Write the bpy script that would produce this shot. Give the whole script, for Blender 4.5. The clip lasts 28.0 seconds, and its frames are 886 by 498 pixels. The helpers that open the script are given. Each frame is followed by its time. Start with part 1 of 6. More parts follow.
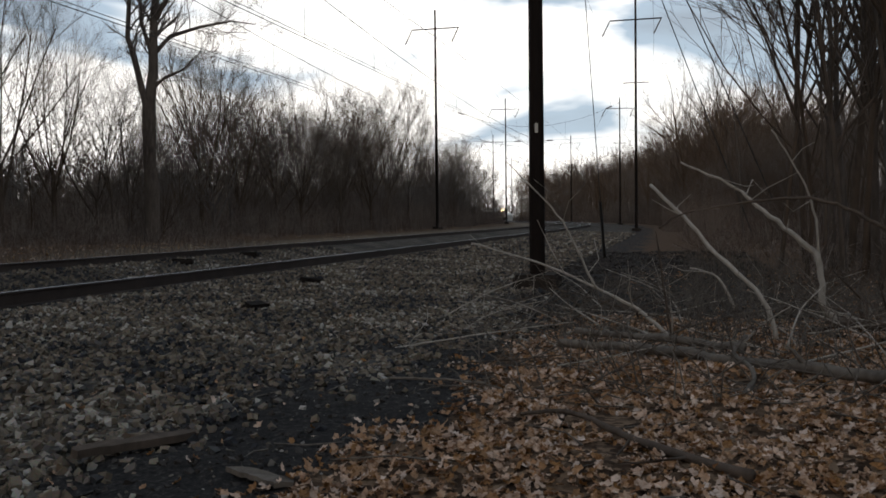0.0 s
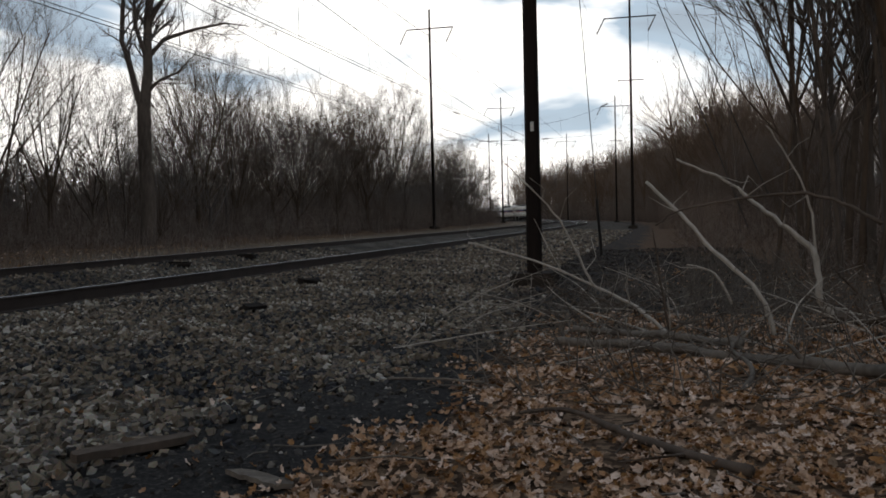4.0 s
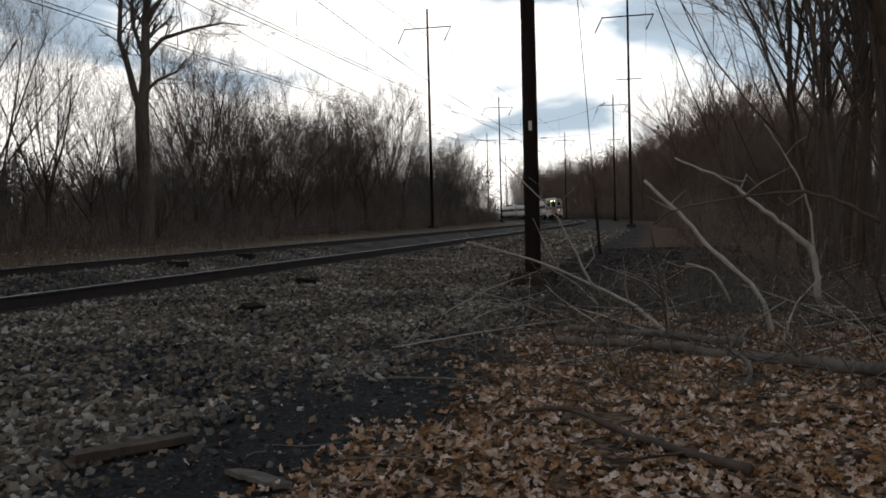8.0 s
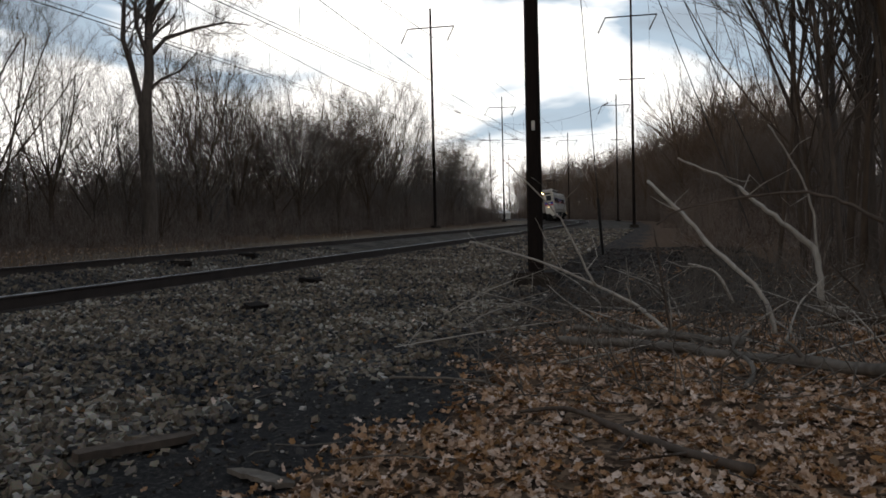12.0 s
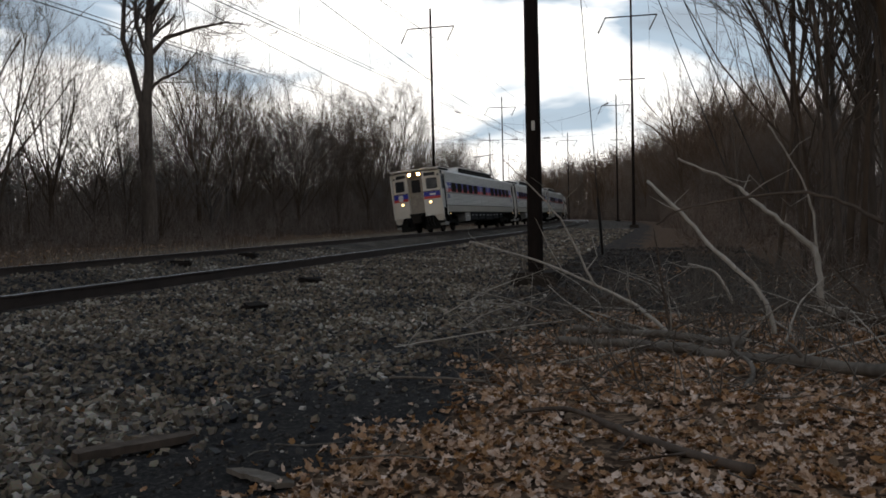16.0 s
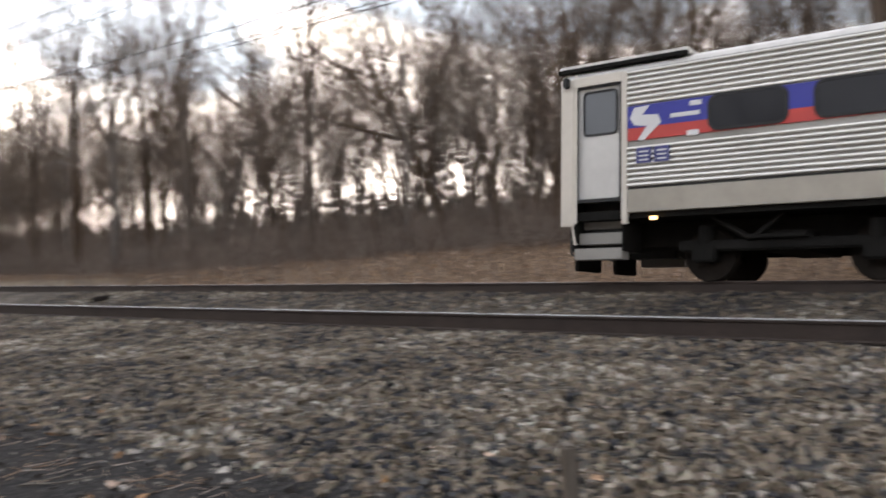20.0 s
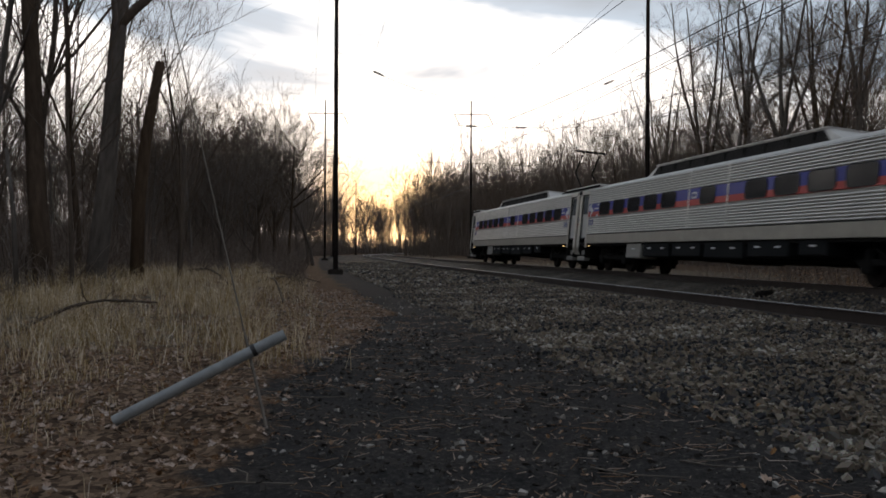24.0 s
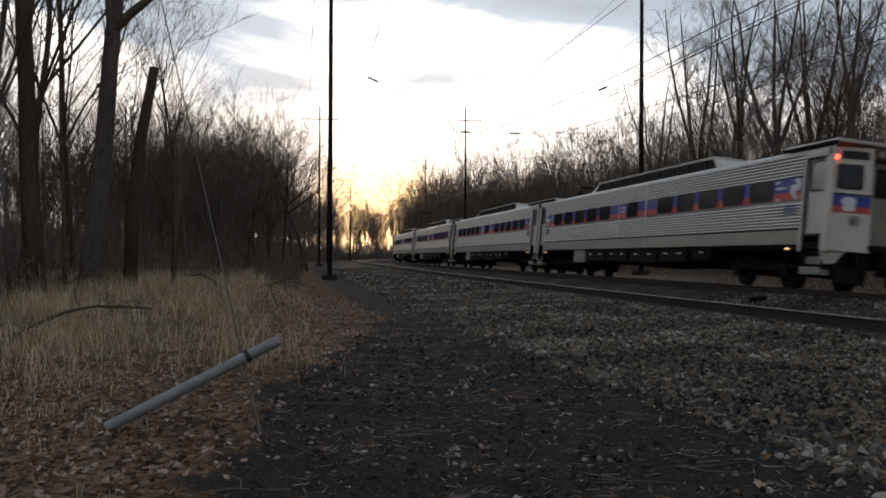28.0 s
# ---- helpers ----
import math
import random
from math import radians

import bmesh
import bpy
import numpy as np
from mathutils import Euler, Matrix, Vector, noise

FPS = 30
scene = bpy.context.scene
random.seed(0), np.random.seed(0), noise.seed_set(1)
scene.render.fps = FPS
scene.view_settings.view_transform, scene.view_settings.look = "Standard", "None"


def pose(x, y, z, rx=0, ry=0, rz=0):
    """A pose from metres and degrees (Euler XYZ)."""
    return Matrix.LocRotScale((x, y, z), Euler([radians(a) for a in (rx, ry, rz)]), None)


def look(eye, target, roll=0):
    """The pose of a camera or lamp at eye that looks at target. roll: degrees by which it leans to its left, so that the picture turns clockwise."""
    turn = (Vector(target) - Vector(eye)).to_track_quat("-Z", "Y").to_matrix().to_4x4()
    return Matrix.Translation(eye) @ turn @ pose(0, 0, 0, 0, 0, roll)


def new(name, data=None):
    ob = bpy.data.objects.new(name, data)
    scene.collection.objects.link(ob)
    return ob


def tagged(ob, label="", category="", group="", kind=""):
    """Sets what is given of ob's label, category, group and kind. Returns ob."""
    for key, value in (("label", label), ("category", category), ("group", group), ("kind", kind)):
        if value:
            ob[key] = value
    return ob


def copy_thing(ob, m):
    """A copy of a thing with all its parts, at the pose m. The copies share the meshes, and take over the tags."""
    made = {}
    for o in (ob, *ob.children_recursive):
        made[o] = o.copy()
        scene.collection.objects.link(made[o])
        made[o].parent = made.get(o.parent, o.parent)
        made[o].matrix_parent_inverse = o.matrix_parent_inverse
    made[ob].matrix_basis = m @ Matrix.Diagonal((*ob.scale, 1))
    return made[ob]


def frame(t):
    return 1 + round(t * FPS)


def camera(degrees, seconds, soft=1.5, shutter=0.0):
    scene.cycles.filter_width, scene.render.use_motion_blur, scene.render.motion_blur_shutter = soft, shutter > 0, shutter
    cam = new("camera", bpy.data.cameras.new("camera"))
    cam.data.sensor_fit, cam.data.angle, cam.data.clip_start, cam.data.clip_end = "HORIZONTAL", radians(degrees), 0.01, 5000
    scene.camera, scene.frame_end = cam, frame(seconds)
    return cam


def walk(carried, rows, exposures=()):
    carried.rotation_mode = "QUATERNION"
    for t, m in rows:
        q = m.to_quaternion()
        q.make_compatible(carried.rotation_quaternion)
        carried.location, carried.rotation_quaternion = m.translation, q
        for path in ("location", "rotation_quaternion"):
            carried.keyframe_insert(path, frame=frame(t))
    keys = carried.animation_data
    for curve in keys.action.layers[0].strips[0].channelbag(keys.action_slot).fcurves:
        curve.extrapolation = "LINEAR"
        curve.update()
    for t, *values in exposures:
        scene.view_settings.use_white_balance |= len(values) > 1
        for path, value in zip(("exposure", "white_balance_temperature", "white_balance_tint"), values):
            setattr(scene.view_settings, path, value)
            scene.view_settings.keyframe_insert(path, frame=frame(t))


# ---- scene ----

EYE = (0.0, 0.0, 1.5)
cam = camera(53.7, 28.0, soft=1.7, shutter=0.4)
# seconds, yaw, pitch, roll of the hand-held camera, which pans with the train
TURNS = [
    (0, 0.00, -1.98, 0.69), (0.5, 0.05, -2.04, 0.77), (1, 0.00, -2.21, 1.15), (1.5, -0.32, -2.18, 1.16), (2, -0.31, -2.07, 1.35), (2.5, -0.25, -2.05, 1.45),
    (3, -0.25, -2.05, 1.45), (3.5, -0.25, -2.01, 1.40), (5.5, -0.15, -2.00, 1.38), (6, -0.15, -2.00, 1.38), (6.5, -0.15, -2.00, 1.38), (7, -0.16, -2.00, 1.40),
    (7.5, -0.36, -2.07, 1.54), (8, -0.32, -2.05, 1.50), (8.5, -0.30, -2.06, 1.48), (9, -0.25, -2.05, 1.44), (9.5, -0.16, -2.05, 1.44), (10, -0.15, -2.05, 1.44),
    (10.5, -0.14, -2.06, 1.40), (11, -0.14, -2.05, 1.37), (11.5, -0.14, -2.06, 1.40), (12, -0.14, -2.06, 1.40), (12.5, -0.14, -2.06, 1.40), (14.5, -0.14, -2.06, 1.40),
    (15, -0.15, -2.06, 1.39), (15.5, -0.14, -2.06, 1.39), (16, -0.15, -2.06, 1.35), (16.5, 0.21, -2.12, 1.17), (17, 2.37, -2.13, 1.35), (17.2, 9.34, -2.03, 1.93),
    (17.3, 13.14, -2.00, 1.84), (17.4, 15.46, -2.07, 1.85), (17.5, 18.39, -2.11, 1.94), (17.6, 20.93, -2.05, 1.96), (17.7, 22.86, -2.03, 1.94), (17.8, 24.70, -2.11, 1.91),
    (18, 27.70, -2.09, 2.00), (18.2, 31.16, -1.80, 2.43), (18.3, 34.88, -1.84, 2.59), (18.5, 44.94, -1.75, 2.90), (18.7, 52.62, -1.75, 2.63), (18.8, 55.86, -1.76, 2.56),
    (19, 61.21, -1.54, 2.40), (19.1, 63.22, -1.52, 2.27), (19.2, 65.66, -1.50, 2.34), (19.3, 69.16, -1.32, 2.35), (19.4, 73.70, -1.25, 2.35), (19.5, 81.18, -1.17, 2.35),
    (19.6, 89.00, -1.00, 2.33), (19.7, 97.22, -0.78, 2.48), (19.8, 102.53, -0.69, 2.42), (19.9, 107.60, -0.62, 2.53), (20, 111.49, -0.47, 2.52), (20.1, 115.28, -0.45, 2.40),
    (20.2, 119.63, -0.26, 2.50), (20.3, 123.15, -0.18, 2.53), (20.5, 129.83, -0.03, 2.08), (20.8, 133.01, 0.18, 1.23), (20.9, 133.88, 0.13, 0.57), (21, 135.53, 0.15, -0.05),
    (21.4, 143.45, 0.32, -0.30), (21.5, 145.62, 0.29, -0.52), (22, 147.40, 0.40, -0.53), (22.5, 149.13, 0.30, -0.70), (24.5, 153.38, 0.13, -0.11), (25, 153.23, 0.28, -0.22),
    (25.5, 153.05, 0.37, -0.09), (26, 152.93, 0.42, -0.13), (26.5, 152.93, 0.42, -0.16), (27, 152.92, 0.42, -0.18), (27.5, 152.81, 0.44, -0.15), (28, 152.73, 0.48, -0.23),
]
EXPOSURES = [(0.0, 0.58, 6500, 10), (16.5, 0.58, 6500, 10), (17.6, 0.95, 6700, 13), (18.0, 1.25, 6850, 14), (19.0, 2.0, 6900, 16), (19.8, 2.65, 7200, 17), (20.3, 2.6, 7100, 17), (20.8, 1.75, 6800, 13), (21.5, 1.1, 6700, 12), (22.0, 0.75, 6600, 11), (24.5, 0.7, 6600, 12), (28.0, 0.7, 6600, 12)]
walk(cam, [(t, pose(*EYE, 90 + p, r, y)) for t, y, p, r in TURNS], EXPOSURES)

# ---- sky and sun ----
SUN_AZ, SUN_EL = 157.0, 2.0
world = bpy.data.worlds.new("dusk_sky")
scene.world = world
world.use_nodes = True
wn, wl = world.node_tree.nodes, world.node_tree.links
wn.clear()


def node(nodes, kind, **values):
    n = nodes.new(kind)
    for key, value in values.items():
        if key in n.inputs:
            n.inputs[key].default_value = value
    return n


w_out = wn.new("ShaderNodeOutputWorld")
w_bg = wn.new("ShaderNodeBackground")
sky = wn.new("ShaderNodeTexSky")
sky.sky_type = "NISHITA"
sky.sun_disc = False
sky.sun_elevation = radians(SUN_EL + 2)
sky.sun_rotation = radians(-SUN_AZ)
sky.dust_density = 2.0
w_co = wn.new("ShaderNodeTexCoord")
w_map = wn.new("ShaderNodeMapping")
w_map.inputs["Scale"].default_value = (1.0, 1.0, 3.2)
w_map.inputs["Location"].default_value = (3.1, 1.7, 0.4)
w_noise = node(wn, "ShaderNodeTexNoise", Scale=2.5, Detail=5.0, Roughness=0.5, Distortion=0.5)
w_split = wn.new("ShaderNodeSeparateXYZ")
w_high = wn.new("ShaderNodeMapRange")
w_high.inputs["From Min"].default_value, w_high.inputs["From Max"].default_value = 0.09, 0.31
w_high.inputs["To Min"].default_value, w_high.inputs["To Max"].default_value = -0.32, 0.42
w_sum = wn.new("ShaderNodeMath")
w_sum.operation = "ADD"
w_ramp = wn.new("ShaderNodeValToRGB")
w_ramp.color_ramp.elements[0].position, w_ramp.color_ramp.elements[0].color = 0.50, (1.07, 1.03, 0.98, 1)
w_ramp.color_ramp.elements[1].position, w_ramp.color_ramp.elements[1].color = 0.64, (0.32, 0.395, 0.475, 1)
w_deep = w_ramp.color_ramp.elements.new(0.95)
w_deep.color = (0.205, 0.225, 0.255, 1)
w_sky = wn.new("ShaderNodeMix")
w_sky.data_type = "RGBA"
w_sky.blend_type = "ADD"
w_sky.inputs[0].default_value = 1.0
w_gain = wn.new("ShaderNodeVectorMath")
w_gain.operation = "SCALE"
w_gain.inputs["Scale"].default_value = 0.008
wl.new(w_co.outputs["Generated"], w_map.inputs["Vector"])
wl.new(w_map.outputs["Vector"], w_noise.inputs["Vector"])
wl.new(w_co.outputs["Generated"], w_split.inputs[0])
wl.new(w_split.outputs["Z"], w_high.inputs["Value"])
w_lump = wn.new("ShaderNodeMath")
w_lump.operation = "MULTIPLY_ADD"
w_lump.inputs[1].default_value, w_lump.inputs[2].default_value = 1.4, -0.2
wl.new(w_noise.outputs["Fac"], w_lump.inputs[0])
wl.new(w_lump.outputs[0], w_sum.inputs[0])
wl.new(w_high.outputs["Result"], w_sum.inputs[1])
wl.new(sky.outputs["Color"], w_gain.inputs[0])
# the sunset's glow, low round the sun
w_dot = wn.new("ShaderNodeVectorMath")
w_dot.operation = "DOT_PRODUCT"
w_dot.inputs[1].default_value = (-math.sin(radians(SUN_AZ)) * math.cos(radians(SUN_EL)), math.cos(radians(SUN_AZ)) * math.cos(radians(SUN_EL)), math.sin(radians(SUN_EL)))
w_near = wn.new("ShaderNodeMapRange")
w_near.interpolation_type = "SMOOTHERSTEP"
w_near.inputs["From Min"].default_value, w_near.inputs["From Max"].default_value = 0.9935, 1.0005
w_glow = wn.new("ShaderNodeMix")
w_glow.data_type = "RGBA"
w_glow.inputs[7].default_value = (1.25, 0.86, 0.48, 1)
wl.new(w_co.outputs["Generated"], w_dot.inputs[0])
wl.new(w_dot.outputs["Value"], w_near.inputs["Value"])
# clouds thin out and brighten towards the sun
w_thin = wn.new("ShaderNodeMath")
w_thin.operation = "MULTIPLY_ADD"
w_thin.inputs[1].default_value = -0.065
wl.new(w_dot.outputs["Value"], w_thin.inputs[0])
wl.new(w_sum.outputs[0], w_thin.inputs[2])
wl.new(w_thin.outputs[0], w_ramp.inputs["Fac"])
wl.new(w_near.outputs["Result"], w_glow.inputs[0])
wl.new(w_ramp.outputs["Color"], w_glow.inputs[6])
wl.new(w_glow.outputs[2], w_sky.inputs[6])
wl.new(w_gain.outputs["Vector"], w_sky.inputs[7])
wl.new(w_sky.outputs[2], w_bg.inputs["Color"])
w_bg.inputs["Strength"].default_value = 1.0
wl.new(w_bg.outputs["Background"], w_out.inputs["Surface"])

sun = new("sun", bpy.data.lights.new("sun", "SUN"))
sun.data.energy, sun.data.angle, sun.data.color = 0.5, radians(12), (1.0, 0.72, 0.45)
a = radians(SUN_AZ)
sun.matrix_world = look((0, 0, 60), (60 * math.sin(a) * math.cos(radians(SUN_EL)), -60 * math.cos(a) * math.cos(radians(SUN_EL)), 60 - 60 * math.sin(radians(SUN_EL))))

# ---- materials ----


def material(name, base, dark=None, scale=8.0, rough=0.85, metal=0.0, bump=0.3, bump_scale=None, random_tint=0.0, islands=0.0, stretch=(1, 1, 1), contrast=0.35):
    """A procedural surface: two scales of noise between two colours, fine relief, and a tint for each piece."""
    m = bpy.data.materials.new(name)
    m.use_nodes = True
    n, l = m.node_tree.nodes, m.node_tree.links
    b = n["Principled BSDF"]
    b.inputs["Roughness"].default_value, b.inputs["Metallic"].default_value = rough, metal
    if rough > 0.75:
        b.inputs["Specular IOR Level"].default_value = 0.08
    co = n.new("ShaderNodeTexCoord")
    mp = n.new("ShaderNodeMapping")
    mp.inputs["Scale"].default_value = stretch
    l.new(co.outputs["Object"], mp.inputs["Vector"])
    fine = node(n, "ShaderNodeTexNoise", Scale=scale, Detail=6.0, Roughness=0.65)
    wide = node(n, "ShaderNodeTexNoise", Scale=scale * 0.13, Detail=3.0)
    for t in (fine, wide):
        l.new(mp.outputs["Vector"], t.inputs["Vector"])
    add = n.new("ShaderNodeMath")
    add.operation = "ADD"
    l.new(fine.outputs["Fac"], add.inputs[0])
    l.new(wide.outputs["Fac"], add.inputs[1])
    half = n.new("ShaderNodeMath")
    half.operation = "MULTIPLY"
    half.inputs[1].default_value = 0.5
    l.new(add.outputs[0], half.inputs[0])
    ramp = n.new("ShaderNodeValToRGB")
    dark = dark or tuple(c * 0.45 for c in base)
    e = ramp.color_ramp.elements
    e[0].position, e[0].color = 0.5 - contrast / 2, (*dark, 1)
    e[1].position, e[1].color = 0.5 + contrast / 2, (*base, 1)
    l.new(half.outputs[0], ramp.inputs["Fac"])
    colour = ramp.outputs["Color"]
    if random_tint or islands:
        hsv = n.new("ShaderNodeHueSaturation")
        src = n.new("ShaderNodeObjectInfo").outputs["Random"] if random_tint else n.new("ShaderNodeNewGeometry").outputs["Random Per Island"]
        amount = random_tint or islands
        mr = n.new("ShaderNodeMapRange")
        mr.inputs["To Min"].default_value, mr.inputs["To Max"].default_value = 1 - amount, 1 + amount
        l.new(src, mr.inputs["Value"])
        l.new(mr.outputs["Result"], hsv.inputs["Value"])
        sat = n.new("ShaderNodeMapRange")
        sat.inputs["To Min"].default_value, sat.inputs["To Max"].default_value = 1.35, 0.5
        l.new(src, sat.inputs["Value"])
        l.new(sat.outputs["Result"], hsv.inputs["Saturation"])
        l.new(colour, hsv.inputs["Color"])
        colour = hsv.outputs["Color"]
    l.new(colour, b.inputs["Base Color"])
    if bump:
        bp = n.new("ShaderNodeBump")
        bp.inputs["Strength"].default_value, bp.inputs["Distance"].default_value = bump, 0.02
        if bump_scale:
            bn = node(n, "ShaderNodeTexNoise", Scale=bump_scale, Detail=4.0)
            l.new(mp.outputs["Vector"], bn.inputs["Vector"])
            l.new(bn.outputs["Fac"], bp.inputs["Height"])
        else:
            l.new(fine.outputs["Fac"], bp.inputs["Height"])
        l.new(bp.outputs["Normal"], b.inputs["Normal"])
    return m


def glow(name, colour, strength):
    m = bpy.data.materials.new(name)
    m.use_nodes = True
    b = m.node_tree.nodes["Principled BSDF"]
    b.inputs["Base Color"].default_value = (*colour, 1)
    b.inputs["Emission Color"].default_value = (*colour, 1)
    b.inputs["Emission Strength"].default_value = strength
    return m


BARK = material("bark", (0.13, 0.10, 0.078), (0.05, 0.038, 0.03), 9, 0.95, bump=0.6, stretch=(1, 1, 0.25), random_tint=0.25)
TWIG = material("twig", (0.165, 0.128, 0.10), (0.08, 0.06, 0.047), 5, 0.95, bump=0.0, random_tint=0.3)
GREY_WOOD = material("weathered_wood", (0.20, 0.175, 0.15), (0.07, 0.059, 0.05), 14, 0.9, bump=0.5, stretch=(1, 1, 0.3))
BRUSH = material("brush_stems", (0.24, 0.182, 0.145), (0.08, 0.058, 0.046), 3, 0.95, bump=0.0, islands=0.65)
BALLAST_COLOURS = ((0.0, (0.042, 0.043, 0.048)), (0.14, (0.10, 0.096, 0.093)), (0.40, (0.25, 0.20, 0.148)), (0.60, (0.115, 0.092, 0.069)), (0.80, (0.29, 0.243, 0.187)), (0.96, (0.46, 0.425, 0.37)))


def zoned_ground():
    """Woodland floor, cinders, dead leaves and straw, mixed by the sheet's zone attribute and broken up by noise."""
    m = bpy.data.materials.new("woodland_floor")
    m.use_nodes = True
    n, l = m.node_tree.nodes, m.node_tree.links
    b = n["Principled BSDF"]
    b.inputs["Roughness"].default_value = 0.95
    b.inputs["Specular IOR Level"].default_value = 0.05
    co = n.new("ShaderNodeTexCoord")
    zone = n.new("ShaderNodeAttribute")
    zone.attribute_name = "zone"
    split = n.new("ShaderNodeSeparateColor")
    l.new(zone.outputs["Color"], split.inputs[0])
    fine = node(n, "ShaderNodeTexNoise", Scale=22.0, Detail=7.0, Roughness=0.7)
    wide = node(n, "ShaderNodeTexNoise", Scale=2.2, Detail=5.0, Roughness=0.6)
    cell = node(n, "ShaderNodeTexVoronoi", Scale=17.0, Randomness=1.0)
    rough = node(n, "ShaderNodeTexNoise", Scale=9.0, Detail=6.0, Roughness=0.75)
    for t in (fine, wide, cell, rough):
        l.new(co.outputs["Object"], t.inputs["Vector"])

    def ramp(src, *stops):
        r = n.new("ShaderNodeValToRGB")
        e = r.color_ramp.elements
        while len(e) < len(stops):
            e.new(0.5)
        for q, (p, c) in zip(e, stops):
            q.position, q.color = p, (*c, 1)
        l.new(src, r.inputs["Fac"])
        return r.outputs["Color"]

    floor = ramp(fine.outputs["Fac"], (0.3, (0.03, 0.02, 0.015)), (0.5, (0.09, 0.058, 0.038)), (0.7, (0.19, 0.125, 0.08)))
    cinder = ramp(fine.outputs["Fac"], (0.35, (0.018, 0.0175, 0.018)), (0.55, (0.038, 0.036, 0.035)), (0.70, (0.11, 0.10, 0.09)))
    leafy = ramp(cell.outputs["Color"], (0.1, (0.032, 0.021, 0.015)), (0.45, (0.10, 0.066, 0.045)), (0.8, (0.24, 0.165, 0.11)))
    straw = ramp(fine.outputs["Fac"], (0.3, (0.062, 0.048, 0.036)), (0.55, (0.15, 0.119, 0.088)), (0.75, (0.27, 0.22, 0.165)))
    colour = floor
    for k, c in enumerate((cinder, leafy, straw)):
        add = n.new("ShaderNodeMath")
        add.operation = "MULTIPLY_ADD"
        l.new(wide.outputs["Fac"], add.inputs[0])
        add.inputs[1].default_value = 0.9
        l.new(split.outputs[k], add.inputs[2])
        more = n.new("ShaderNodeMath")
        more.operation = "MULTIPLY_ADD"
        l.new(rough.outputs["Fac"], more.inputs[0])
        more.inputs[1].default_value = 0.8
        l.new(add.outputs[0], more.inputs[2])
        edge = n.new("ShaderNodeMapRange")
        edge.inputs["From Min"].default_value, edge.inputs["From Max"].default_value = 1.20, 1.42
        l.new(more.outputs[0], edge.inputs["Value"])
        mix = n.new("ShaderNodeMix")
        mix.data_type = "RGBA"
        l.new(edge.outputs["Result"], mix.inputs[0])
        l.new(colour, mix.inputs[6])
        l.new(c, mix.inputs[7])
        colour = mix.outputs[2]
    l.new(colour, b.inputs["Base Color"])
    bump = n.new("ShaderNodeBump")
    bump.inputs["Strength"].default_value, bump.inputs["Distance"].default_value = 0.9, 0.03
    l.new(fine.outputs["Fac"], bump.inputs["Height"])
    l.new(bump.outputs["Normal"], b.inputs["Normal"])
    return m


def stone_material(name, source):
    """Crushed stone: each stone takes its own colour."""
    m = bpy.data.materials.new(name)
    m.use_nodes = True
    n, l = m.node_tree.nodes, m.node_tree.links
    b = n["Principled BSDF"]
    b.inputs["Roughness"].default_value = 0.85
    b.inputs["Specular IOR Level"].default_value = 0.12
    co = n.new("ShaderNodeTexCoord")
    if source == "island":
        src = n.new("ShaderNodeNewGeometry").outputs["Random Per Island"]
    elif source == "object":
        src = n.new("ShaderNodeObjectInfo").outputs["Random"]
    else:
        cell = node(n, "ShaderNodeTexVoronoi", Scale=19.0)
        l.new(co.outputs["Object"], cell.inputs["Vector"])
        s = n.new("ShaderNodeSeparateColor")
        l.new(cell.outputs["Color"], s.inputs[0])
        src = s.outputs[0]
    wide = node(n, "ShaderNodeTexNoise", Scale=0.55 if source != "object" else 3.0, Detail=3.0)
    l.new(co.outputs["Object"], wide.inputs["Vector"])
    shift = n.new("ShaderNodeMapRange")
    shift.inputs["From Min"].default_value, shift.inputs["From Max"].default_value = 0.35, 0.65
    shift.inputs["To Min"].default_value, shift.inputs["To Max"].default_value = -0.30, 0.17
    l.new(wide.outputs["Fac"], shift.inputs["Value"])
    add = n.new("ShaderNodeMath")
    add.operation = "ADD"
    l.new(src, add.inputs[0])
    l.new(shift.outputs["Result"], add.inputs[1])
    r = n.new("ShaderNodeValToRGB")
    e = r.color_ramp.elements
    while len(e) < len(BALLAST_COLOURS):
        e.new(0.5)
    for q, (p, c) in zip(e, BALLAST_COLOURS):
        q.position, q.color = p, (*c, 1)
    l.new(add.outputs[0], r.inputs["Fac"])
    grain = node(n, "ShaderNodeTexNoise", Scale=60.0, Detail=4.0)
    l.new(co.outputs["Object"], grain.inputs["Vector"])
    mul = n.new("ShaderNodeMix")
    mul.data_type, mul.blend_type = "RGBA", "MULTIPLY"
    mul.inputs[0].default_value = 0.5
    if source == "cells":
        # fines and dust between the stones: dark base, plus gap shade painted into it
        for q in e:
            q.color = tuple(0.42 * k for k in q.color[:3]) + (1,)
    l.new(r.outputs["Color"], mul.inputs[6])
    l.new(grain.outputs["Color"], mul.inputs[7])
    l.new(mul.outputs[2], b.inputs["Base Color"])
    bump = n.new("ShaderNodeBump")
    bump.inputs["Strength"].default_value, bump.inputs["Distance"].default_value = 1.0 if source == "cells" else 0.4, 0.04 if source == "cells" else 0.01
    if source == "cells":
        l.new(cell.outputs["Distance"], bump.inputs["Height"])
        bump.invert = True
    else:
        l.new(grain.outputs["Fac"], bump.inputs["Height"])
    l.new(bump.outputs["Normal"], b.inputs["Normal"])
    return m


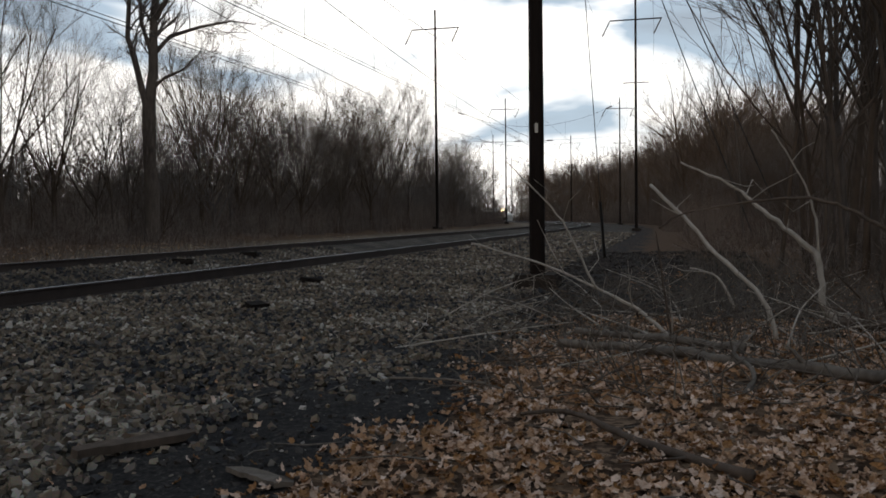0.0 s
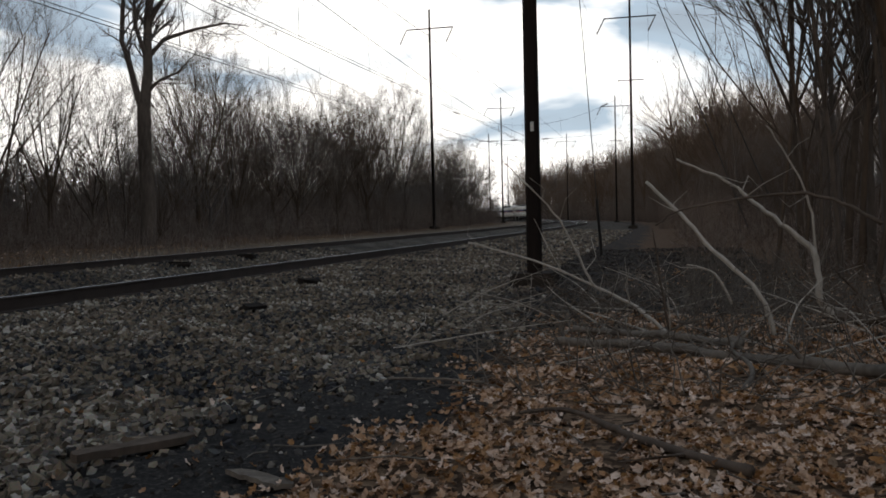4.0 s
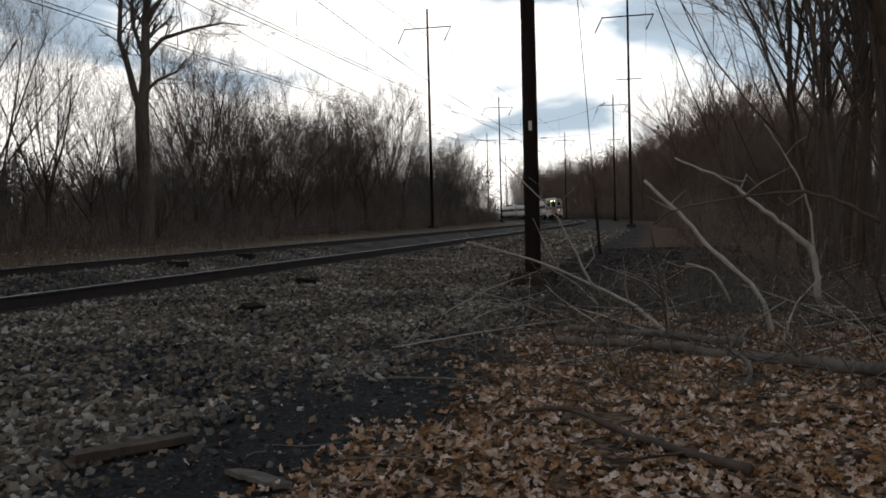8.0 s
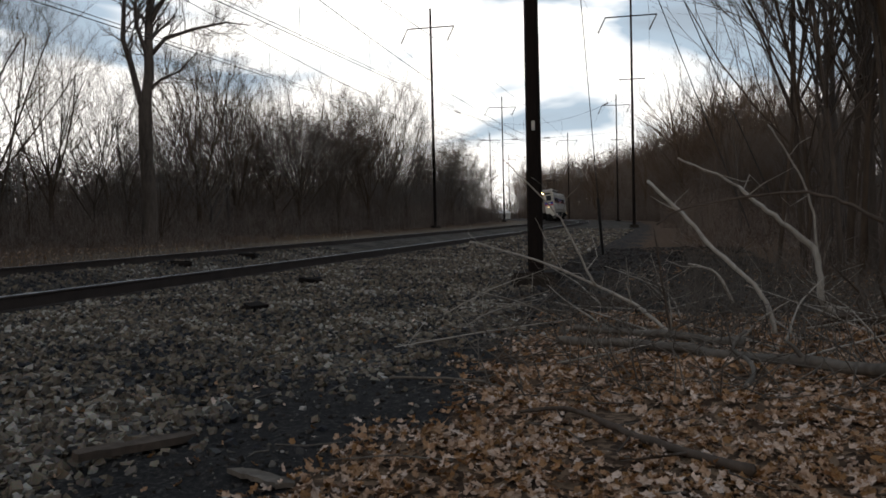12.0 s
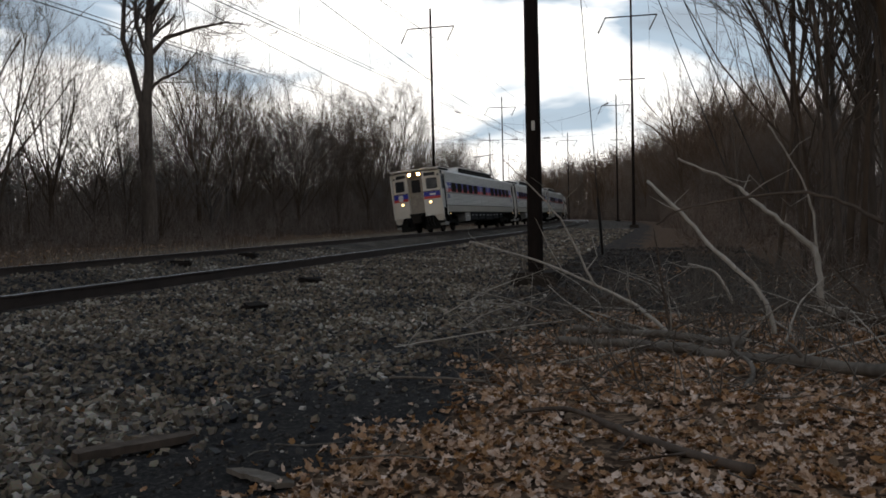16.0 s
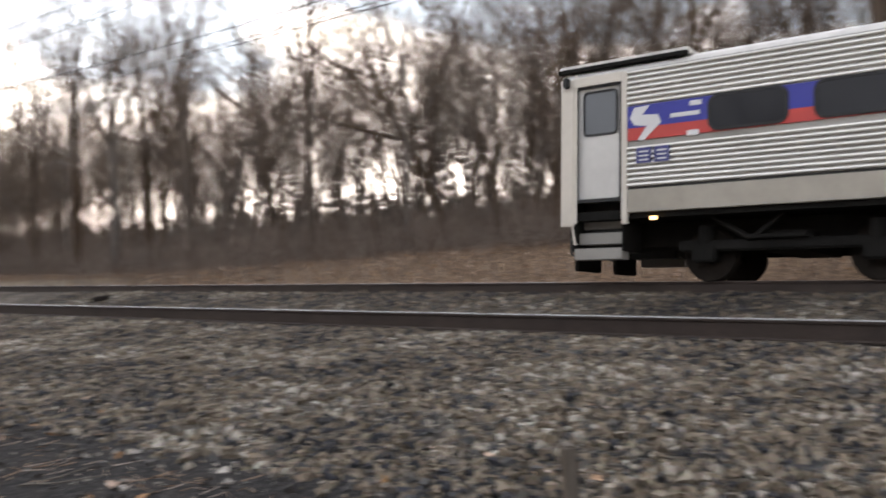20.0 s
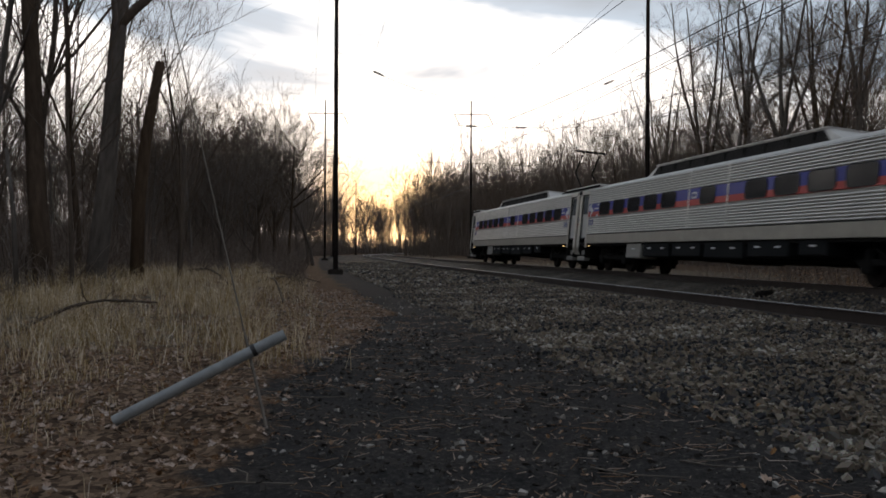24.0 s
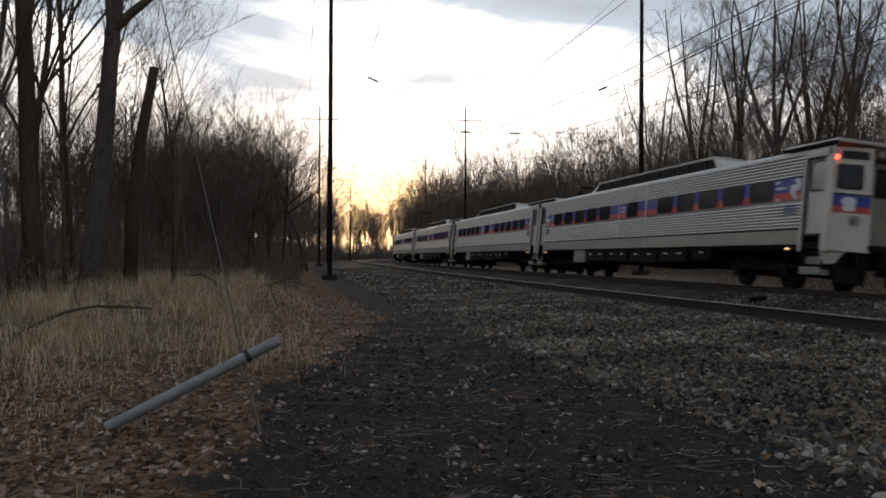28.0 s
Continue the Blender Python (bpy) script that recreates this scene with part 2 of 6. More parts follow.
EARTH = zoned_ground()
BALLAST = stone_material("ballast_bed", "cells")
STONES = stone_material("ballast_stones", "island")
STONE = stone_material("ballast_stone", "object")
# rail sides are darkened: their shade is put into the steel's colour
STEEL = material("rail_steel", (0.06, 0.043, 0.036), (0.03, 0.022, 0.019), 20, 0.6, 0.3, bump=0.2)
RAILTOP = material("polished_railhead", (0.62, 0.62, 0.63), (0.45, 0.44, 0.43), 6, 0.42, 0.9, bump=0.05)
POLE = material("pole_steel", (0.022, 0.016, 0.014), (0.010, 0.008, 0.007), 10, 0.85, 0.0, bump=0.3, stretch=(1, 1, 0.2))
CONCRETE = material("pole_footing", (0.045, 0.037, 0.031), (0.018, 0.015, 0.013), 10, 0.9, bump=0.5)
WIRE = material("wire", (0.03, 0.03, 0.032), rough=0.6, bump=0)
INSULATOR = material("insulator", (0.06, 0.045, 0.04), rough=0.4, bump=0)

# ---- meshes ----


def mesh_from(name, verts, faces, mat, smooth=False):
    me = bpy.data.meshes.new(name)
    me.from_pydata([tuple(v) for v in verts], [], faces)
    me.materials.append(mat)
    if smooth:
        me.polygons.foreach_set("use_smooth", [True] * len(me.polygons))
    me.update()
    return me


def thing(name, m, label, category, group=""):
    ob = new(name)
    ob.empty_display_size = 0.2
    ob.matrix_basis = m
    return tagged(ob, label, category, group)


def part(name, bm, mat, parent, label="", smooth=False):
    """Links a bmesh, or a mesh, as one part under a thing or a part."""
    if isinstance(bm, bmesh.types.BMesh):
        me = bpy.data.meshes.new(name)
        bm.to_mesh(me)
        bm.free()
        me.materials.append(mat)
        if smooth:
            me.polygons.foreach_set("use_smooth", [True] * len(me.polygons))
    else:
        me = bm
    ob = new(name, me)
    ob.parent = parent
    if label:
        tagged(ob, label)
    return ob


def box(bm, x0, x1, y0, y1, z0, z1, bevel=0.0):
    m = Matrix.Translation(((x0 + x1) / 2, (y0 + y1) / 2, (z0 + z1) / 2)) @ Matrix.Diagonal((x1 - x0, y1 - y0, z1 - z0, 1))
    vs = bmesh.ops.create_cube(bm, size=1, matrix=m)["verts"]
    if bevel:
        es = {e for v in vs for e in v.link_edges}
        bmesh.ops.bevel(bm, geom=list(es), offset=bevel, segments=2, affect="EDGES", clamp_overlap=True)
    return bm


def boxed(x0, x1, y0, y1, z0, z1, bevel=0.0):
    return box(bmesh.new(), x0, x1, y0, y1, z0, z1, bevel)


def cyl(bm, p, q, r, r2=None, n=10):
    """A capped cylinder from p to q."""
    p, q = Vector(p), Vector(q)
    d = q - p
    m = Matrix.Translation((p + q) / 2) @ d.to_track_quat("Z", "Y").to_matrix().to_4x4()
    bmesh.ops.create_cone(bm, cap_ends=True, segments=n, radius1=r, radius2=r if r2 is None else r2, depth=d.length, matrix=m)
    return bm


class Tubes:
    """Gathers tapered tubes into one mesh."""

    def __init__(self):
        self.v, self.f = [], []

    def add(self, points, radii, sides=3, cap=False):
        n0 = len(self.v)
        last = None
        for i, (p, r) in enumerate(zip(points, radii)):
            a, b = points[max(i - 1, 0)], points[min(i + 1, len(points) - 1)]
            d = (b[0] - a[0], b[1] - a[1], b[2] - a[2])
            L = math.sqrt(d[0] ** 2 + d[1] ** 2 + d[2] ** 2) or 1.0
            d = (d[0] / L, d[1] / L, d[2] / L)
            u = (0.0, -d[2], d[1]) if abs(d[0]) < 0.7 else (d[2], 0.0, -d[0])
            L = math.sqrt(u[0] ** 2 + u[1] ** 2 + u[2] ** 2)
            u = (u[0] / L, u[1] / L, u[2] / L)
            w = (d[1] * u[2] - d[2] * u[1], d[2] * u[0] - d[0] * u[2], d[0] * u[1] - d[1] * u[0])
            for k in range(sides):
                c, s = r * math.cos(6.2832 * k / sides), r * math.sin(6.2832 * k / sides)
                self.v.append((p[0] + c * u[0] + s * w[0], p[1] + c * u[1] + s * w[1], p[2] + c * u[2] + s * w[2]))
            if i:
                b0 = n0 + (i - 1) * sides
                for k in range(sides):
                    k2 = (k + 1) % sides
                    self.f.append((b0 + k, b0 + k2, b0 + sides + k2, b0 + sides + k))
        if cap:
            self.f.append(tuple(range(n0 + sides * (len(points) - 1), n0 + sides * len(points))))
            self.f.append(tuple(reversed(range(n0, n0 + sides))))

    def mesh(self, name, mat, smooth=True):
        return mesh_from(name, self.v, self.f, mat, smooth)


# ---- the line of the railway: s along the near rail, v to its far side ----
STEP = 1.0
LINE_S = np.arange(-420.0, 440.0, STEP)
BEND = 0.0258 + (0.1279 - 0.0258) / (1 + np.exp(-(LINE_S - 108.2) / 12)) + (0.0846 - 0.0258) / (1 + np.exp((LINE_S + 184.7) / 12))
HEAD = np.cumsum(BEND) * STEP
ZERO = int(np.argmin(abs(LINE_S)))
HEAD = HEAD - HEAD[ZERO] - 16.11
_dx, _dy = -np.sin(np.radians(HEAD)), np.cos(np.radians(HEAD))
LINE_X, LINE_Y = np.cumsum(_dx) * STEP, np.cumsum(_dy) * STEP
LINE_X += -10.283 * math.cos(radians(16.11)) - LINE_X[ZERO]
LINE_Y += 10.283 * math.sin(radians(16.11)) - LINE_Y[ZERO]
NEAR_TOP, FAR_TOP, CANT = 0.44, 0.646, 5.5


def on_line(s, v=0.0):
    """The place in plan at s along the line and v beyond the near rail, and the heading."""
    x, y = np.interp(s, LINE_S, LINE_X), np.interp(s, LINE_S, LINE_Y)
    h = np.interp(s, LINE_S, HEAD)
    return x - v * np.cos(np.radians(h)), y - v * np.sin(np.radians(h)), h


def line_of(x, y):
    """s and v of places in plan."""
    x, y = np.atleast_1d(np.asarray(x, float)), np.atleast_1d(np.asarray(y, float))
    s, v = np.empty(len(x)), np.empty(len(x))
    for i in range(0, len(x), 4000):
        xs, ys = x[i:i + 4000], y[i:i + 4000]
        d = (xs[:, None] - LINE_X[None, ::2]) ** 2 + (ys[:, None] - LINE_Y[None, ::2]) ** 2
        k = np.argmin(d, 1) * 2
        ex, ey = xs - LINE_X[k], ys - LINE_Y[k]
        s[i:i + 4000] = LINE_S[k] + ex * _dx[k] + ey * _dy[k]
        v[i:i + 4000] = -ex * _dy[k] + ey * _dx[k]
    return s, v


PROFILE_V = [-900, -80, -40, -22, -14, -10.3, -6.5, -5.5, -2.4, -0.6, 0.1, 1.6, 2.4, 3.3, 3.9, 5.6, 6.6, 8.0, 10.0, 14.0, 20.0, 40.0, 120, 900]
PROFILE_Z = [2.0, 2.2, 0.9, 0.1, -0.05, 0.0, 0.0, 0.04, 0.13, 0.185, 0.175, 0.13, 0.2, 0.42, 0.46, 0.34, 0.28, 0.1, 0.05, 0.35, 0.7, 0.9, 2.0, 4.0]


def ground_z(s, v):
    z = np.interp(v, PROFILE_V, PROFILE_Z)
    bank = np.exp(-((np.asarray(s) + 6) / 26.0) ** 2) * np.clip((np.asarray(v) - 9) / 6, 0, 1) * 0.9
    mound = 0.62 * np.exp(-((np.asarray(s) + 28) / 10.0) ** 2) * np.clip((-np.asarray(v) - 8.6) / 2.4, 0, 1) * np.clip((np.asarray(v) + 24) / 8, 0, 1)
    return z + bank + mound


def lumps(x, y, size, seed):
    """Smooth unevenness over the plan."""
    r = np.random.RandomState(seed)
    out = np.zeros(np.shape(x))
    for k in range(6):
        a, f, ph = r.uniform(0, 6.28), r.uniform(0.6, 1.7) / size, r.uniform(0, 6.28)
        out += np.sin((x * math.cos(a) + y * math.sin(a)) * f * 6.28 + ph)
    return out / 6


def clods(x, y, v):
    """Trodden unevenness of the path beside the ballast."""
    return np.where(np.asarray(v) < -6.5, 0.05 * lumps(x, y, 1.5, 43) + 0.034 * lumps(x, y, 0.62, 41) + 0.02 * lumps(x, y, 0.3, 42), 0.0) * np.clip((np.hypot(x, y) - 0.8) / 1.5, 0, 1)


def height_at(x, y):
    s, v = line_of([x], [y])
    return float(ground_z(s, v)[0] + 0.05 * lumps(x, y, 3.0, 3) * (1 if abs(v[0] - 3) > 8 else 0) + clods(x, y, v)[0])


def structure(name, me, label, category, kind="structure"):
    return tagged(new(name, me), label, category, "", kind)


# the ground: one sheet, finest near the viewer, that reaches the horizon
RINGS = np.concatenate([np.geomspace(0.4, 60, 190), np.geomspace(61.5, 420, 70), np.geomspace(460, 4200, 14)])
N_AZ = 620
ang = np.linspace(0, 2 * np.pi, N_AZ, endpoint=False)
gx, gy = (RINGS[:, None] * np.cos(ang)).ravel(), (RINGS[:, None] * np.sin(ang)).ravel()
gs, gv = line_of(gx, gy)
gz = ground_z(gs, gv) + 0.05 * lumps(gx, gy, 3.0, 3) * np.clip((abs(gv - 3) - 8) / 3, 0, 1)
under = (gv > -6.4 + 0.35 * np.clip(-gs / 4, 0, 1)) & (gv < 7.2) & (abs(gs) < 400)
gz = np.where(under, gz - 0.10, gz + clods(gx, gy, gv))
gv_all = np.stack([gx, gy, gz], 1)
faces = []
for i in range(len(RINGS) - 1):
    a0, b0 = i * N_AZ, (i + 1) * N_AZ
    faces += [(a0 + k, b0 + k, b0 + (k + 1) % N_AZ, a0 + (k + 1) % N_AZ) for k in range(N_AZ)]
faces.append(tuple(range(N_AZ)))
ground_mesh = mesh_from("ground", gv_all, faces, EARTH, True)
ground = structure("ground", ground_mesh, "brown leaf-strewn woodland ground beside the railway", "ground")


def soft(x, a, b):
    """0 at a, 1 at b."""
    return np.clip((x - a) / (b - a), 0, 1)


wob = 0.65 * lumps(gx, gy, 2.5, 9) + 0.45 * lumps(gx, gy, 0.9, 10)
ahead = soft(gs, -1.0, 4.0)
edge = -9.9 - 0.6 * soft(gs, -20, -8) + 2.0 * soft(-gs, 9, 20) + ahead * 2.0 - 3.4 * soft(gs, 11, 15) * soft(gs, 36, 28) + wob
cinder = soft(gv, edge - 0.5, edge + 0.5) * soft(gv, -4.0, -6.0) * (0.55 + 0.45 * soft(gs, 22, 12))
leaf = soft(-gv, -edge - 0.3, -edge + 0.6) * soft(gs, -40, -26) * soft(np.hypot(gx, gy), 40, 24) * soft(gs, 16, 11)
leaf = np.maximum(leaf, 0.75 * soft(gv, 8.5, 10.5) * soft(gv, 17, 13) * soft(abs(gs + 4), 34, 20))
straw = soft(-gv, 10.6, 11.6) * soft(-gs, 11, 16) * soft(-gv, 22, 17) * soft(-gs, 50, 38)
straw = np.maximum(straw, 0.8 * soft(gv, 8.0, 9.5) * soft(gv, 15, 12) * soft(abs(gs + 4), 22, 36))
attr = ground_mesh.color_attributes.new("zone", "FLOAT_COLOR", "POINT")
attr.data.foreach_set("color", np.stack([cinder, leaf, straw, np.ones(len(gx))], 1).ravel())

# the ballast bed under both tracks
bed_s = np.concatenate([np.arange(-400, -60, 4.0), np.arange(-60, 60, 0.5), np.arange(60, 404, 4.0)])
bed_v = np.concatenate([np.arange(-6.7, 7.6, 0.2)])
ss, vv = np.meshgrid(bed_s, bed_v, indexing="ij")
bx, by, _ = on_line(ss.ravel(), vv.ravel())
bz = ground_z(np.full(bx.shape, 300.0), vv.ravel()) + 0.025 * lumps(bx, by, 0.7, 5) + np.where((vv.ravel() < -6.45 + 0.35 * np.clip(-ss.ravel() / 4, 0, 1)) | (vv.ravel() > 7.3), -0.12, 0.0)
nv = len(bed_v)
faces = [(i * nv + k, i * nv + k + 1, (i + 1) * nv + k + 1, (i + 1) * nv + k) for i in range(len(bed_s) - 1) for k in range(nv - 1)]
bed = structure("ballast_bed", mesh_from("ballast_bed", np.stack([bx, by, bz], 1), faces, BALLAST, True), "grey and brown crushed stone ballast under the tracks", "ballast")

# ---- rails ----
# web drawn extra tall, so it stands for the shaded gap below the rail
RAIL = [(-0.07, -0.25), (-0.07, -0.235), (-0.012, -0.215), (-0.012, -0.045), (-0.036, -0.036), (-0.036, -0.004), (-0.03, 0.0), (0.03, 0.0), (0.036, -0.004), (0.036, -0.036), (0.012, -0.045), (0.012, -0.215), (0.07, -0.235), (0.07, -0.25)]


def rail(v, top, label):
    s = np.concatenate([np.arange(-400, -80, 4.0), np.arange(-80, 80, 1.0), np.arange(80, 404, 4.0)])
    t = radians(CANT)
    verts, faces = [], []
    for q in s:
        for a, b in RAIL:
            x, y, _ = on_line(q, v - a * math.cos(t))
            verts.append((x, y, top + b + a * math.sin(t)))
    n = len(RAIL)
    mats = []
    for i in range(len(s) - 1):
        for k in range(n - 1):
            faces.append((i * n + k, i * n + k + 1, (i + 1) * n + k + 1, (i + 1) * n + k))
            mats.append(1 if 5 <= k <= 7 else 0)
    me = mesh_from("rail", verts, faces, STEEL)
    me.materials.append(RAILTOP)
    me.polygons.foreach_set("material_index", mats)
    return tagged(new("rail", me), label, "rail", "rails of the two tracks", "structure")


for v, top, which in ((0.0, NEAR_TOP, "near"), (1.5, NEAR_TOP - 0.144, "near"), (4.0, FAR_TOP, "far"), (5.5, FAR_TOP - 0.144, "far")):
    rail(v, top, "rust-brown steel rail with a worn bright head")

# ---- poles, arms and wires ----


TAG = material("white_tag", (0.55, 0.54, 0.5), (0.4, 0.39, 0.36), 8, 0.6, bump=0.0)


def facing_tag(x, y, heading, z, thick):
    """A small plate on the side of a pole that faces the path."""
    a = math.atan2(-y, -x) - radians(heading)
    bm = boxed(thick - 0.012, thick + 0.006, -0.035, 0.035, z - 0.1, z + 0.1, 0.004)
    bmesh.ops.rotate(bm, matrix=Matrix.Rotation(a, 3, "Z"), verts=bm.verts)
    return bm


def catenary_pole(s, v, height, thick=0.17):
    x, y, h = on_line(s, v)
    z = height_at(x, y)
    t = thing("catenary_pole", pose(x, y, z, 0, 0, h), "tall dark steel catenary pole with a cross-arm beside the tracks", "pole", "poles along the railway")
    part("footing", boxed(-0.46, 0.46, -0.46, 0.46, -0.3, 0.3, 0.05), CONCRETE, t, "dark stained concrete footing")
    part("shaft", cyl(bmesh.new(), (0, 0, 0.2), (0, 0, height), thick, thick * 0.62, 10), POLE, t)
    arm = height - 2.0
    bm = bmesh.new()
    box(bm, -2.6, 2.6, -0.05, 0.05, arm - 0.06, arm + 0.06, 0.01)
    part("cross_arm", bm, POLE, t)
    for e in (-1, 1):
        part("insulator", cyl(bmesh.new(), (e * 2.55, 0, arm), (e * 2.55 - 0.75, 0, arm - 1.5), 0.055, 0.075, 8), INSULATOR, t)
    if abs(s - 18.5) < 1:
        for zt in ((3.4,) if v < 0 else (1.6, 3.2)):
            part("tag", facing_tag(x, y, h, zt, thick), TAG, t, "small white tag on the pole")
    if s > 30 and v < 0:
        part("small_arm", boxed(-1.3, 1.3, -0.03, 0.03, arm - 6.4, arm - 6.3, 0.01), POLE, t)
    return t


NEAR_POLES = ((18.5, -7.1), (91, -6.4), (164, -6.3), (237, -6.3), (310, -6.3), (-55, -7.3), (-128, -7.0), (-201, -7.0), (-274, -7.0))
FAR_POLES = ((17.9, 11.35), (91, 14.5), (164, 14.7), (237, 14.7), (310, 14.7), (-55, 13.3), (-128, 14.5), (-201, 15.5), (-274, 15.5))
for s, v in NEAR_POLES + FAR_POLES:
    catenary_pole(s, v, 23.4)


def wire(points, r, name="overhead_wire", label="thin dark overhead wire hanging along the tracks"):
    tb = Tubes()
    tb.add(points, [r] * len(points), 4)
    return tagged(new(name, tb.mesh(name, WIRE)), label, "wire", "overhead wires", "structure")


POLES_S = [-274, -201, -128, -55, 18, 91, 164, 237, 310]
for v, z, sag, r in ((-8.2, 19.9, 1.2, 0.014), (-3.1, 19.9, 1.2, 0.014), (12.7, 19.9, 1.2, 0.014), (17.8, 19.9, 1.2, 0.014), (0.75, 9.0, 1.6, 0.016), (4.75, 9.0, 1.6, 0.016), (0.75, 9.75, 0.0, 0.014), (0.70, 6.9, 0.0, 0.014), (0.80, 7.05, 0.0, 0.012), (4.70, 6.9, 0.0, 0.014), (4.80, 7.05, 0.0, 0.012)):
    pts = []
    for a, b in zip(POLES_S[:-1], POLES_S[1:]):
        for k in range(12):
            q = a + (b - a) * k / 12
            x, y, _ = on_line(q, v)
            pts.append((x, y, z - sag * 4 * (k / 12) * (1 - k / 12)))
    wire(pts, r)

# hangers from the messenger wires to the contact wires, and cross spans with insulators at each pair of poles
tb = Tubes()
for v, z in ((0.75, 9.0), (4.75, 9.0)):
    for a, b in zip(POLES_S[:-1], POLES_S[1:]):
        for k in range(1, 12):
            f = k / 12
            x, y, _ = on_line(a + (b - a) * f, v)
            tb.add([(x, y, z - 1.6 * 4 * f * (1 - f)), (x, y, z - 2.1)], [0.009, 0.009], 3)
tagged(new("hanger_wires", tb.mesh("hanger_wires", WIRE)), "thin vertical hanger wires between the overhead wires", "wire", "", "stuff")


def cross_span(near, far):
    s = (near[0] + far[0]) / 2
    sp = thing("cross_span", Matrix.Identity(4), "sagging cross-span wires with insulators between two poles", "wire", "cross spans over the tracks")

    def at_v(v, z):
        x, y, _ = on_line(near[0] + (far[0] - near[0]) * (v - near[1]) / (far[1] - near[1]), v)
        return Vector((float(x), float(y), z))

    for top, low, beads in ((14.0, 11.0, (0.13, 0.87)), (9.9, 9.5, (0.42, 0.58))):
        pts = []
        for k in range(13):
            f = k / 12
            pts.append(at_v(near[1] + (far[1] - near[1]) * f, top - (top - low) * 4 * f * (1 - f)))
        t = Tubes()
        t.add([tuple(p) for p in pts], [0.012] * 13, 4)
        part("span_wire", t.mesh("span_wire", WIRE), None, sp)
        for f in beads:
            i = f * 12
            k = int(i)
            c = pts[k].lerp(pts[k + 1], i - k)
            d = (pts[k + 1] - pts[k]).normalized()
            bm = bmesh.new()
            for q in range(4):
                cyl(bm, c + d * (0.16 * q - 0.32), c + d * (0.16 * q - 0.22), 0.10, 0.06, 8)
            cyl(bm, c - d * 0.38, c + d * 0.38, 0.035, n=6)
            part("insulator", bm, INSULATOR, sp, "dark ribbed insulator")
    for v in (0.75, 4.75):
        t = Tubes()
        t.add([tuple(at_v(v, 11.6)), tuple(at_v(v, 6.7))], [0.009, 0.009], 3)
        part("drop_wire", t.mesh("drop_wire", WIRE), None, sp)


for pair in zip(NEAR_POLES, FAR_POLES):
    cross_span(*pair)
# signal and feeder wires carried on the lower arms
for v, z in ((-7.6, 15.2), (-5.2, 15.2)):
    pts = []
    for a, b in zip(POLES_S[5:-1], POLES_S[6:]):
        for k in range(12):
            x, y, _ = on_line(a + (b - a) * k / 12, v)
            pts.append((x, y, z - 1.0 * 4 * (k / 12) * (1 - k / 12)))
    wire(pts, 0.013)

# ---- bare trees ----


def grow(rng, trunk, crown, p, d, length, r, level, levels, bend, kids, spread, thin):
    n = (5, 4, 3, 2, 2)[level]
    pts, rad = [tuple(p)], [r]
    p, d = np.array(p, float), np.array(d, float)
    tip = max(r * (0.4 if level < levels else 0.25), thin * 0.5)
    for i in range(n):
        d = d + rng.normal(0, bend, 3) + np.array((0, 0, 0.04))
        d /= np.linalg.norm(d)
        p = p + d * length / n
        pts.append(tuple(p))
        rad.append(r + (tip - r) * (i + 1) / n)
    (trunk if level < 2 else crown).add(pts, rad, 7 if level == 0 else (4 if level == 1 else 3))
    if level == levels:
        return
    for k in range(kids[level]):
        f = rng.uniform(0.28 if level else 0.3, 1.0)
        i = min(int(f * n), n - 1)
        q = np.array(pts[i]) + (np.array(pts[i + 1]) - np.array(pts[i])) * (f * n - i)
        ax = np.array(pts[i + 1]) - np.array(pts[i])
        ax /= np.linalg.norm(ax)
        o = rng.normal(0, 1, 3)
        o -= ax * (o @ ax)
        o /= np.linalg.norm(o)
        t = rng.uniform(*spread)
        dd = ax * math.cos(t) + o * math.sin(t)
        dd[2] = abs(dd[2]) * 0.9 + 0.12 if level < 2 else dd[2] + 0.25
        dd /= np.linalg.norm(dd)
        grow(rng, trunk, crown, q, dd, length * rng.uniform(0.4, 0.66) * (1.15 - 0.45 * f), max(rad[i] * rng.uniform(0.38, 0.6), thin), level + 1, levels, bend * 1.35, kids, spread, thin)


def tree_kind(name, label, seed, height, r, levels, kids, spread=(0.45, 0.95), bend=0.06, thin=0.005):
    rng = np.random.RandomState(seed)
    trunk, crown = Tubes(), Tubes()
    grow(rng, trunk, crown, (0, 0, -0.3), (rng.normal(0, 0.05), rng.normal(0, 0.05), 1), height, r, 0, levels, bend, kids, spread, thin)
    t = thing(name, Matrix.Translation((0, 0, -500)), label, "tree", "bare trees of the wood")
    part("trunk", trunk.mesh("trunk", BARK), None, t)
    part("crown", crown.mesh("crown", TWIG), None, t)
    return t


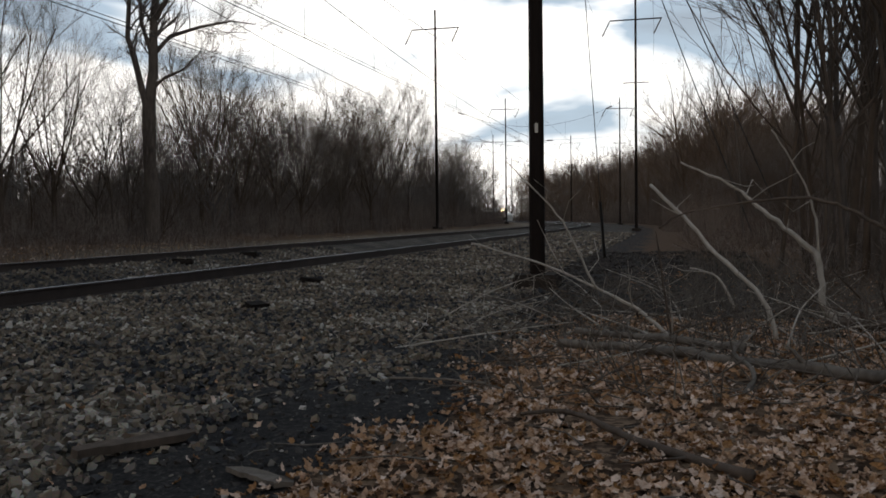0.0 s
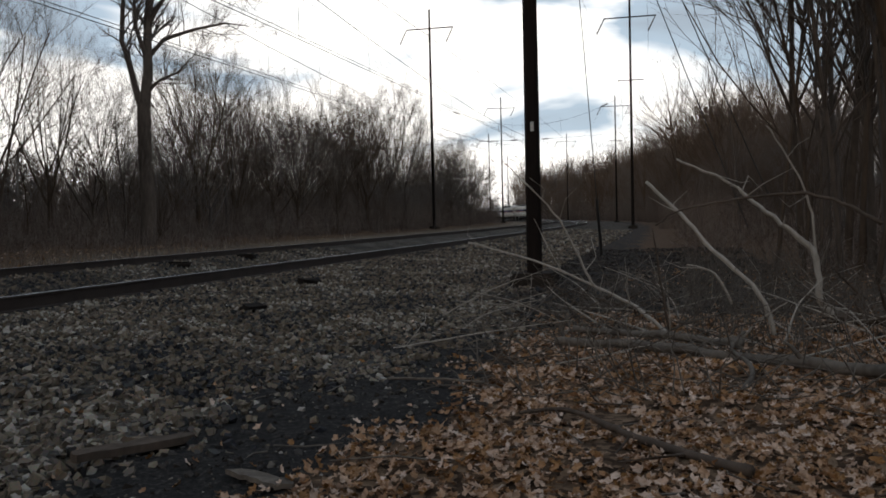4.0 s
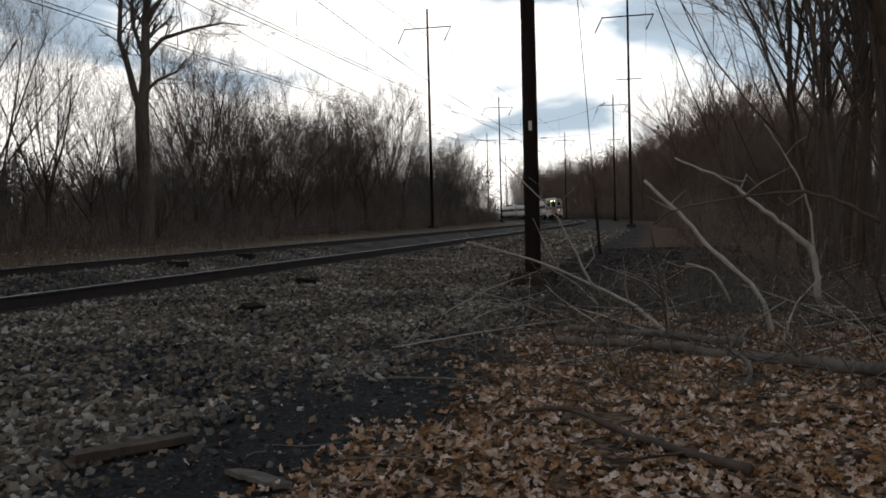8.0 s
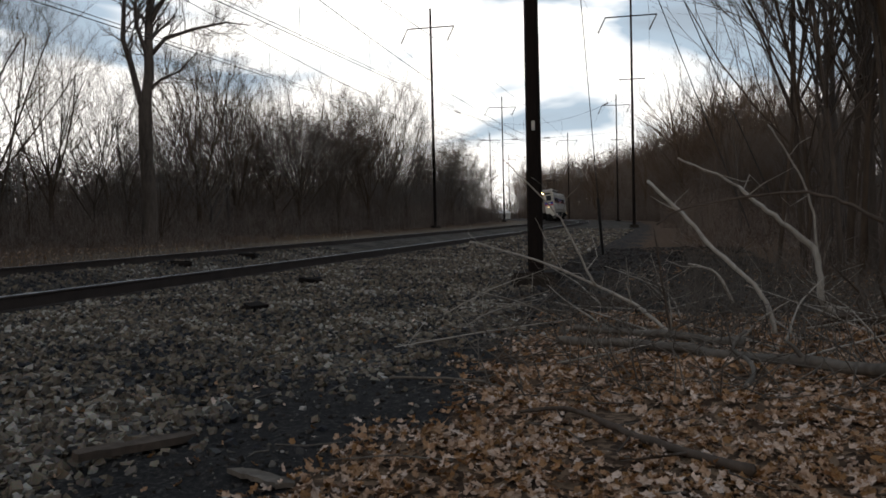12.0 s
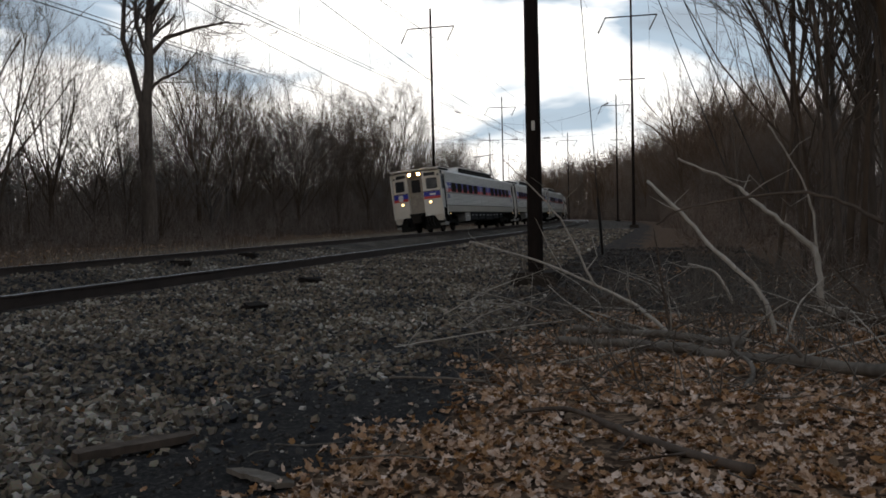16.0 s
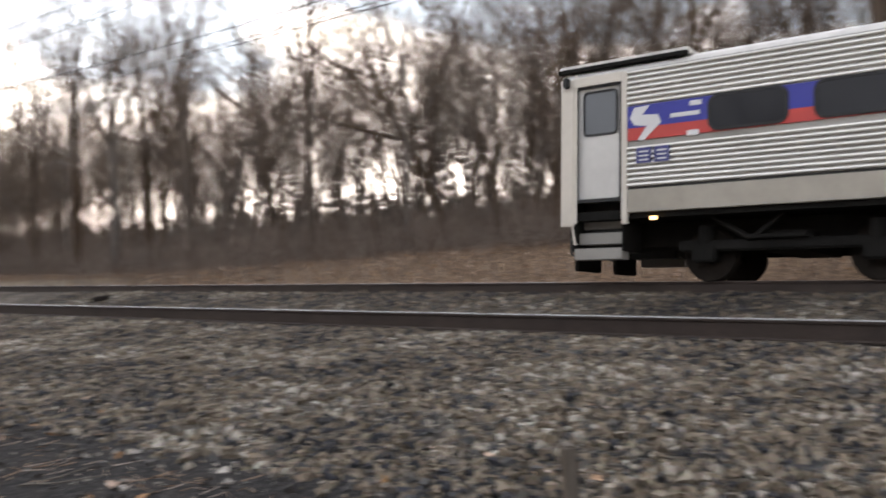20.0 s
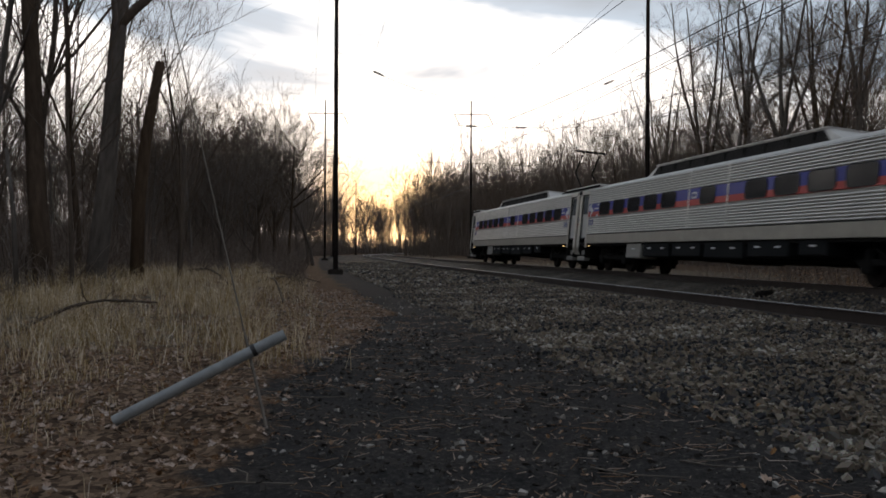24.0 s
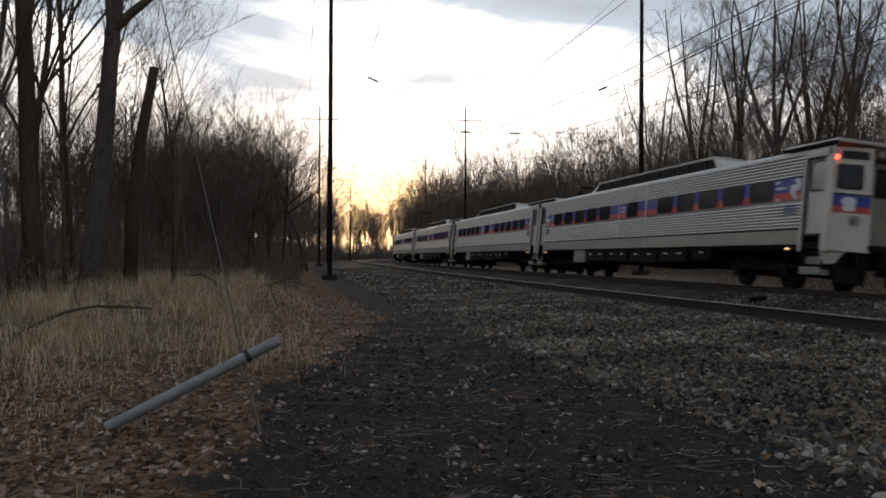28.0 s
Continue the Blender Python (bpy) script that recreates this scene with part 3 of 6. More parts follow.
TALL = "tall bare deciduous tree with a dark trunk and fine twigs"
SLIM = "slim bare deciduous tree with upright branches"
BROAD = "broad bare deciduous tree with many spreading limbs"
KINDS = [
    tree_kind("bare_tree", TALL, 1, 15, 0.2, 4, (11, 6, 5, 4)),
    tree_kind("bare_tree", TALL, 2, 14, 0.17, 4, (11, 6, 5, 4)),
    tree_kind("bare_tree", SLIM, 3, 13, 0.13, 4, (10, 5, 5, 4), (0.3, 0.7)),
    tree_kind("bare_tree", SLIM, 4, 13, 0.12, 4, (10, 6, 5, 3), (0.3, 0.7)),
    tree_kind("bare_tree", BROAD, 5, 12, 0.2, 4, (11, 7, 5, 4), (0.45, 1.0), 0.09),
    tree_kind("bare_tree", BROAD, 6, 11, 0.15, 4, (11, 7, 5, 3), (0.45, 1.0), 0.09),
    tree_kind("young_tree", "thin bare young tree", 7, 8, 0.06, 3, (11, 7, 5), (0.35, 0.8)),
    tree_kind("young_tree", "thin bare young tree", 8, 7, 0.05, 3, (11, 7, 5), (0.35, 0.8)),
    tree_kind("bare_tree", "large bare tree with a thick trunk and high limbs", 31, 18, 0.33, 4, (8, 7, 5, 4), (0.3, 0.75), 0.05),
    tree_kind("bare_tree", "large bare tree with a thick dark trunk", 32, 17, 0.30, 4, (7, 6, 5, 4), (0.35, 0.9), 0.03),
]


def dome_kind(name, label, seed, height, r, limbs, lean, fork=0.3, thin=0.0045):
    """A tree whose trunk breaks up low into many rising limbs that end in one rounded crown."""
    q = np.random.RandomState(seed)
    trunk, crown = Tubes(), Tubes()
    top = fork * height
    trunk.add([(0, 0, -0.3), (q.normal(0, 0.08), q.normal(0, 0.08), top * 0.5), (q.normal(0, 0.15), q.normal(0, 0.15), top)], [r * 1.15, r, r * 0.8], 7)
    for k in range(limbs):
        a, az = lean * math.sqrt((k + 0.5) / limbs), 2.4 * k + q.normal(0, 0.3)
        f = q.uniform(0.35, 1.0)
        d = (math.sin(a) * math.cos(az), math.sin(a) * math.sin(az), math.cos(a))
        grow(q, trunk, crown, (0, 0, top * f), d, (height - top * f) * (1.0 - 0.30 * (a / 0.8) ** 2) * q.uniform(0.85, 1.0), r * q.uniform(0.24, 0.4), 1, 4, 0.08, (0, 9, 6, 5), (0.3, 0.85), thin)
    t = thing(name, Matrix.Translation((0, 0, -500)), label, "tree", "bare trees of the wood")
    part("trunk", trunk.mesh("trunk", BARK), None, t)
    part("crown", crown.mesh("crown", TWIG), None, t)
    return t


def boughs(q, trunk, crown, limbs, count, length, kids, thin=0.006):
    """Main limbs through given points, each with its own side branches."""
    for pts, r0, r1 in limbs:
        n = len(pts)
        trunk.add(pts, [r0 + (r1 - r0) * i / (n - 1) for i in range(n)], 7)
        for k in range(count):
            f = q.uniform(0.25, 1.0) * (n - 1)
            i = min(int(f), n - 2)
            a, b = np.array(pts[i]), np.array(pts[i + 1])
            ax = (b - a) / np.linalg.norm(b - a)
            o = q.normal(0, 1, 3)
            o -= ax * (o @ ax)
            d = ax * 0.62 + o / np.linalg.norm(o) * 0.72 + np.array((0, 0, 0.25))
            r = (r0 + (r1 - r0) * f / (n - 1)) * q.uniform(0.3, 0.5)
            grow(q, crown, crown, a + (b - a) * (f - i), d / np.linalg.norm(d), length * q.uniform(0.5, 1.1), max(r, thin), 2, 4, 0.11, (0, 0, kids, 5), (0.4, 0.95), thin)


def high_kind(label, seed, height, r, fork, spreading):
    """A tall wood-edge tree: long bare bole, two to four main limbs rising from the fork, crown in the upper half."""
    q = np.random.RandomState(seed)
    trunk, crown = Tubes(), Tubes()
    top = fork * height
    bend = q.normal(0, 0.25, 2)
    trunk.add([(0, 0, -0.3), (bend[0] * 0.5, bend[1] * 0.5, top * 0.5), (bend[0], bend[1], top)], [r * 1.2, r, r * 0.88], 8)
    limbs = []
    n = 3 + seed % 2
    for k in range(n):
        az, a = 6.28 * k / n + q.normal(0, 0.3), spreading * q.uniform(0.4, 1.0)
        pts, p = [], np.array((bend[0], bend[1], top - 0.1 - 0.08 * top * (k % 2)))
        for i in range(5):
            pts.append(tuple(p))
            a *= 0.86
            p = p + np.array((math.sin(a) * math.cos(az), math.sin(a) * math.sin(az), math.cos(a))) * (height - top) / 4 * q.uniform(0.85, 1.05) + np.append(q.normal(0, 0.18, 2), 0)
        limbs.append((pts, r * q.uniform(0.45, 0.7), 0.03))
    for k in range(4):
        z, az = top * q.uniform(0.5, 0.95), q.uniform(0, 6.28)
        c, s = math.cos(az), math.sin(az)
        limbs.append(([(bend[0], bend[1], z), (c * 1.2, s * 1.2, z + 0.8), (c * 2.4, s * 2.4, z + 2.0), (c * 3.2, s * 3.2, z + 3.6)], r * 0.22, 0.015))
    boughs(q, trunk, crown, limbs, 14, height * 0.16, 6)
    t = thing("bare_tree", Matrix.Translation((0, 0, -500)), label, "tree", "bare trees of the wood")
    part("trunk", trunk.mesh("trunk", BARK), None, t)
    part("crown", crown.mesh("crown", TWIG), None, t)
    return t


DOME = "bare tree with a rounded crown of fine rising twigs"
HIGH = "tall bare tree with a long bole and a high forked crown"
KINDS += [
    dome_kind("bare_tree", DOME, 41, 12, 0.17, 9, 0.66),
    dome_kind("bare_tree", DOME, 42, 11, 0.15, 10, 0.82, 0.24),
    dome_kind("bare_tree", DOME, 43, 12.5, 0.15, 8, 0.55, 0.34),
    dome_kind("bushy_tree", "low bushy bare tree branching from the ground", 44, 7, 0.07, 12, 0.9, 0.12),
    high_kind(HIGH, 51, 20, 0.25, 0.40, 0.42),
    high_kind(HIGH, 52, 19, 0.22, 0.48, 0.36),
    high_kind(HIGH, 53, 21, 0.26, 0.33, 0.4),
]
DOMES, HIGHS = (10, 11, 12), (14, 15, 16)
USED = [False] * len(KINDS)


def plant(k, x, y, size, turn, lean=0.0, z=None):
    m = Matrix.Translation((x, y, (height_at(x, y) if z is None else z) - 0.1)) @ Matrix.Rotation(turn, 4, "Z") @ Matrix.Rotation(lean, 4, "X") @ Matrix.Diagonal((size, size, size * 1.0, 1))
    if USED[k]:
        t = copy_thing(KINDS[k], Matrix.Identity(4))
    else:
        USED[k] = True
        t = KINDS[k]
    t.matrix_basis = m
    return t


rng = np.random.RandomState(11)
TAKEN = []


def wood(count, s0, s1, v0, v1, power, sizes, kinds, gap=1.6):
    """Plants trees at random places between two lines beside the railway, denser towards the first."""
    done = tries = 0
    while done < count and tries < count * 30:
        tries += 1
        s = rng.uniform(s0, s1)
        v = v0 + (v1 - v0) * rng.uniform(0, 1) ** power
        x, y, _ = on_line(s, v)
        if math.hypot(x, y) < 12 or any((x - a) ** 2 + (y - b) ** 2 < gap * gap for a, b in TAKEN):
            continue
        TAKEN.append((x, y))
        z = float(ground_z(np.array([s]), np.array([v]))[0])
        plant(int(rng.choice(kinds)), float(x), float(y), rng.uniform(*sizes), rng.uniform(0, 6.28), rng.normal(0, 0.05), z)
        done += 1




def bearing(az, d):
    """A place d metres from the viewer in that direction."""
    return -math.sin(radians(az)) * d, math.cos(radians(az)) * d


# single trees that stand out
for k, az, d, size, turn, lean in ((9, 177.6, 26, 0.95, 1.57, 0.12), (9, 174.8, 26, 1.0, -1.67, 0.15), (0, 71.5, 30, 1.1, 0.3, 0.0), (9, 84.0, 29, 1.0, 3.0, 0.02), (1, 62.0, 33, 1.1, 1.2, 0.0), (3, -22.6, 30, 1.0, 0.7, 0.03), (2, -24.0, 27, 0.9, 2.0, -0.03), (3, -25.8, 24, 0.9, 4.0, 0.03), (2, -27.2, 23, 1.0, 5.0, 0.03), (3, -25.0, 31, 1.0, 1.0, -0.03), (7, -23.4, 22, 1.1, 1.0, 0.05), (6, -24.8, 20, 1.1, 3.0, -0.05), (7, -26.3, 18, 1.2, 2.0, 0.06), (2, -29.0, 17, 1.1, 3.0, 0.02), (2, -19.0, 56, 0.62, 2.7, 0.02), (0, 47.0, 36, 1.1, 2.0, 0.02), (10, 167.4, 74, 1.05, 1.0, 0.0), (11, 165.3, 70, 1.15, 2.0, 0.0), (12, 164.0, 80, 1.1, 3.0, 0.0), (10, 162.6, 88, 1.1, 0.4, 0.0), (11, 161.9, 100, 1.1, 5.0, 0.0), (10, 165.9, 92, 1.2, 4.2, 0.0), (10, 26.8, 44, 0.98, 0.4, 0.02), (12, 24.0, 50, 0.85, 2.0, 0.0), (11, 21.5, 54, 0.85, 1.0, 0.0), (12, 15.4, 62, 1.05, 0.2, 0.0), (10, 13.6, 66, 0.95, 4.0, 0.0), (11, 8.9, 78, 1.18, 5.0, 0.0), (11, 10.6, 76, 1.12, 2.5, 0.0), (10, 3.6, 92, 1.18, 1.1, 0.0), (12, 2.2, 98, 1.1, 3.3, 0.0), (11, 6.6, 84, 1.1, 0.9, 0.0), (10, 5.2, 90, 1.1, 4.9, 0.0), (3, -24.9, 26, 0.95, 3.6, 0.04), (2, -26.4, 24, 0.9, 4.4, -0.05), (6, -21.0, 26, 1.2, 0.4, 0.06), (7, -22.4, 23, 1.3, 2.4, -0.08), (6, -25.6, 21, 1.2, 5.4, 0.1), (11, -0.2, 112, 0.92, 0.7, 0.0), (11, -1.3, 122, 0.92, 2.7, 0.0), (10, -0.7, 128, 0.95, 1.7, 0.0), (11, -1.9, 134, 0.85, 4.7, 0.0), (13, -0.8, 116, 1.2, 0.2, 0.0), (13, -1.8, 126, 1.2, 1.2, 0.0), (16, 136.6, 68, 0.98, 0.3, 0.0), (14, 139.0, 74, 0.84, 1.9, 0.0), (15, 134.2, 60, 0.98, 2.8, 0.0), (14, 132.0, 57, 0.98, 4.1, 0.02), (16, 130.0, 62, 0.94, 5.6, 0.0), (15, 127.6, 52, 0.95, 0.9, -0.02), (15, 120.0, 47, 0.85, 4.6, 0.0), (10, 141.6, 78, 0.92, 1.0, 0.0), (11, 144.0, 88, 0.85, 2.0, 0.0), (12, 142.8, 98, 1.0, 4.0, 0.0), (3, 175.5, 31, 1.0, 4.0, 0.02), (2, 178.5, 30, 1.05, 5.0, 0.02), (3, 181.0, 27, 1.0, 6.0, -0.02), (5, 163.0, 75, 0.95, 1.5, 0.0), (5, 165.0, 70, 0.9, 4.5, 0.0), (4, 161.5, 85, 0.9, 0.5, 0.0), (7, 170.0, 26, 1.0, 0.3, 0.05), (6, 176.0, 24, 1.0, 0.8, -0.04)):
    x, y = bearing(az, d)
    TAKEN.append((x, y))
    plant(k, x, y, size, turn, lean)


def forked_tree(x, y, az):
    """The large tree by the far track: a bare bole that forks into upright limbs and a crown that sweeps to one side."""
    q = np.random.RandomState(77)
    t = thing("forked_tree", pose(x, y, height_at(x, y) - 0.1, 0, 0, az), "large forked bare tree standing above the wood's edge", "tree", "bare trees of the wood")
    trunk, crown = Tubes(), Tubes()
    trunk.add([(0, 0, -0.3), (0.06, 0, 2.5), (-0.04, 0.1, 5.0), (0.0, 0, 7.3)], [0.44, 0.36, 0.33, 0.34], 9)
    limbs = [
        ([(-0.05, 0, 6.6), (-0.35, 0.1, 8.0), (-0.7, 0.1, 9.6), (-0.95, 0.1, 10.4), (-0.85, 0.1, 12.0), (-0.75, 0, 13.4), (-0.9, 0, 16.0)], 0.19, 0.07),
        ([(0.0, 0, 7.0), (0.25, 0, 8.8), (0.28, 0, 10.6), (0.42, 0, 12.6), (0.7, 0.1, 15.0), (1.0, 0.1, 17.5)], 0.29, 0.09),
        ([(0.25, 0, 9.4), (-0.25, -0.3, 11.0), (-0.3, -0.4, 12.6), (-0.6, -0.5, 15.0)], 0.13, 0.05),
        ([(0.3, 0, 9.6), (1.1, 0.3, 10.6), (2.6, 0.5, 11.2), (4.2, 0.5, 11.6), (5.4, 0.5, 11.5)], 0.14, 0.02),
        ([(0.35, 0, 11.2), (0.9, -0.4, 12.2), (1.8, -0.6, 13.2), (3.2, -0.6, 13.7), (4.4, -0.5, 13.4)], 0.13, 0.02),
        ([(0.1, 0, 7.8), (0.8, -0.3, 8.4), (1.7, -0.5, 8.8), (2.6, -0.5, 9.8)], 0.10, 0.02),
        ([(0.5, 0, 13.0), (1.2, 0.3, 14.4), (2.2, 0.4, 15.6), (3.4, 0.4, 16.4)], 0.12, 0.02),
    ]
    boughs(q, trunk, crown, limbs, 16, 2.3, 7)
    part("trunk", trunk.mesh("trunk", BARK), None, t)
    part("crown", crown.mesh("crown", TWIG), None, t)


fx, fy = bearing(18.4, 47)
TAKEN.append((fx, fy))
forked_tree(fx, fy, 18.4)
# beyond the tracks, opposite the viewer
wood(66, -62, 36, 19, 46, 1.1, (0.85, 1.15), (2, 3, 2, 3, 0, 1))
wood(24, -30, 26, 24, 52, 1.0, (0.9, 1.2), (2, 3, 2, 3, 4), 1.0)
wood(44, -60, 45, 16.5, 32, 1.0, (0.7, 1.2), (6, 7), 0.8)
# beyond the tracks, towards the approaching train and towards the sunset
wood(36, 36, 142, 17.5, 32, 1.2, (0.72, 1.0), DOMES + (10, 11), 2.2)
wood(16, 30, 142, 17, 24, 1.0, (0.5, 0.85), (13,), 2.0)
wood(24, -140, -70, 18, 34, 1.2, (0.7, 1.0), DOMES + (2,), 2.2)
wood(24, -30, 36, 20, 36, 1.0, (0.85, 1.15), DOMES, 2.0)
# on the viewer's side, ahead and behind
wood(16, 26, 60, -18, -38, 1.1, (0.55, 0.85), (2, 3, 3, 2, 1, 9))
wood(12, 24, 70, -14.5, -24, 1.0, (0.5, 0.9), (13, 6, 7), 1.0)
wood(18, 60, 100, -14, -28, 1.2, (0.55, 0.75), DOMES + (2,))
wood(22, 100, 150, -12.5, -26, 1.2, (0.85, 1.1), DOMES + (0,))
wood(24, 100, 190, -12.5, -22, 1.0, (0.6, 1.0), (13,), 1.0)
wood(44, 130, 330, -14, -42, 1.0, (1.0, 1.5), (13, 11), 2.0)
wood(34, -70, -22, -15, -42, 1.2, (0.65, 0.95), (0, 1, 2, 3, 6, 7, 10, 13))
wood(26, -125, -66, -13, -28, 1.1, (0.95, 1.2), DOMES + (2,))


def patch(seed, count, wide, deep, height):
    """A piece of far wood: rough trees in one mesh."""
    r = np.random.RandomState(seed)
    tb = Tubes()
    for k in range(count):
        h = height * r.uniform(0.7, 1.1)
        grow(r, tb, tb, (r.uniform(-wide / 2, wide / 2), r.uniform(-deep / 2, deep / 2), -1.0), (r.normal(0, 0.05), r.normal(0, 0.05), 1), h, h * 0.011, 0, 3, 0.06, (9, 5, 3), (0.3, 0.8), 0.02)
    for k in range(count * 12):
        x, y, h = r.uniform(-wide / 2, wide / 2), r.uniform(-deep / 2, deep / 2), r.uniform(1.0, 3.6)
        tb.add([(x, y, -0.8), (x + r.normal(0, 0.3), y + r.normal(0, 0.3), h * 0.6), (x + r.normal(0, 0.6), y + r.normal(0, 0.6), h)], [0.05, 0.04, 0.02], 3)
    return tb.mesh("far_trees", TWIG)


PATCHES = [patch(70 + k, 15, 20, 16, 12.0) for k in range(4)]
pk = 0
# row v -33 is unseen, added behind the viewer to darken car windows and sides
for v, s0, s1 in ((44, -330, 330), (62, -330, 330), (84, -330, 330), (30, 140, 330), (30, -330, -140), (20, -330, -145), (-42, -20, 330), (-60, -30, 330), (-24, 130, 330), (-31, 120, 330), (-21, 140, 330), (-33, -16, 16), (-44, -330, -24), (-62, -330, -30), (-26, -330, -125)):
    s = s0
    while s <= s1:
        x, y, h = on_line(s, v + rng.uniform(-3, 3))
        ob = new("far_trees", PATCHES[pk % 4])
        z = rng.uniform(0.85, 1.1) * ((0.62 if v > 0 else 1.3) if s > 30 else (1.0 if s > -60 else 1.4))
        ob.matrix_basis = pose(x, y, float(ground_z(np.array([s]), np.array([v]))[0]), 0, 0, h + 90 + (180 if pk % 3 == 0 else 0)) @ Matrix.Diagonal((1, 1, z, 1))
        tagged(ob, "dense far wood of bare grey-brown trees", "trees", "", "stuff")
        pk += 1
        s += 19
# woods closing the view at both ends, and unseen ones added behind the viewer
for az, d, tall in ((-3.5, 345, 0.6), (-1.0, 330, 0.9), (1.5, 320, 0.9), (-6.5, 420, 1.3), (-10, 400, 1.5), (150, 400, 1.9), (152, 390, 1.8), (154, 400, 1.7), (156, 420, 1.7), (158.5, 430, 1.7), (161, 410, 1.8), (164, 380, 1.8), (155, 340, 1.5), (157, 360, 1.4), (159, 350, 1.5), (161.5, 330, 1.6), (163.5, 300, 1.6), (-60, 40, 1), (-80, 45, 1), (-100, 45, 1), (-120, 45, 1), (-140, 42, 1), (-160, 40, 1)):
    x, y = bearing(az, d)
    ob = new("far_trees", PATCHES[pk % 4])
    ob.matrix_basis = pose(x, y, 0.5, 0, 0, az) @ Matrix.Diagonal((1.3, 1, tall, 1))
    tagged(ob, "dense far wood of bare grey-brown trees", "trees", "", "stuff")
    pk += 1


def far_thicket(seed, count, label):
    """Close-set stems of the woods further off, in one mesh."""
    r = np.random.RandomState(seed)
    tb = Tubes()
    for k in range(count):
        where = r.uniform(0, 1)
        if where < 0.62:
            s = r.uniform(-400, 420)
            v = r.uniform(70, 130) if r.uniform(0, 1) < 0.6 else -r.uniform(62, 110)
            x, y, _ = on_line(s, v)
            z, h = float(np.interp(v, PROFILE_V, PROFILE_Z)) - 0.3, r.uniform(3.5, 9.5)
        elif where < 0.68:
            s, v = r.uniform(110, 330), -r.uniform(14, 42)
            x, y, _ = on_line(s, v)
            z, h = 0.0, r.uniform(2.5, 8.0)
        elif where < 0.82:
            s, v = r.uniform(-85, 60), r.uniform(38, 72)
            x, y, _ = on_line(s, v)
            z, h = float(np.interp(v, PROFILE_V, PROFILE_Z)) - 0.3, r.uniform(2.5, 7.0)
        else:
            x, y = bearing(r.uniform(146, 170) if r.uniform(0, 1) < 0.75 else r.uniform(-14, 3), r.uniform(310, 470))
            z, h = 0.5, r.uniform(3, 9)
        tb.add([(x, y, z), (x + r.normal(0, 0.5), y + r.normal(0, 0.5), z + h * 0.6), (x + r.normal(0, 1), y + r.normal(0, 1), z + h)], [0.16, 0.13, 0.03], 3)
    return tagged(new("far_thicket", tb.mesh("far_thicket", TWIG)), label, "thicket", "", "stuff")


far_thicket(91, 15000, "dark far thicket of close-set bare stems")

# broken trunks at the edge of the wood
def snag(az, d, r, pts, label):
    x, y = bearing(az, d)
    t = thing("snag", Matrix.Translation((x, y, height_at(x, y))) @ Matrix.Rotation(radians(az), 4, "Z"), label, "tree")
    tb = Tubes()
    tb.add(pts, [r * (1 - 0.35 * i / (len(pts) - 1)) for i in range(len(pts))], 9, True)
    part("trunk", tb.mesh("trunk", BARK), None, t)
    return t


snag(172.4, 25.5, 0.2, [(0, 0, -0.3), (0.05, 0, 2.2), (0.25, 0, 4.2), (0.6, 0, 6.2)], "broken dark dead trunk leaning at the wood's edge")
limb = snag(174.0, 26, 0.15, [(0.1, 0, 7.0), (0.7, 0, 7.7), (1.7, 0, 8.7), (2.0, 0, 8.95)], "thick broken limb on a dark trunk")
snag(169.9, 27, 0.09, [(0, 0, -0.3), (0.1, 0, 2.0), (0.15, 0, 4.0)], "thin dead snag among the brush")
snag(179.0, 22, 0.06, [(0, 0, -0.3), (-0.1, 0, 2.0), (-0.25, 0, 3.4)], "thin dead snag among the brush")

# ---- undergrowth ----


def undergrowth(count, s0, s1, v0, v1, h0, h1, seed, label, thick=0.012, mat=BRUSH):
    r = np.random.RandomState(seed)
    s, v = r.uniform(s0, s1, count), v0 + (v1 - v0) * r.uniform(0, 1, count) ** 1.3
    clump = lumps(s, v, 9.0, seed + 40)
    x, y, _ = on_line(s, v)
    z = ground_z(s, v)
    tb = Tubes()
    for i in range(count):
        h = r.uniform(h0, h1) * (1 + 0.5 * clump[i])
        lx, ly = r.normal(0, 0.3, 2) * h
        a, b = r.normal(0, 0.1, 2) * h
        top = (x[i] + lx, y[i] + ly, z[i] + h)
        mid = (x[i] + lx * 0.35 + a, y[i] + ly * 0.35 + b, z[i] + h * 0.55)
        tb.add([(x[i], y[i], z[i] - 0.1), mid, top], [thick, thick * 0.8, thick * 0.4], 3)
        for q in range(2):
            e = r.normal(0, 0.22, 3) * h
            tb.add([mid, (mid[0] + e[0], mid[1] + e[1], mid[2] + abs(e[2]) + 0.15 * h)], [thick * 0.6, thick * 0.3], 3)
    return tagged(new("undergrowth", tb.mesh("undergrowth", mat)), label, "undergrowth", "", "stuff")


BRUSHY = "dense tangle of bare brown brush under the trees"


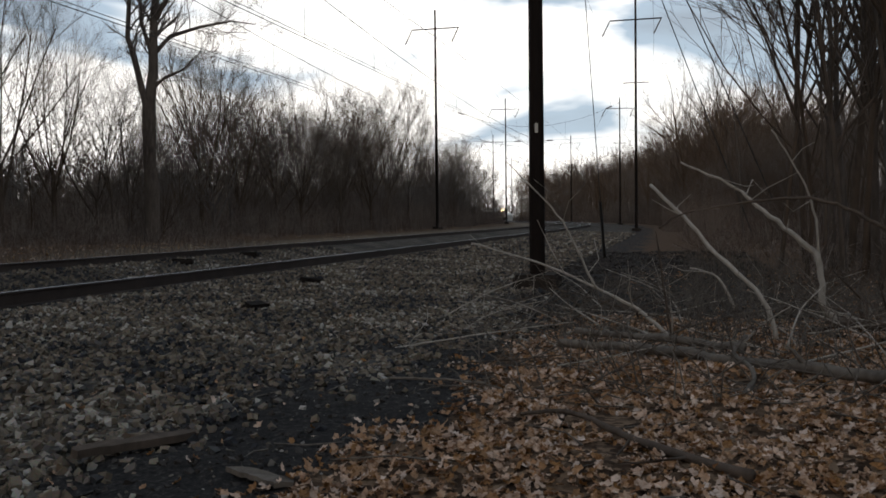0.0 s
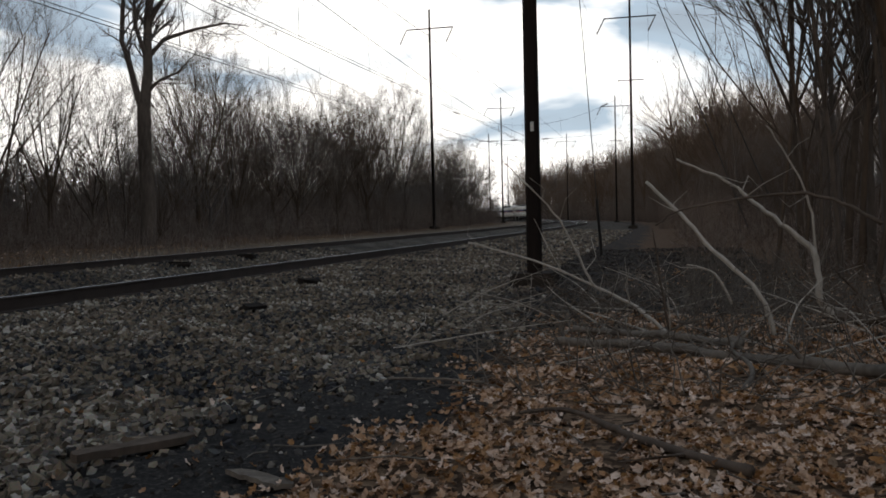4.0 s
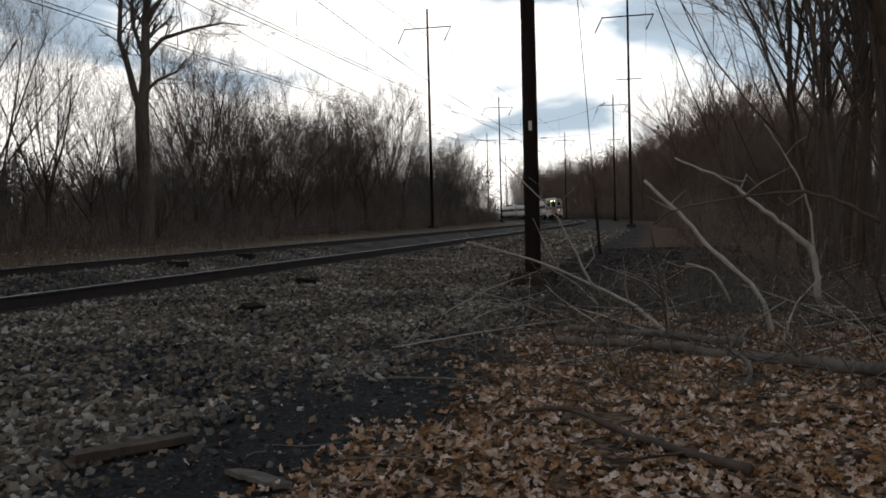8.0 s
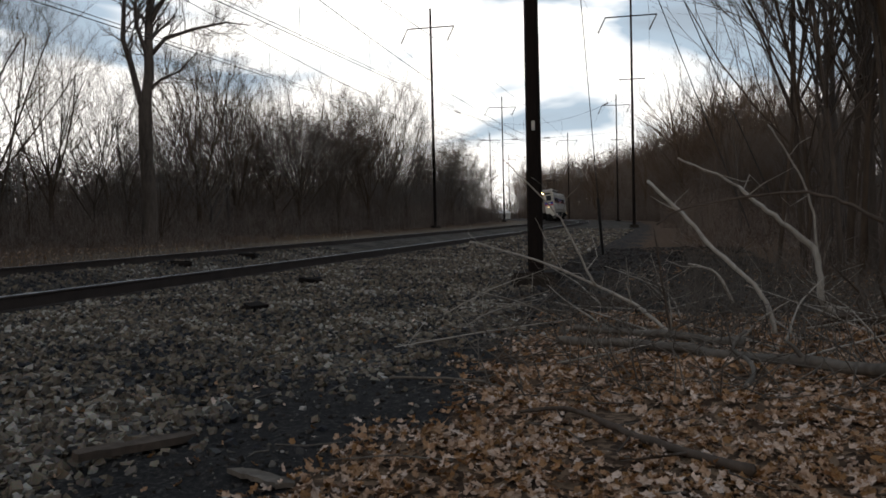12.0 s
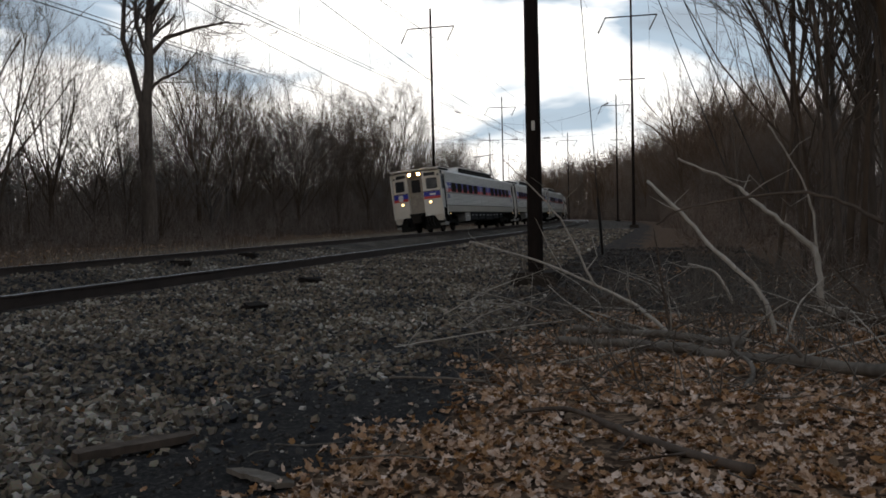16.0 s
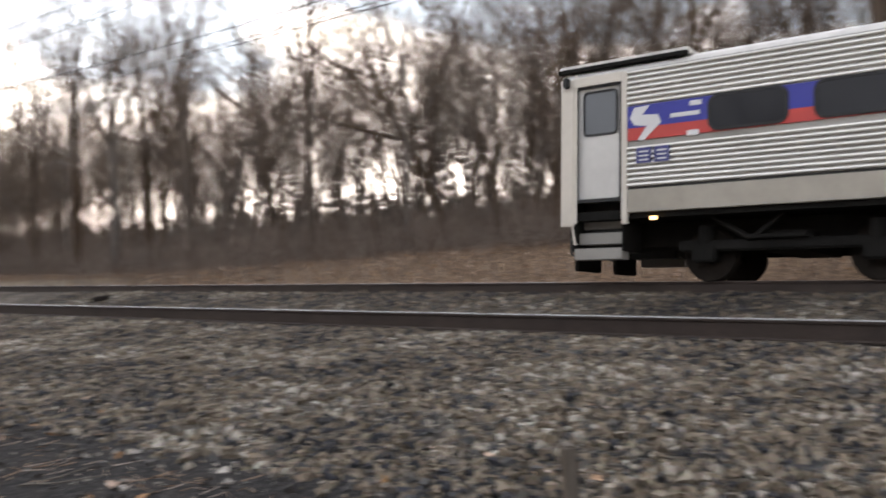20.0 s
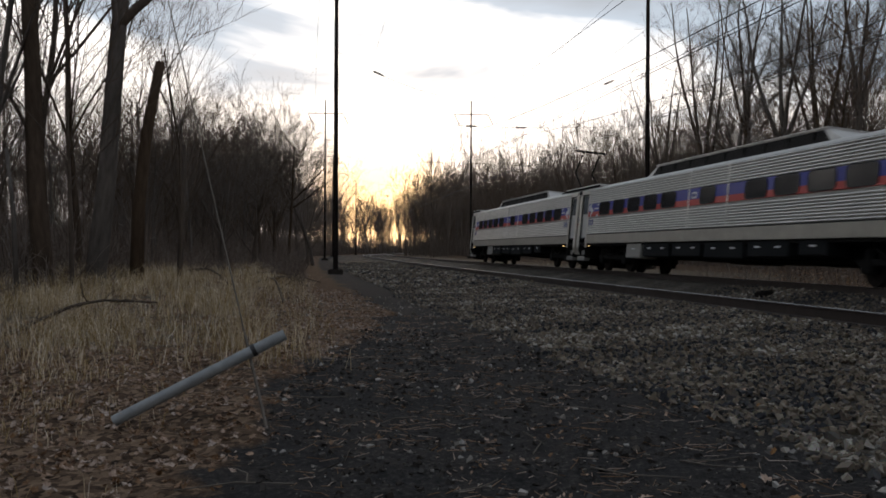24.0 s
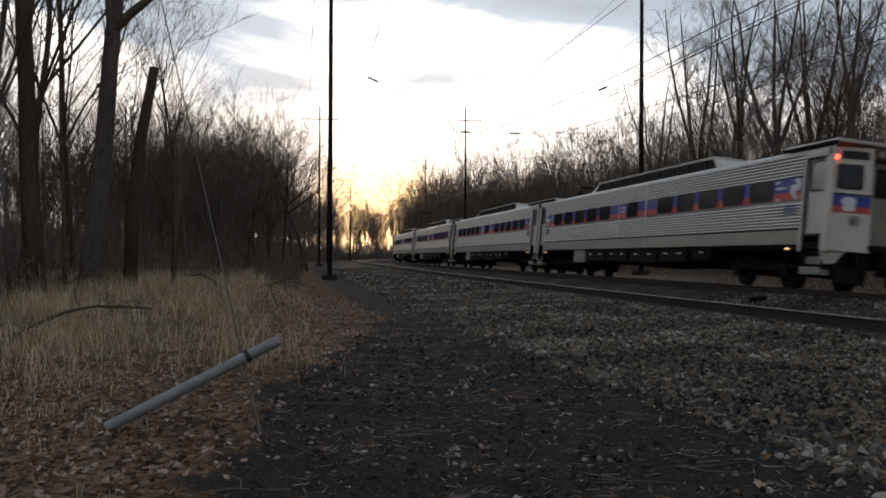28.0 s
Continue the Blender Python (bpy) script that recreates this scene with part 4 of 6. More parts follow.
def brush_patch(seed, bushes, stems, wide):
    """A ten by six metre piece of thicket: bushes of arching canes with side twigs, and gaps between them."""
    r = np.random.RandomState(seed)
    tb = Tubes()
    for b in range(bushes):
        cx, cy, hb = r.uniform(-5, 5), r.uniform(-3, 3), r.uniform(0.45, 1.25)
        for k in range(stems):
            az, tilt = r.uniform(0, 6.28), abs(r.normal(0, 0.42 if wide < 1.5 else 0.7))
            L = hb * r.uniform(0.6, 1.3)
            p = np.array((cx + r.normal(0, 0.16), cy + r.normal(0, 0.16), -0.08))
            pts = [tuple(p)]
            for i in range(3):
                tilt += r.normal(0.10, 0.16 if wide < 1.5 else 0.3)
                az += r.normal(0, 0.35)
                p = p + np.array((math.sin(tilt) * math.cos(az), math.sin(tilt) * math.sin(az), math.cos(tilt))) * L / 3
                pts.append(tuple(p))
            w = r.uniform(0.0035, 0.007) * wide
            tb.add(pts, [w, w * 0.8, w * 0.6, w * 0.3], 3)
            for j in range(4):
                f = r.uniform(0.8, 3.0)
                i = min(int(f), 2)
                a, c = np.array(pts[i]), np.array(pts[i + 1])
                q = a + (c - a) * (f - i)
                e = (c - a) / np.linalg.norm(c - a) * 0.7 + r.normal(0, 0.55, 3)
                e = e / np.linalg.norm(e) * L * r.uniform(0.15, 0.36)
                tb.add([tuple(q), tuple(q + e)], [w * 0.55, w * 0.25], 3)
    return tb.mesh("undergrowth", BRUSH)


THICKETS = [brush_patch(170 + k, 40, 22, 1.0) for k in range(4)]
COARSE = [brush_patch(180 + k, 34, 11, 2.0) for k in range(4)]


def thicket(s0, s1, v0, v1, lo, hi, seed, across=4.0, along=7.0):
    """Covers the ground between two lines with pieces of thicket, lowest along the first line."""
    r = np.random.RandomState(seed)
    sign = 1 if v1 > v0 else -1
    rows = max(1, int(abs(v1 - v0) / across))
    for i in range(rows):
        s = s0 + r.uniform(0, along)
        while s < s1:
            v = v0 + sign * (i + 0.5) * across + r.normal(0, across * 0.2)
            x, y, h = on_line(s, v)
            e = (lo + (hi - lo) * (i + r.uniform(0.2, 1.0)) / rows) * r.uniform(0.8, 1.2)
            ob = new("undergrowth", (COARSE if -80 < s < 75 else THICKETS)[r.randint(4)])
            ob.matrix_basis = pose(float(x), float(y), float(ground_z(np.array([s]), np.array([v]))[0]), 0, 0, float(h) + 90 + r.uniform(-12, 12) + 180 * r.randint(2)) @ Matrix.Diagonal((1.0, 1.0, e, 1))
            tagged(ob, BRUSHY, "undergrowth", "", "stuff")
            s += along * r.uniform(0.8, 1.2)


thicket(-75, 62, 15.5, 42, 1.3, 3.4, 1)
thicket(58, 150, 16, 36, 1.8, 4.4, 2, 4.0, 7.0)
thicket(150, 320, 17, 41, 3.0, 5.5, 3, 8.0, 9.0)
thicket(-150, -75, 16, 40, 2.0, 4.6, 4, 5.0, 8.0)
thicket(-330, -150, 17, 41, 3.0, 5.5, 5, 8.0, 9.0)
thicket(32, 75, -12.5, -36, 1.2, 3.4, 6, 3.6)
thicket(22, 32, -16, -36, 1.0, 3.0, 16, 3.6)
thicket(75, 330, -11.5, -36, 2.6, 5.5, 7, 5.0, 8.0)
thicket(-80, -20, -16.0, -36, 1.5, 4.0, 8, 3.4, 6.0)
thicket(-112, -60, -10.5, -16, 1.6, 3.0, 15, 3.0, 7.0)
thicket(-300, -80, -13, -40, 2.6, 5.5, 9, 6.0, 9.0)
undergrowth(3000, -62, -27, -9.6, -17, 0.15, 0.9, 12, "low dead weeds and twigs at the wood's edge", 0.007)
undergrowth(5000, -42, 42, 10.0, 18, 0.2, 0.9, 13, "low dead weeds on the bank beyond the tracks", 0.007)
undergrowth(1300, 9.5, 24, -10.2, -20, 0.15, 0.7, 10, "low tangle of dry grey twigs beside the fallen wood", 0.007, GREY_WOOD)

# ---- the train: four alike electric cars, with a cab at both ends ----
CAR, HALF = 25.9, 12.8
W = 1.52


def paint(name, base, rough=0.45, metal=0.0, dirt=0.75, scale=3.0):
    return material(name, base, tuple(c * dirt for c in base), scale, rough, metal, bump=0.06, contrast=0.5)


STAINLESS = material("stainless_steel", (0.78, 0.755, 0.71), (0.60, 0.575, 0.535), 3.0, 0.38, 0.62, bump=0.06, stretch=(1, 0.15, 1))
# darker steel for the grooves: the ribs' shade is put into the colour
GROOVE = material("shaded_groove", (0.42, 0.405, 0.375), (0.22, 0.21, 0.19), 3.0, 0.6, 0.5, bump=0.1, stretch=(1, 0.15, 1))
ROOFING = material("car_roof", (0.62, 0.60, 0.57), (0.42, 0.41, 0.385), 3.0, 0.5, 0.4, bump=0.1)
CREAM = paint("cab_paint", (0.66, 0.61, 0.53), 0.45)
DOORGREY = paint("door_paint", (0.60, 0.59, 0.56), 0.42, 0.2)
# gangway door: mottled grey-brown, darker than the cab front
DOORBROWN = material("mottled_door_paint", (0.36, 0.32, 0.27), (0.13, 0.11, 0.09), 5.0, 0.55, 0.0, bump=0.1, contrast=0.4)
LAMPBROWN = paint("lamp_panel_paint", (0.10, 0.07, 0.05), 0.6)
SILL = paint("grimy_sill", (0.42, 0.385, 0.325), 0.5, 0.2, 0.6)
BLUE = paint("blue_band", (0.022, 0.030, 0.30), 0.45)
RED = paint("red_band", (0.55, 0.05, 0.04), 0.45)
WHITE = paint("white_vinyl", (0.72, 0.72, 0.72), 0.5)
NAVY = paint("navy_vinyl", (0.05, 0.055, 0.2), 0.5)
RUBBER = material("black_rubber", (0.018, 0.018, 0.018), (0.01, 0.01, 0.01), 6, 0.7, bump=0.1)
UNDER = material("underframe_paint", (0.02, 0.019, 0.018), (0.009, 0.009, 0.008), 8, 0.85, 0.0, bump=0.3)
BOXGREY = paint("equipment_grey", (0.30, 0.285, 0.26), 0.6)
BOXDARK = paint("equipment_slate", (0.018, 0.019, 0.02), 0.8)
WHEEL = material("wheel_steel", (0.028, 0.023, 0.02), (0.014, 0.012, 0.01), 14, 0.8, 0.0, bump=0.2)
GRILLE = material("roof_grille", (0.03, 0.027, 0.025), (0.014, 0.013, 0.012), 30, 0.8, bump=0.6, stretch=(1, 6, 1))
HEADLIGHT = glow("lit_headlight", (1.0, 0.60, 0.24), 22.0)
LOWLIGHT = glow("lit_lower_lamp", (1.0, 0.66, 0.30), 2.0)
AMBER = glow("lit_marker", (1.0, 0.66, 0.28), 0.6)
REDLAMP = glow("lit_tail_lamp", (1.0, 0.08, 0.04), 5.0)
GLASS = bpy.data.materials.new("tinted_glass")
GLASS.use_nodes = True
g = GLASS.node_tree.nodes["Principled BSDF"]
g.inputs["Base Color"].default_value = (0.022, 0.023, 0.026, 1)
g.inputs["Roughness"].default_value = 0.07
g.inputs["IOR"].default_value = 1.5
g.inputs["Specular IOR Level"].default_value = 0.22


# door panes: the lighter grey base paints in a reflection
DOORGLASS = GLASS.copy()
DOORGLASS.name = "clear_door_glass"
DOORGLASS.node_tree.nodes["Principled BSDF"].inputs["Base Color"].default_value = (0.13, 0.14, 0.15, 1)
DOORGLASS.node_tree.nodes["Principled BSDF"].inputs["Specular IOR Level"].default_value = 0.5


def extruded(profile, y0, y1, closed=False, ys=None):
    """A (x, z) profile drawn out along the car."""
    bm = bmesh.new()
    rows = [[bm.verts.new((x, y, z)) for x, z in profile] for y in (ys or (y0, y1))]
    n = len(profile)
    for a, b in zip(rows[:-1], rows[1:]):
        for k in range(n if closed else n - 1):
            bm.faces.new((a[k], a[(k + 1) % n], b[(k + 1) % n], b[k]))
    if closed:
        bm.faces.new(rows[0][::-1])
        bm.faces.new(rows[-1])
    bmesh.ops.recalc_face_normals(bm, faces=bm.faces)
    return bm


def plate(points, plane, depth):
    """A flat shape in the (y, z) plane at x = plane, given depth towards +x."""
    bm = bmesh.new()
    a = [bm.verts.new((plane, y, z)) for y, z in points]
    b = [bm.verts.new((plane + depth, y, z)) for y, z in points]
    n = len(points)
    for k in range(n):
        bm.faces.new((a[k], a[(k + 1) % n], b[(k + 1) % n], b[k]))
    bm.faces.new(b)
    bm.faces.new(a[::-1])
    bmesh.ops.recalc_face_normals(bm, faces=bm.faces)
    return bm


def rounded(y0, y1, z0, z1, r, n=5):
    pts = []
    for cy, cz, a0 in ((y1 - r, z1 - r, 0), (y0 + r, z1 - r, 90), (y0 + r, z0 + r, 180), (y1 - r, z0 + r, 270)):
        for k in range(n + 1):
            a = radians(a0 + 90 * k / n)
            pts.append((cy + r * math.cos(a), cz + r * math.sin(a)))
    return pts


def ring(outer, inner, plane, depth):
    bm = bmesh.new()
    n = len(outer)
    rows = [[bm.verts.new((x, y, z)) for y, z in pts] for pts, x in ((outer, plane), (outer, plane + depth), (inner, plane + depth), (inner, plane))]
    for a, b in zip(rows, rows[1:] + rows[:1]):
        for k in range(n):
            bm.faces.new((a[k], a[(k + 1) % n], b[(k + 1) % n], b[k]))
    bmesh.ops.recalc_face_normals(bm, faces=bm.faces)
    return bm


def flutes(z0, z1, pitch):
    """The ribbed profile of the stainless side."""
    pts, z = [(W - 0.022, z0)], z0
    while z + pitch <= z1 + 1e-6:
        pts += [(W - 0.022, z + pitch * 0.16), (W + 0.010, z + pitch * 0.26), (W + 0.018, z + pitch * 0.50), (W + 0.010, z + pitch * 0.74), (W - 0.022, z + pitch * 0.84)]
        z += pitch
    return pts + [(W - 0.022, z1)]


def mirrored(bm):
    for v in bm.verts:
        v.co.x = -v.co.x
    bmesh.ops.reverse_faces(bm, faces=bm.faces)
    return bm


def turned(bm, m):
    bmesh.ops.transform(bm, matrix=m, verts=bm.verts)
    return bm


def ribbed(name, bm, car):
    """A ribbed panel whose groove faces take a darker steel that paints in their shade."""
    ob = part(name, bm, STAINLESS, car, "ribbed stainless steel side panel")
    ob.data.materials.append(GROOVE)
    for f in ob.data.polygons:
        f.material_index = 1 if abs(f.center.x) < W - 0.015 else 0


def side_of_car(car, sign):
    """One long side: +1 towards +x, -1 towards -x."""
    fix = (lambda b: b) if sign > 0 else mirrored
    e = HALF - 1.28
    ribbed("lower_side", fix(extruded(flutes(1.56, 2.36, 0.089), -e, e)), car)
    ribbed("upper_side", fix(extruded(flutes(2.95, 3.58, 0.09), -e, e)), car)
    part("blue_band", fix(boxed(W - 0.03, W, -e, e, 2.57, 2.95)), BLUE, car, "dark blue band round the windows")
    part("red_band", fix(boxed(W - 0.03, W + 0.001, -e, e, 2.36, 2.57)), RED, car, "red stripe below the blue band")
    part("sill", fix(boxed(W - 0.06, W + 0.012, -e, e, 1.14, 1.53, 0.01)), SILL, car, "grimy plain steel sill")
    part("sill_gap", fix(boxed(W - 0.06, W - 0.02, -e, e, 1.52, 1.57)), RUBBER, car)
    for y in (-1.35, 1.35):
        part("seam", fix(boxed(W - 0.01, W + 0.022, y - 0.03, y + 0.03, 1.56, 3.58)), STAINLESS, car)
    spans = []
    for end in (-1, 1):
        for k in range(5):
            y = HALF - 2.68 - 1.62 * k
            spans.append((end * y, end * (y - 1.26)))
    spans.append((-0.55, 0.55))
    sign_board = part("route_sign", fix(boxed(W, W + 0.008, -1.16, -0.78, 2.60, 2.82, 0.003)), WHITE, car, "white sign panel between two windows")
    part("sign_bar", fix(boxed(W + 0.008, W + 0.011, -1.10, -0.84, 2.66, 2.76)), NAVY, sign_board)
    for y0, y1 in spans:
        y0, y1 = min(y0, y1), max(y0, y1)
        win = part("window", fix(ring(rounded(y0, y1, 2.372, 2.965, 0.17), rounded(y0 + 0.04, y1 - 0.04, 2.412, 2.925, 0.14), W - 0.01, 0.028)), RUBBER, car)
        part("pane", fix(plate(rounded(y0 + 0.035, y1 - 0.035, 2.407, 2.93, 0.14), W - 0.012, 0.02)), GLASS, win)
    for end in (-1, 1):
        # the lightning-shaped white mark, lettering as bars, and small notices
        y = end * (HALF - 1.33)
        d = -end
        mark = [(0.08, 2.92), (0.36, 2.93), (0.22, 2.78), (0.50, 2.76), (0.56, 2.62), (0.24, 2.34), (0.14, 2.36), (0.30, 2.58), (0.08, 2.62), (-0.0, 2.74)]
        part("mark", fix(plate([(y + d * a, b) for a, b in mark], W, 0.006)), WHITE, car, "white zigzag mark on the blue and red band")
        part("lettering", fix(boxed(W, W + 0.006, min(y + d * 0.72, y + d * 1.22), max(y + d * 0.72, y + d * 1.22), 2.67, 2.74)), WHITE, car)
        part("small_notice", fix(boxed(W, W + 0.006, min(y + d * 1.05, y + d * 1.25), max(y + d * 1.05, y + d * 1.25), 2.83, 2.91)), WHITE, car)
        part("red_notice", fix(boxed(W, W + 0.006, min(y + d * 1.0, y + d * 1.2), max(y + d * 1.0, y + d * 1.2), 2.34, 2.43)), WHITE, car)
        for k in (0, 1):
            a = y + d * (0.12 + 0.32 * k)
            nb = part("notice", fix(boxed(W + 0.016, W + 0.022, min(a, a + d * 0.27), max(a, a + d * 0.27), 1.96, 2.22)), NAVY, car, "small navy blue notice with white bars")
            for q in range(3):
                part("line", fix(boxed(W + 0.022, W + 0.025, min(a + d * 0.05, a + d * 0.22), max(a + d * 0.05, a + d * 0.22), 2.0 + 0.07 * q, 2.025 + 0.07 * q)), WHITE, nb)
        # boarding door in its pocket, with the steps below
        y0, y1 = end * (HALF - 0.26), end * (HALF - 1.17)
        lo, hi = min(y0, y1), max(y0, y1)
        part("door_post", fix(boxed(W - 0.05, W + 0.014, min(end * HALF, y0), max(end * HALF, y0), 0.95, 3.58, 0.01)), CREAM, car)
        a, b = min(y1, end * e), max(y1, end * e)
        part("door_post", fix(boxed(W - 0.05, W + 0.014, a, b, 0.95, 3.58, 0.01)), CREAM, car)
        part("door_head", fix(boxed(W - 0.05, W + 0.010, lo, hi, 3.42, 3.58)), CREAM, car)
        part("door_seal", fix(ring(rounded(lo - 0.01, hi + 0.01, 1.36, 3.44, 0.06), rounded(lo + 0.05, hi - 0.05, 1.42, 3.38, 0.04), W - 0.06, 0.045)), RUBBER, car)
        door = part("boarding_door", fix(boxed(W - 0.13, W - 0.08, lo, hi, 1.40, 3.42)), DOORGREY, car, "grey steel boarding door with a tall window")
        part("pane", fix(plate(rounded(lo + 0.17, hi - 0.13, 2.56, 3.30, 0.07), W - 0.085, 0.012)), DOORGLASS, door)
        part("door_window_frame", fix(ring(rounded(lo + 0.14, hi - 0.10, 2.53, 3.33, 0.09), rounded(lo + 0.18, hi - 0.14, 2.57, 3.29, 0.06), W - 0.085, 0.02)), RUBBER, door)
        part("step_well", fix(boxed(W - 0.75, W - 0.45, lo, hi, 0.5, 1.4)), RUBBER, car)
        part("riser_plate", fix(boxed(W - 0.75, W - 0.02, lo - 0.03, lo, 0.5, 1.4)), UNDER, car)
        part("riser_plate", fix(boxed(W - 0.75, W - 0.02, hi, hi + 0.03, 0.5, 1.4)), UNDER, car)
        for k in range(3):
            part("step", fix(boxed(W - 0.6 + 0.15 * k, W - 0.02 - 0.18 * (2 - k), lo, hi, 1.12 - 0.28 * k - 0.2, 1.12 - 0.28 * k, 0.01)), BOXGREY, car, "worn grey boarding step")
        part("side_lamp", fix(boxed(W - 0.02, W + 0.03, end * (HALF - 1.75) - 0.06, end * (HALF - 1.75) + 0.06, 1.0, 1.06, 0.01)), AMBER, car, "small lit amber lamp under the sill")
    # boxes hung below the floor
    for y, w, h, mt in ((-6.0, 1.5, 0.56, BOXGREY), (-3.9, 2.3, 0.5, BOXDARK), (-1.4, 2.2, 0.48, BOXDARK), (1.2, 2.5, 0.52, BOXDARK), (3.8, 2.2, 0.46, BOXDARK), (6.0, 1.3, 0.4, BOXDARK)):
        if sign < 0:
            y = -y
        bx = part("equipment_box", fix(boxed(0.75, W - 0.06, y - w / 2, y + w / 2, 1.1 - h, 1.13, 0.03)), mt, car)
        for q in range(max(1, int(w / 0.9))):
            c = y - w / 2 + (q + 0.5) * w / max(1, int(w / 0.9))
            part("plate", fix(boxed(W - 0.065, W - 0.05, c - 0.14, c + 0.14, 1.1 - h * 0.42, 1.1 - h * 0.42 + 0.05)), WHITE, bx)


def cab(car, end):
    """The cab face at one end: end = -1 or 1."""
    turn = Matrix.Identity(4) if end < 0 else Matrix.Rotation(math.pi, 4, "Z")
    F = -HALF - 0.02
    put = lambda bm: turned(bm, turn)
    # the face bows: flat middle bay with the door, two side bays that slope back
    plan = [(-W, F + 0.18), (-0.46, F - 0.15), (-0.46, F + 0.17), (0.46, F + 0.17), (0.46, F - 0.15), (W, F + 0.18)]
    bm = bmesh.new()
    top = [bm.verts.new((x, y + 0.12, 3.66)) for x, y in plan]
    bot = [bm.verts.new((x, y, z)) for (x, y), z in zip(plan, (1.0, 1.0, 1.2, 1.2, 1.0, 1.0))]
    for k in range(5):
        bm.faces.new((bot[k], bot[k + 1], top[k + 1], top[k]))
    back = [bm.verts.new((x, F + 0.34, z)) for x, z in ((-W, 1.0), (W, 1.0), (W, 3.66), (-W, 3.66))]
    bm.faces.new((bot[0], top[0], back[3], back[0]))
    bm.faces.new((bot[5], back[1], back[2], top[5]))
    bmesh.ops.recalc_face_normals(bm, faces=bm.faces)
    face = part("cab_face", put(bm), CREAM, car, "cream painted cab front with sloping side bays")

    def on_bay(sx, u0, u1, z0, z1, depth, r=0.03):
        """A rounded plate on a side bay; u runs from the middle out."""
        a, b = Vector((sx * 0.46, F - 0.15, 0)), Vector((sx * W, F + 0.18, 0))
        way = (b - a)
        L = way.length
        way.normalize()
        nrm = Vector((way.y * sx, -way.x * sx, 0))
        m = bmesh.new()
        pts = rounded(u0 * L, u1 * L, z0, z1, r)
        lean = lambda z: Vector((0, 0.12 * (z - 1.0) / 2.66, 0))
        f0 = [m.verts.new(a + way * u + lean(z) + Vector((0, 0, z))) for u, z in pts]
        f1 = [m.verts.new(a + way * u + lean(z) + nrm * depth + Vector((0, 0, z))) for u, z in pts]
        n = len(pts)
        for k in range(n):
            m.faces.new((f0[k], f0[(k + 1) % n], f1[(k + 1) % n], f1[k]))
        m.faces.new(f1)
        bmesh.ops.recalc_face_normals(m, faces=m.faces)
        return put(m)

    for sx in (-1, 1):
        part("blue_stripe", on_bay(sx, 0.02, 0.99, 2.14, 2.42, 0.012, 0.01), BLUE, face)
        part("red_stripe", on_bay(sx, 0.02, 0.99, 1.98, 2.14, 0.012, 0.01), RED, face)
        part("trim_line", on_bay(sx, 0.0, 1.0, 2.43, 2.47, 0.022, 0.01), RUBBER, face)
        w = part("cab_window_frame", on_bay(sx, 0.2, 0.78, 2.58, 3.22, 0.02, 0.07), RUBBER, face)
        part("pane", on_bay(sx, 0.26, 0.72, 2.64, 3.16, 0.028, 0.05), GLASS, w)
        part("face_lettering", on_bay(sx, 0.34, 0.66, 2.2, 2.3, 0.018, 0.01), WHITE, face)
        part("sign_box", on_bay(sx, 0.1, 0.7, 3.36, 3.56, 0.03, 0.03), RUBBER, face)
        lamp = cyl(bmesh.new(), (sx * 0.86, F - 0.10, 1.80), (sx * 0.86, F + 0.1, 1.82), 0.115, 0.10, 14)
        part("headlight_bezel", put(lamp), BOXGREY, face)
        part("lower_headlight", put(cyl(bmesh.new(), (sx * 0.86, F - 0.115, 1.80), (sx * 0.86, F - 0.06, 1.80), 0.085, 0.085, 14)), LOWLIGHT if end < 0 else BOXGREY, face, "lit round lamp" if end < 0 else "unlit round lamp")
        part("top_headlight", put(cyl(bmesh.new(), (sx * 0.29, F - 0.13, 3.52), (sx * 0.29, F - 0.04, 3.52), 0.085, 0.085, 14)), HEADLIGHT if end < 0 else BOXGREY, face, "lit round headlight" if end < 0 else "unlit round lamp")
        part("marker_lamp", put(cyl(bmesh.new(), (sx * 1.36, F + 0.18, 3.38), (sx * 1.36, F + 0.34, 3.38), 0.06, 0.06, 10)), REDLAMP if end > 0 else RUBBER, face, "small red marker lamp" if end > 0 else "")
        part("mirror", put(boxed(sx * 1.5 - 0.05, sx * 1.5 + 0.09 * sx + 0.05, F + 0.1, F + 0.2, 3.42, 3.60, 0.02)), RUBBER, face)
        # wedge-shaped valance that runs back to the steps
        v = bmesh.new()
        q = [v.verts.new(c) for c in ((sx * W, F + 0.22, 1.02), (sx * 0.95, F + 0.05, 1.02), (sx * 1.15, F + 0.2, 0.68), (sx * (W - 0.02), F + 0.27, 0.62))]
        q2 = [v.verts.new((c.co.x, c.co.y + 0.04, c.co.z)) for c in q]
        v.faces.new(q)
        v.faces.new(q2[::-1])
        for k in range(4):
            v.faces.new((q[k], q2[k], q2[(k + 1) % 4], q[(k + 1) % 4]))
        bmesh.ops.recalc_face_normals(v, faces=v.faces)
        part("valance", put(v), CREAM, face)
    part("white_mark", on_bay(-1, 0.36, 0.62, 2.02, 2.38, 0.02, 0.04), WHITE, face)
    door = part("cab_door", put(boxed(-0.43, 0.43, F + 0.11, F + 0.19, 1.22, 3.34, 0.02)), DOORBROWN, face, "mottled dark grey-brown gangway door set back in the cab front")
    part("pane", put(boxed(-0.27, 0.27, F + 0.098, F + 0.12, 2.45, 3.20, 0.03)), GLASS, door)
    part("door_handle", put(boxed(0.28, 0.33, F + 0.07, F + 0.11, 2.1, 2.25, 0.01)), BOXGREY, door)
    part("lamp_panel", put(boxed(-0.455, 0.455, F - 0.08, F + 0.2, 3.38, 3.66, 0.03)), LAMPBROWN, face)
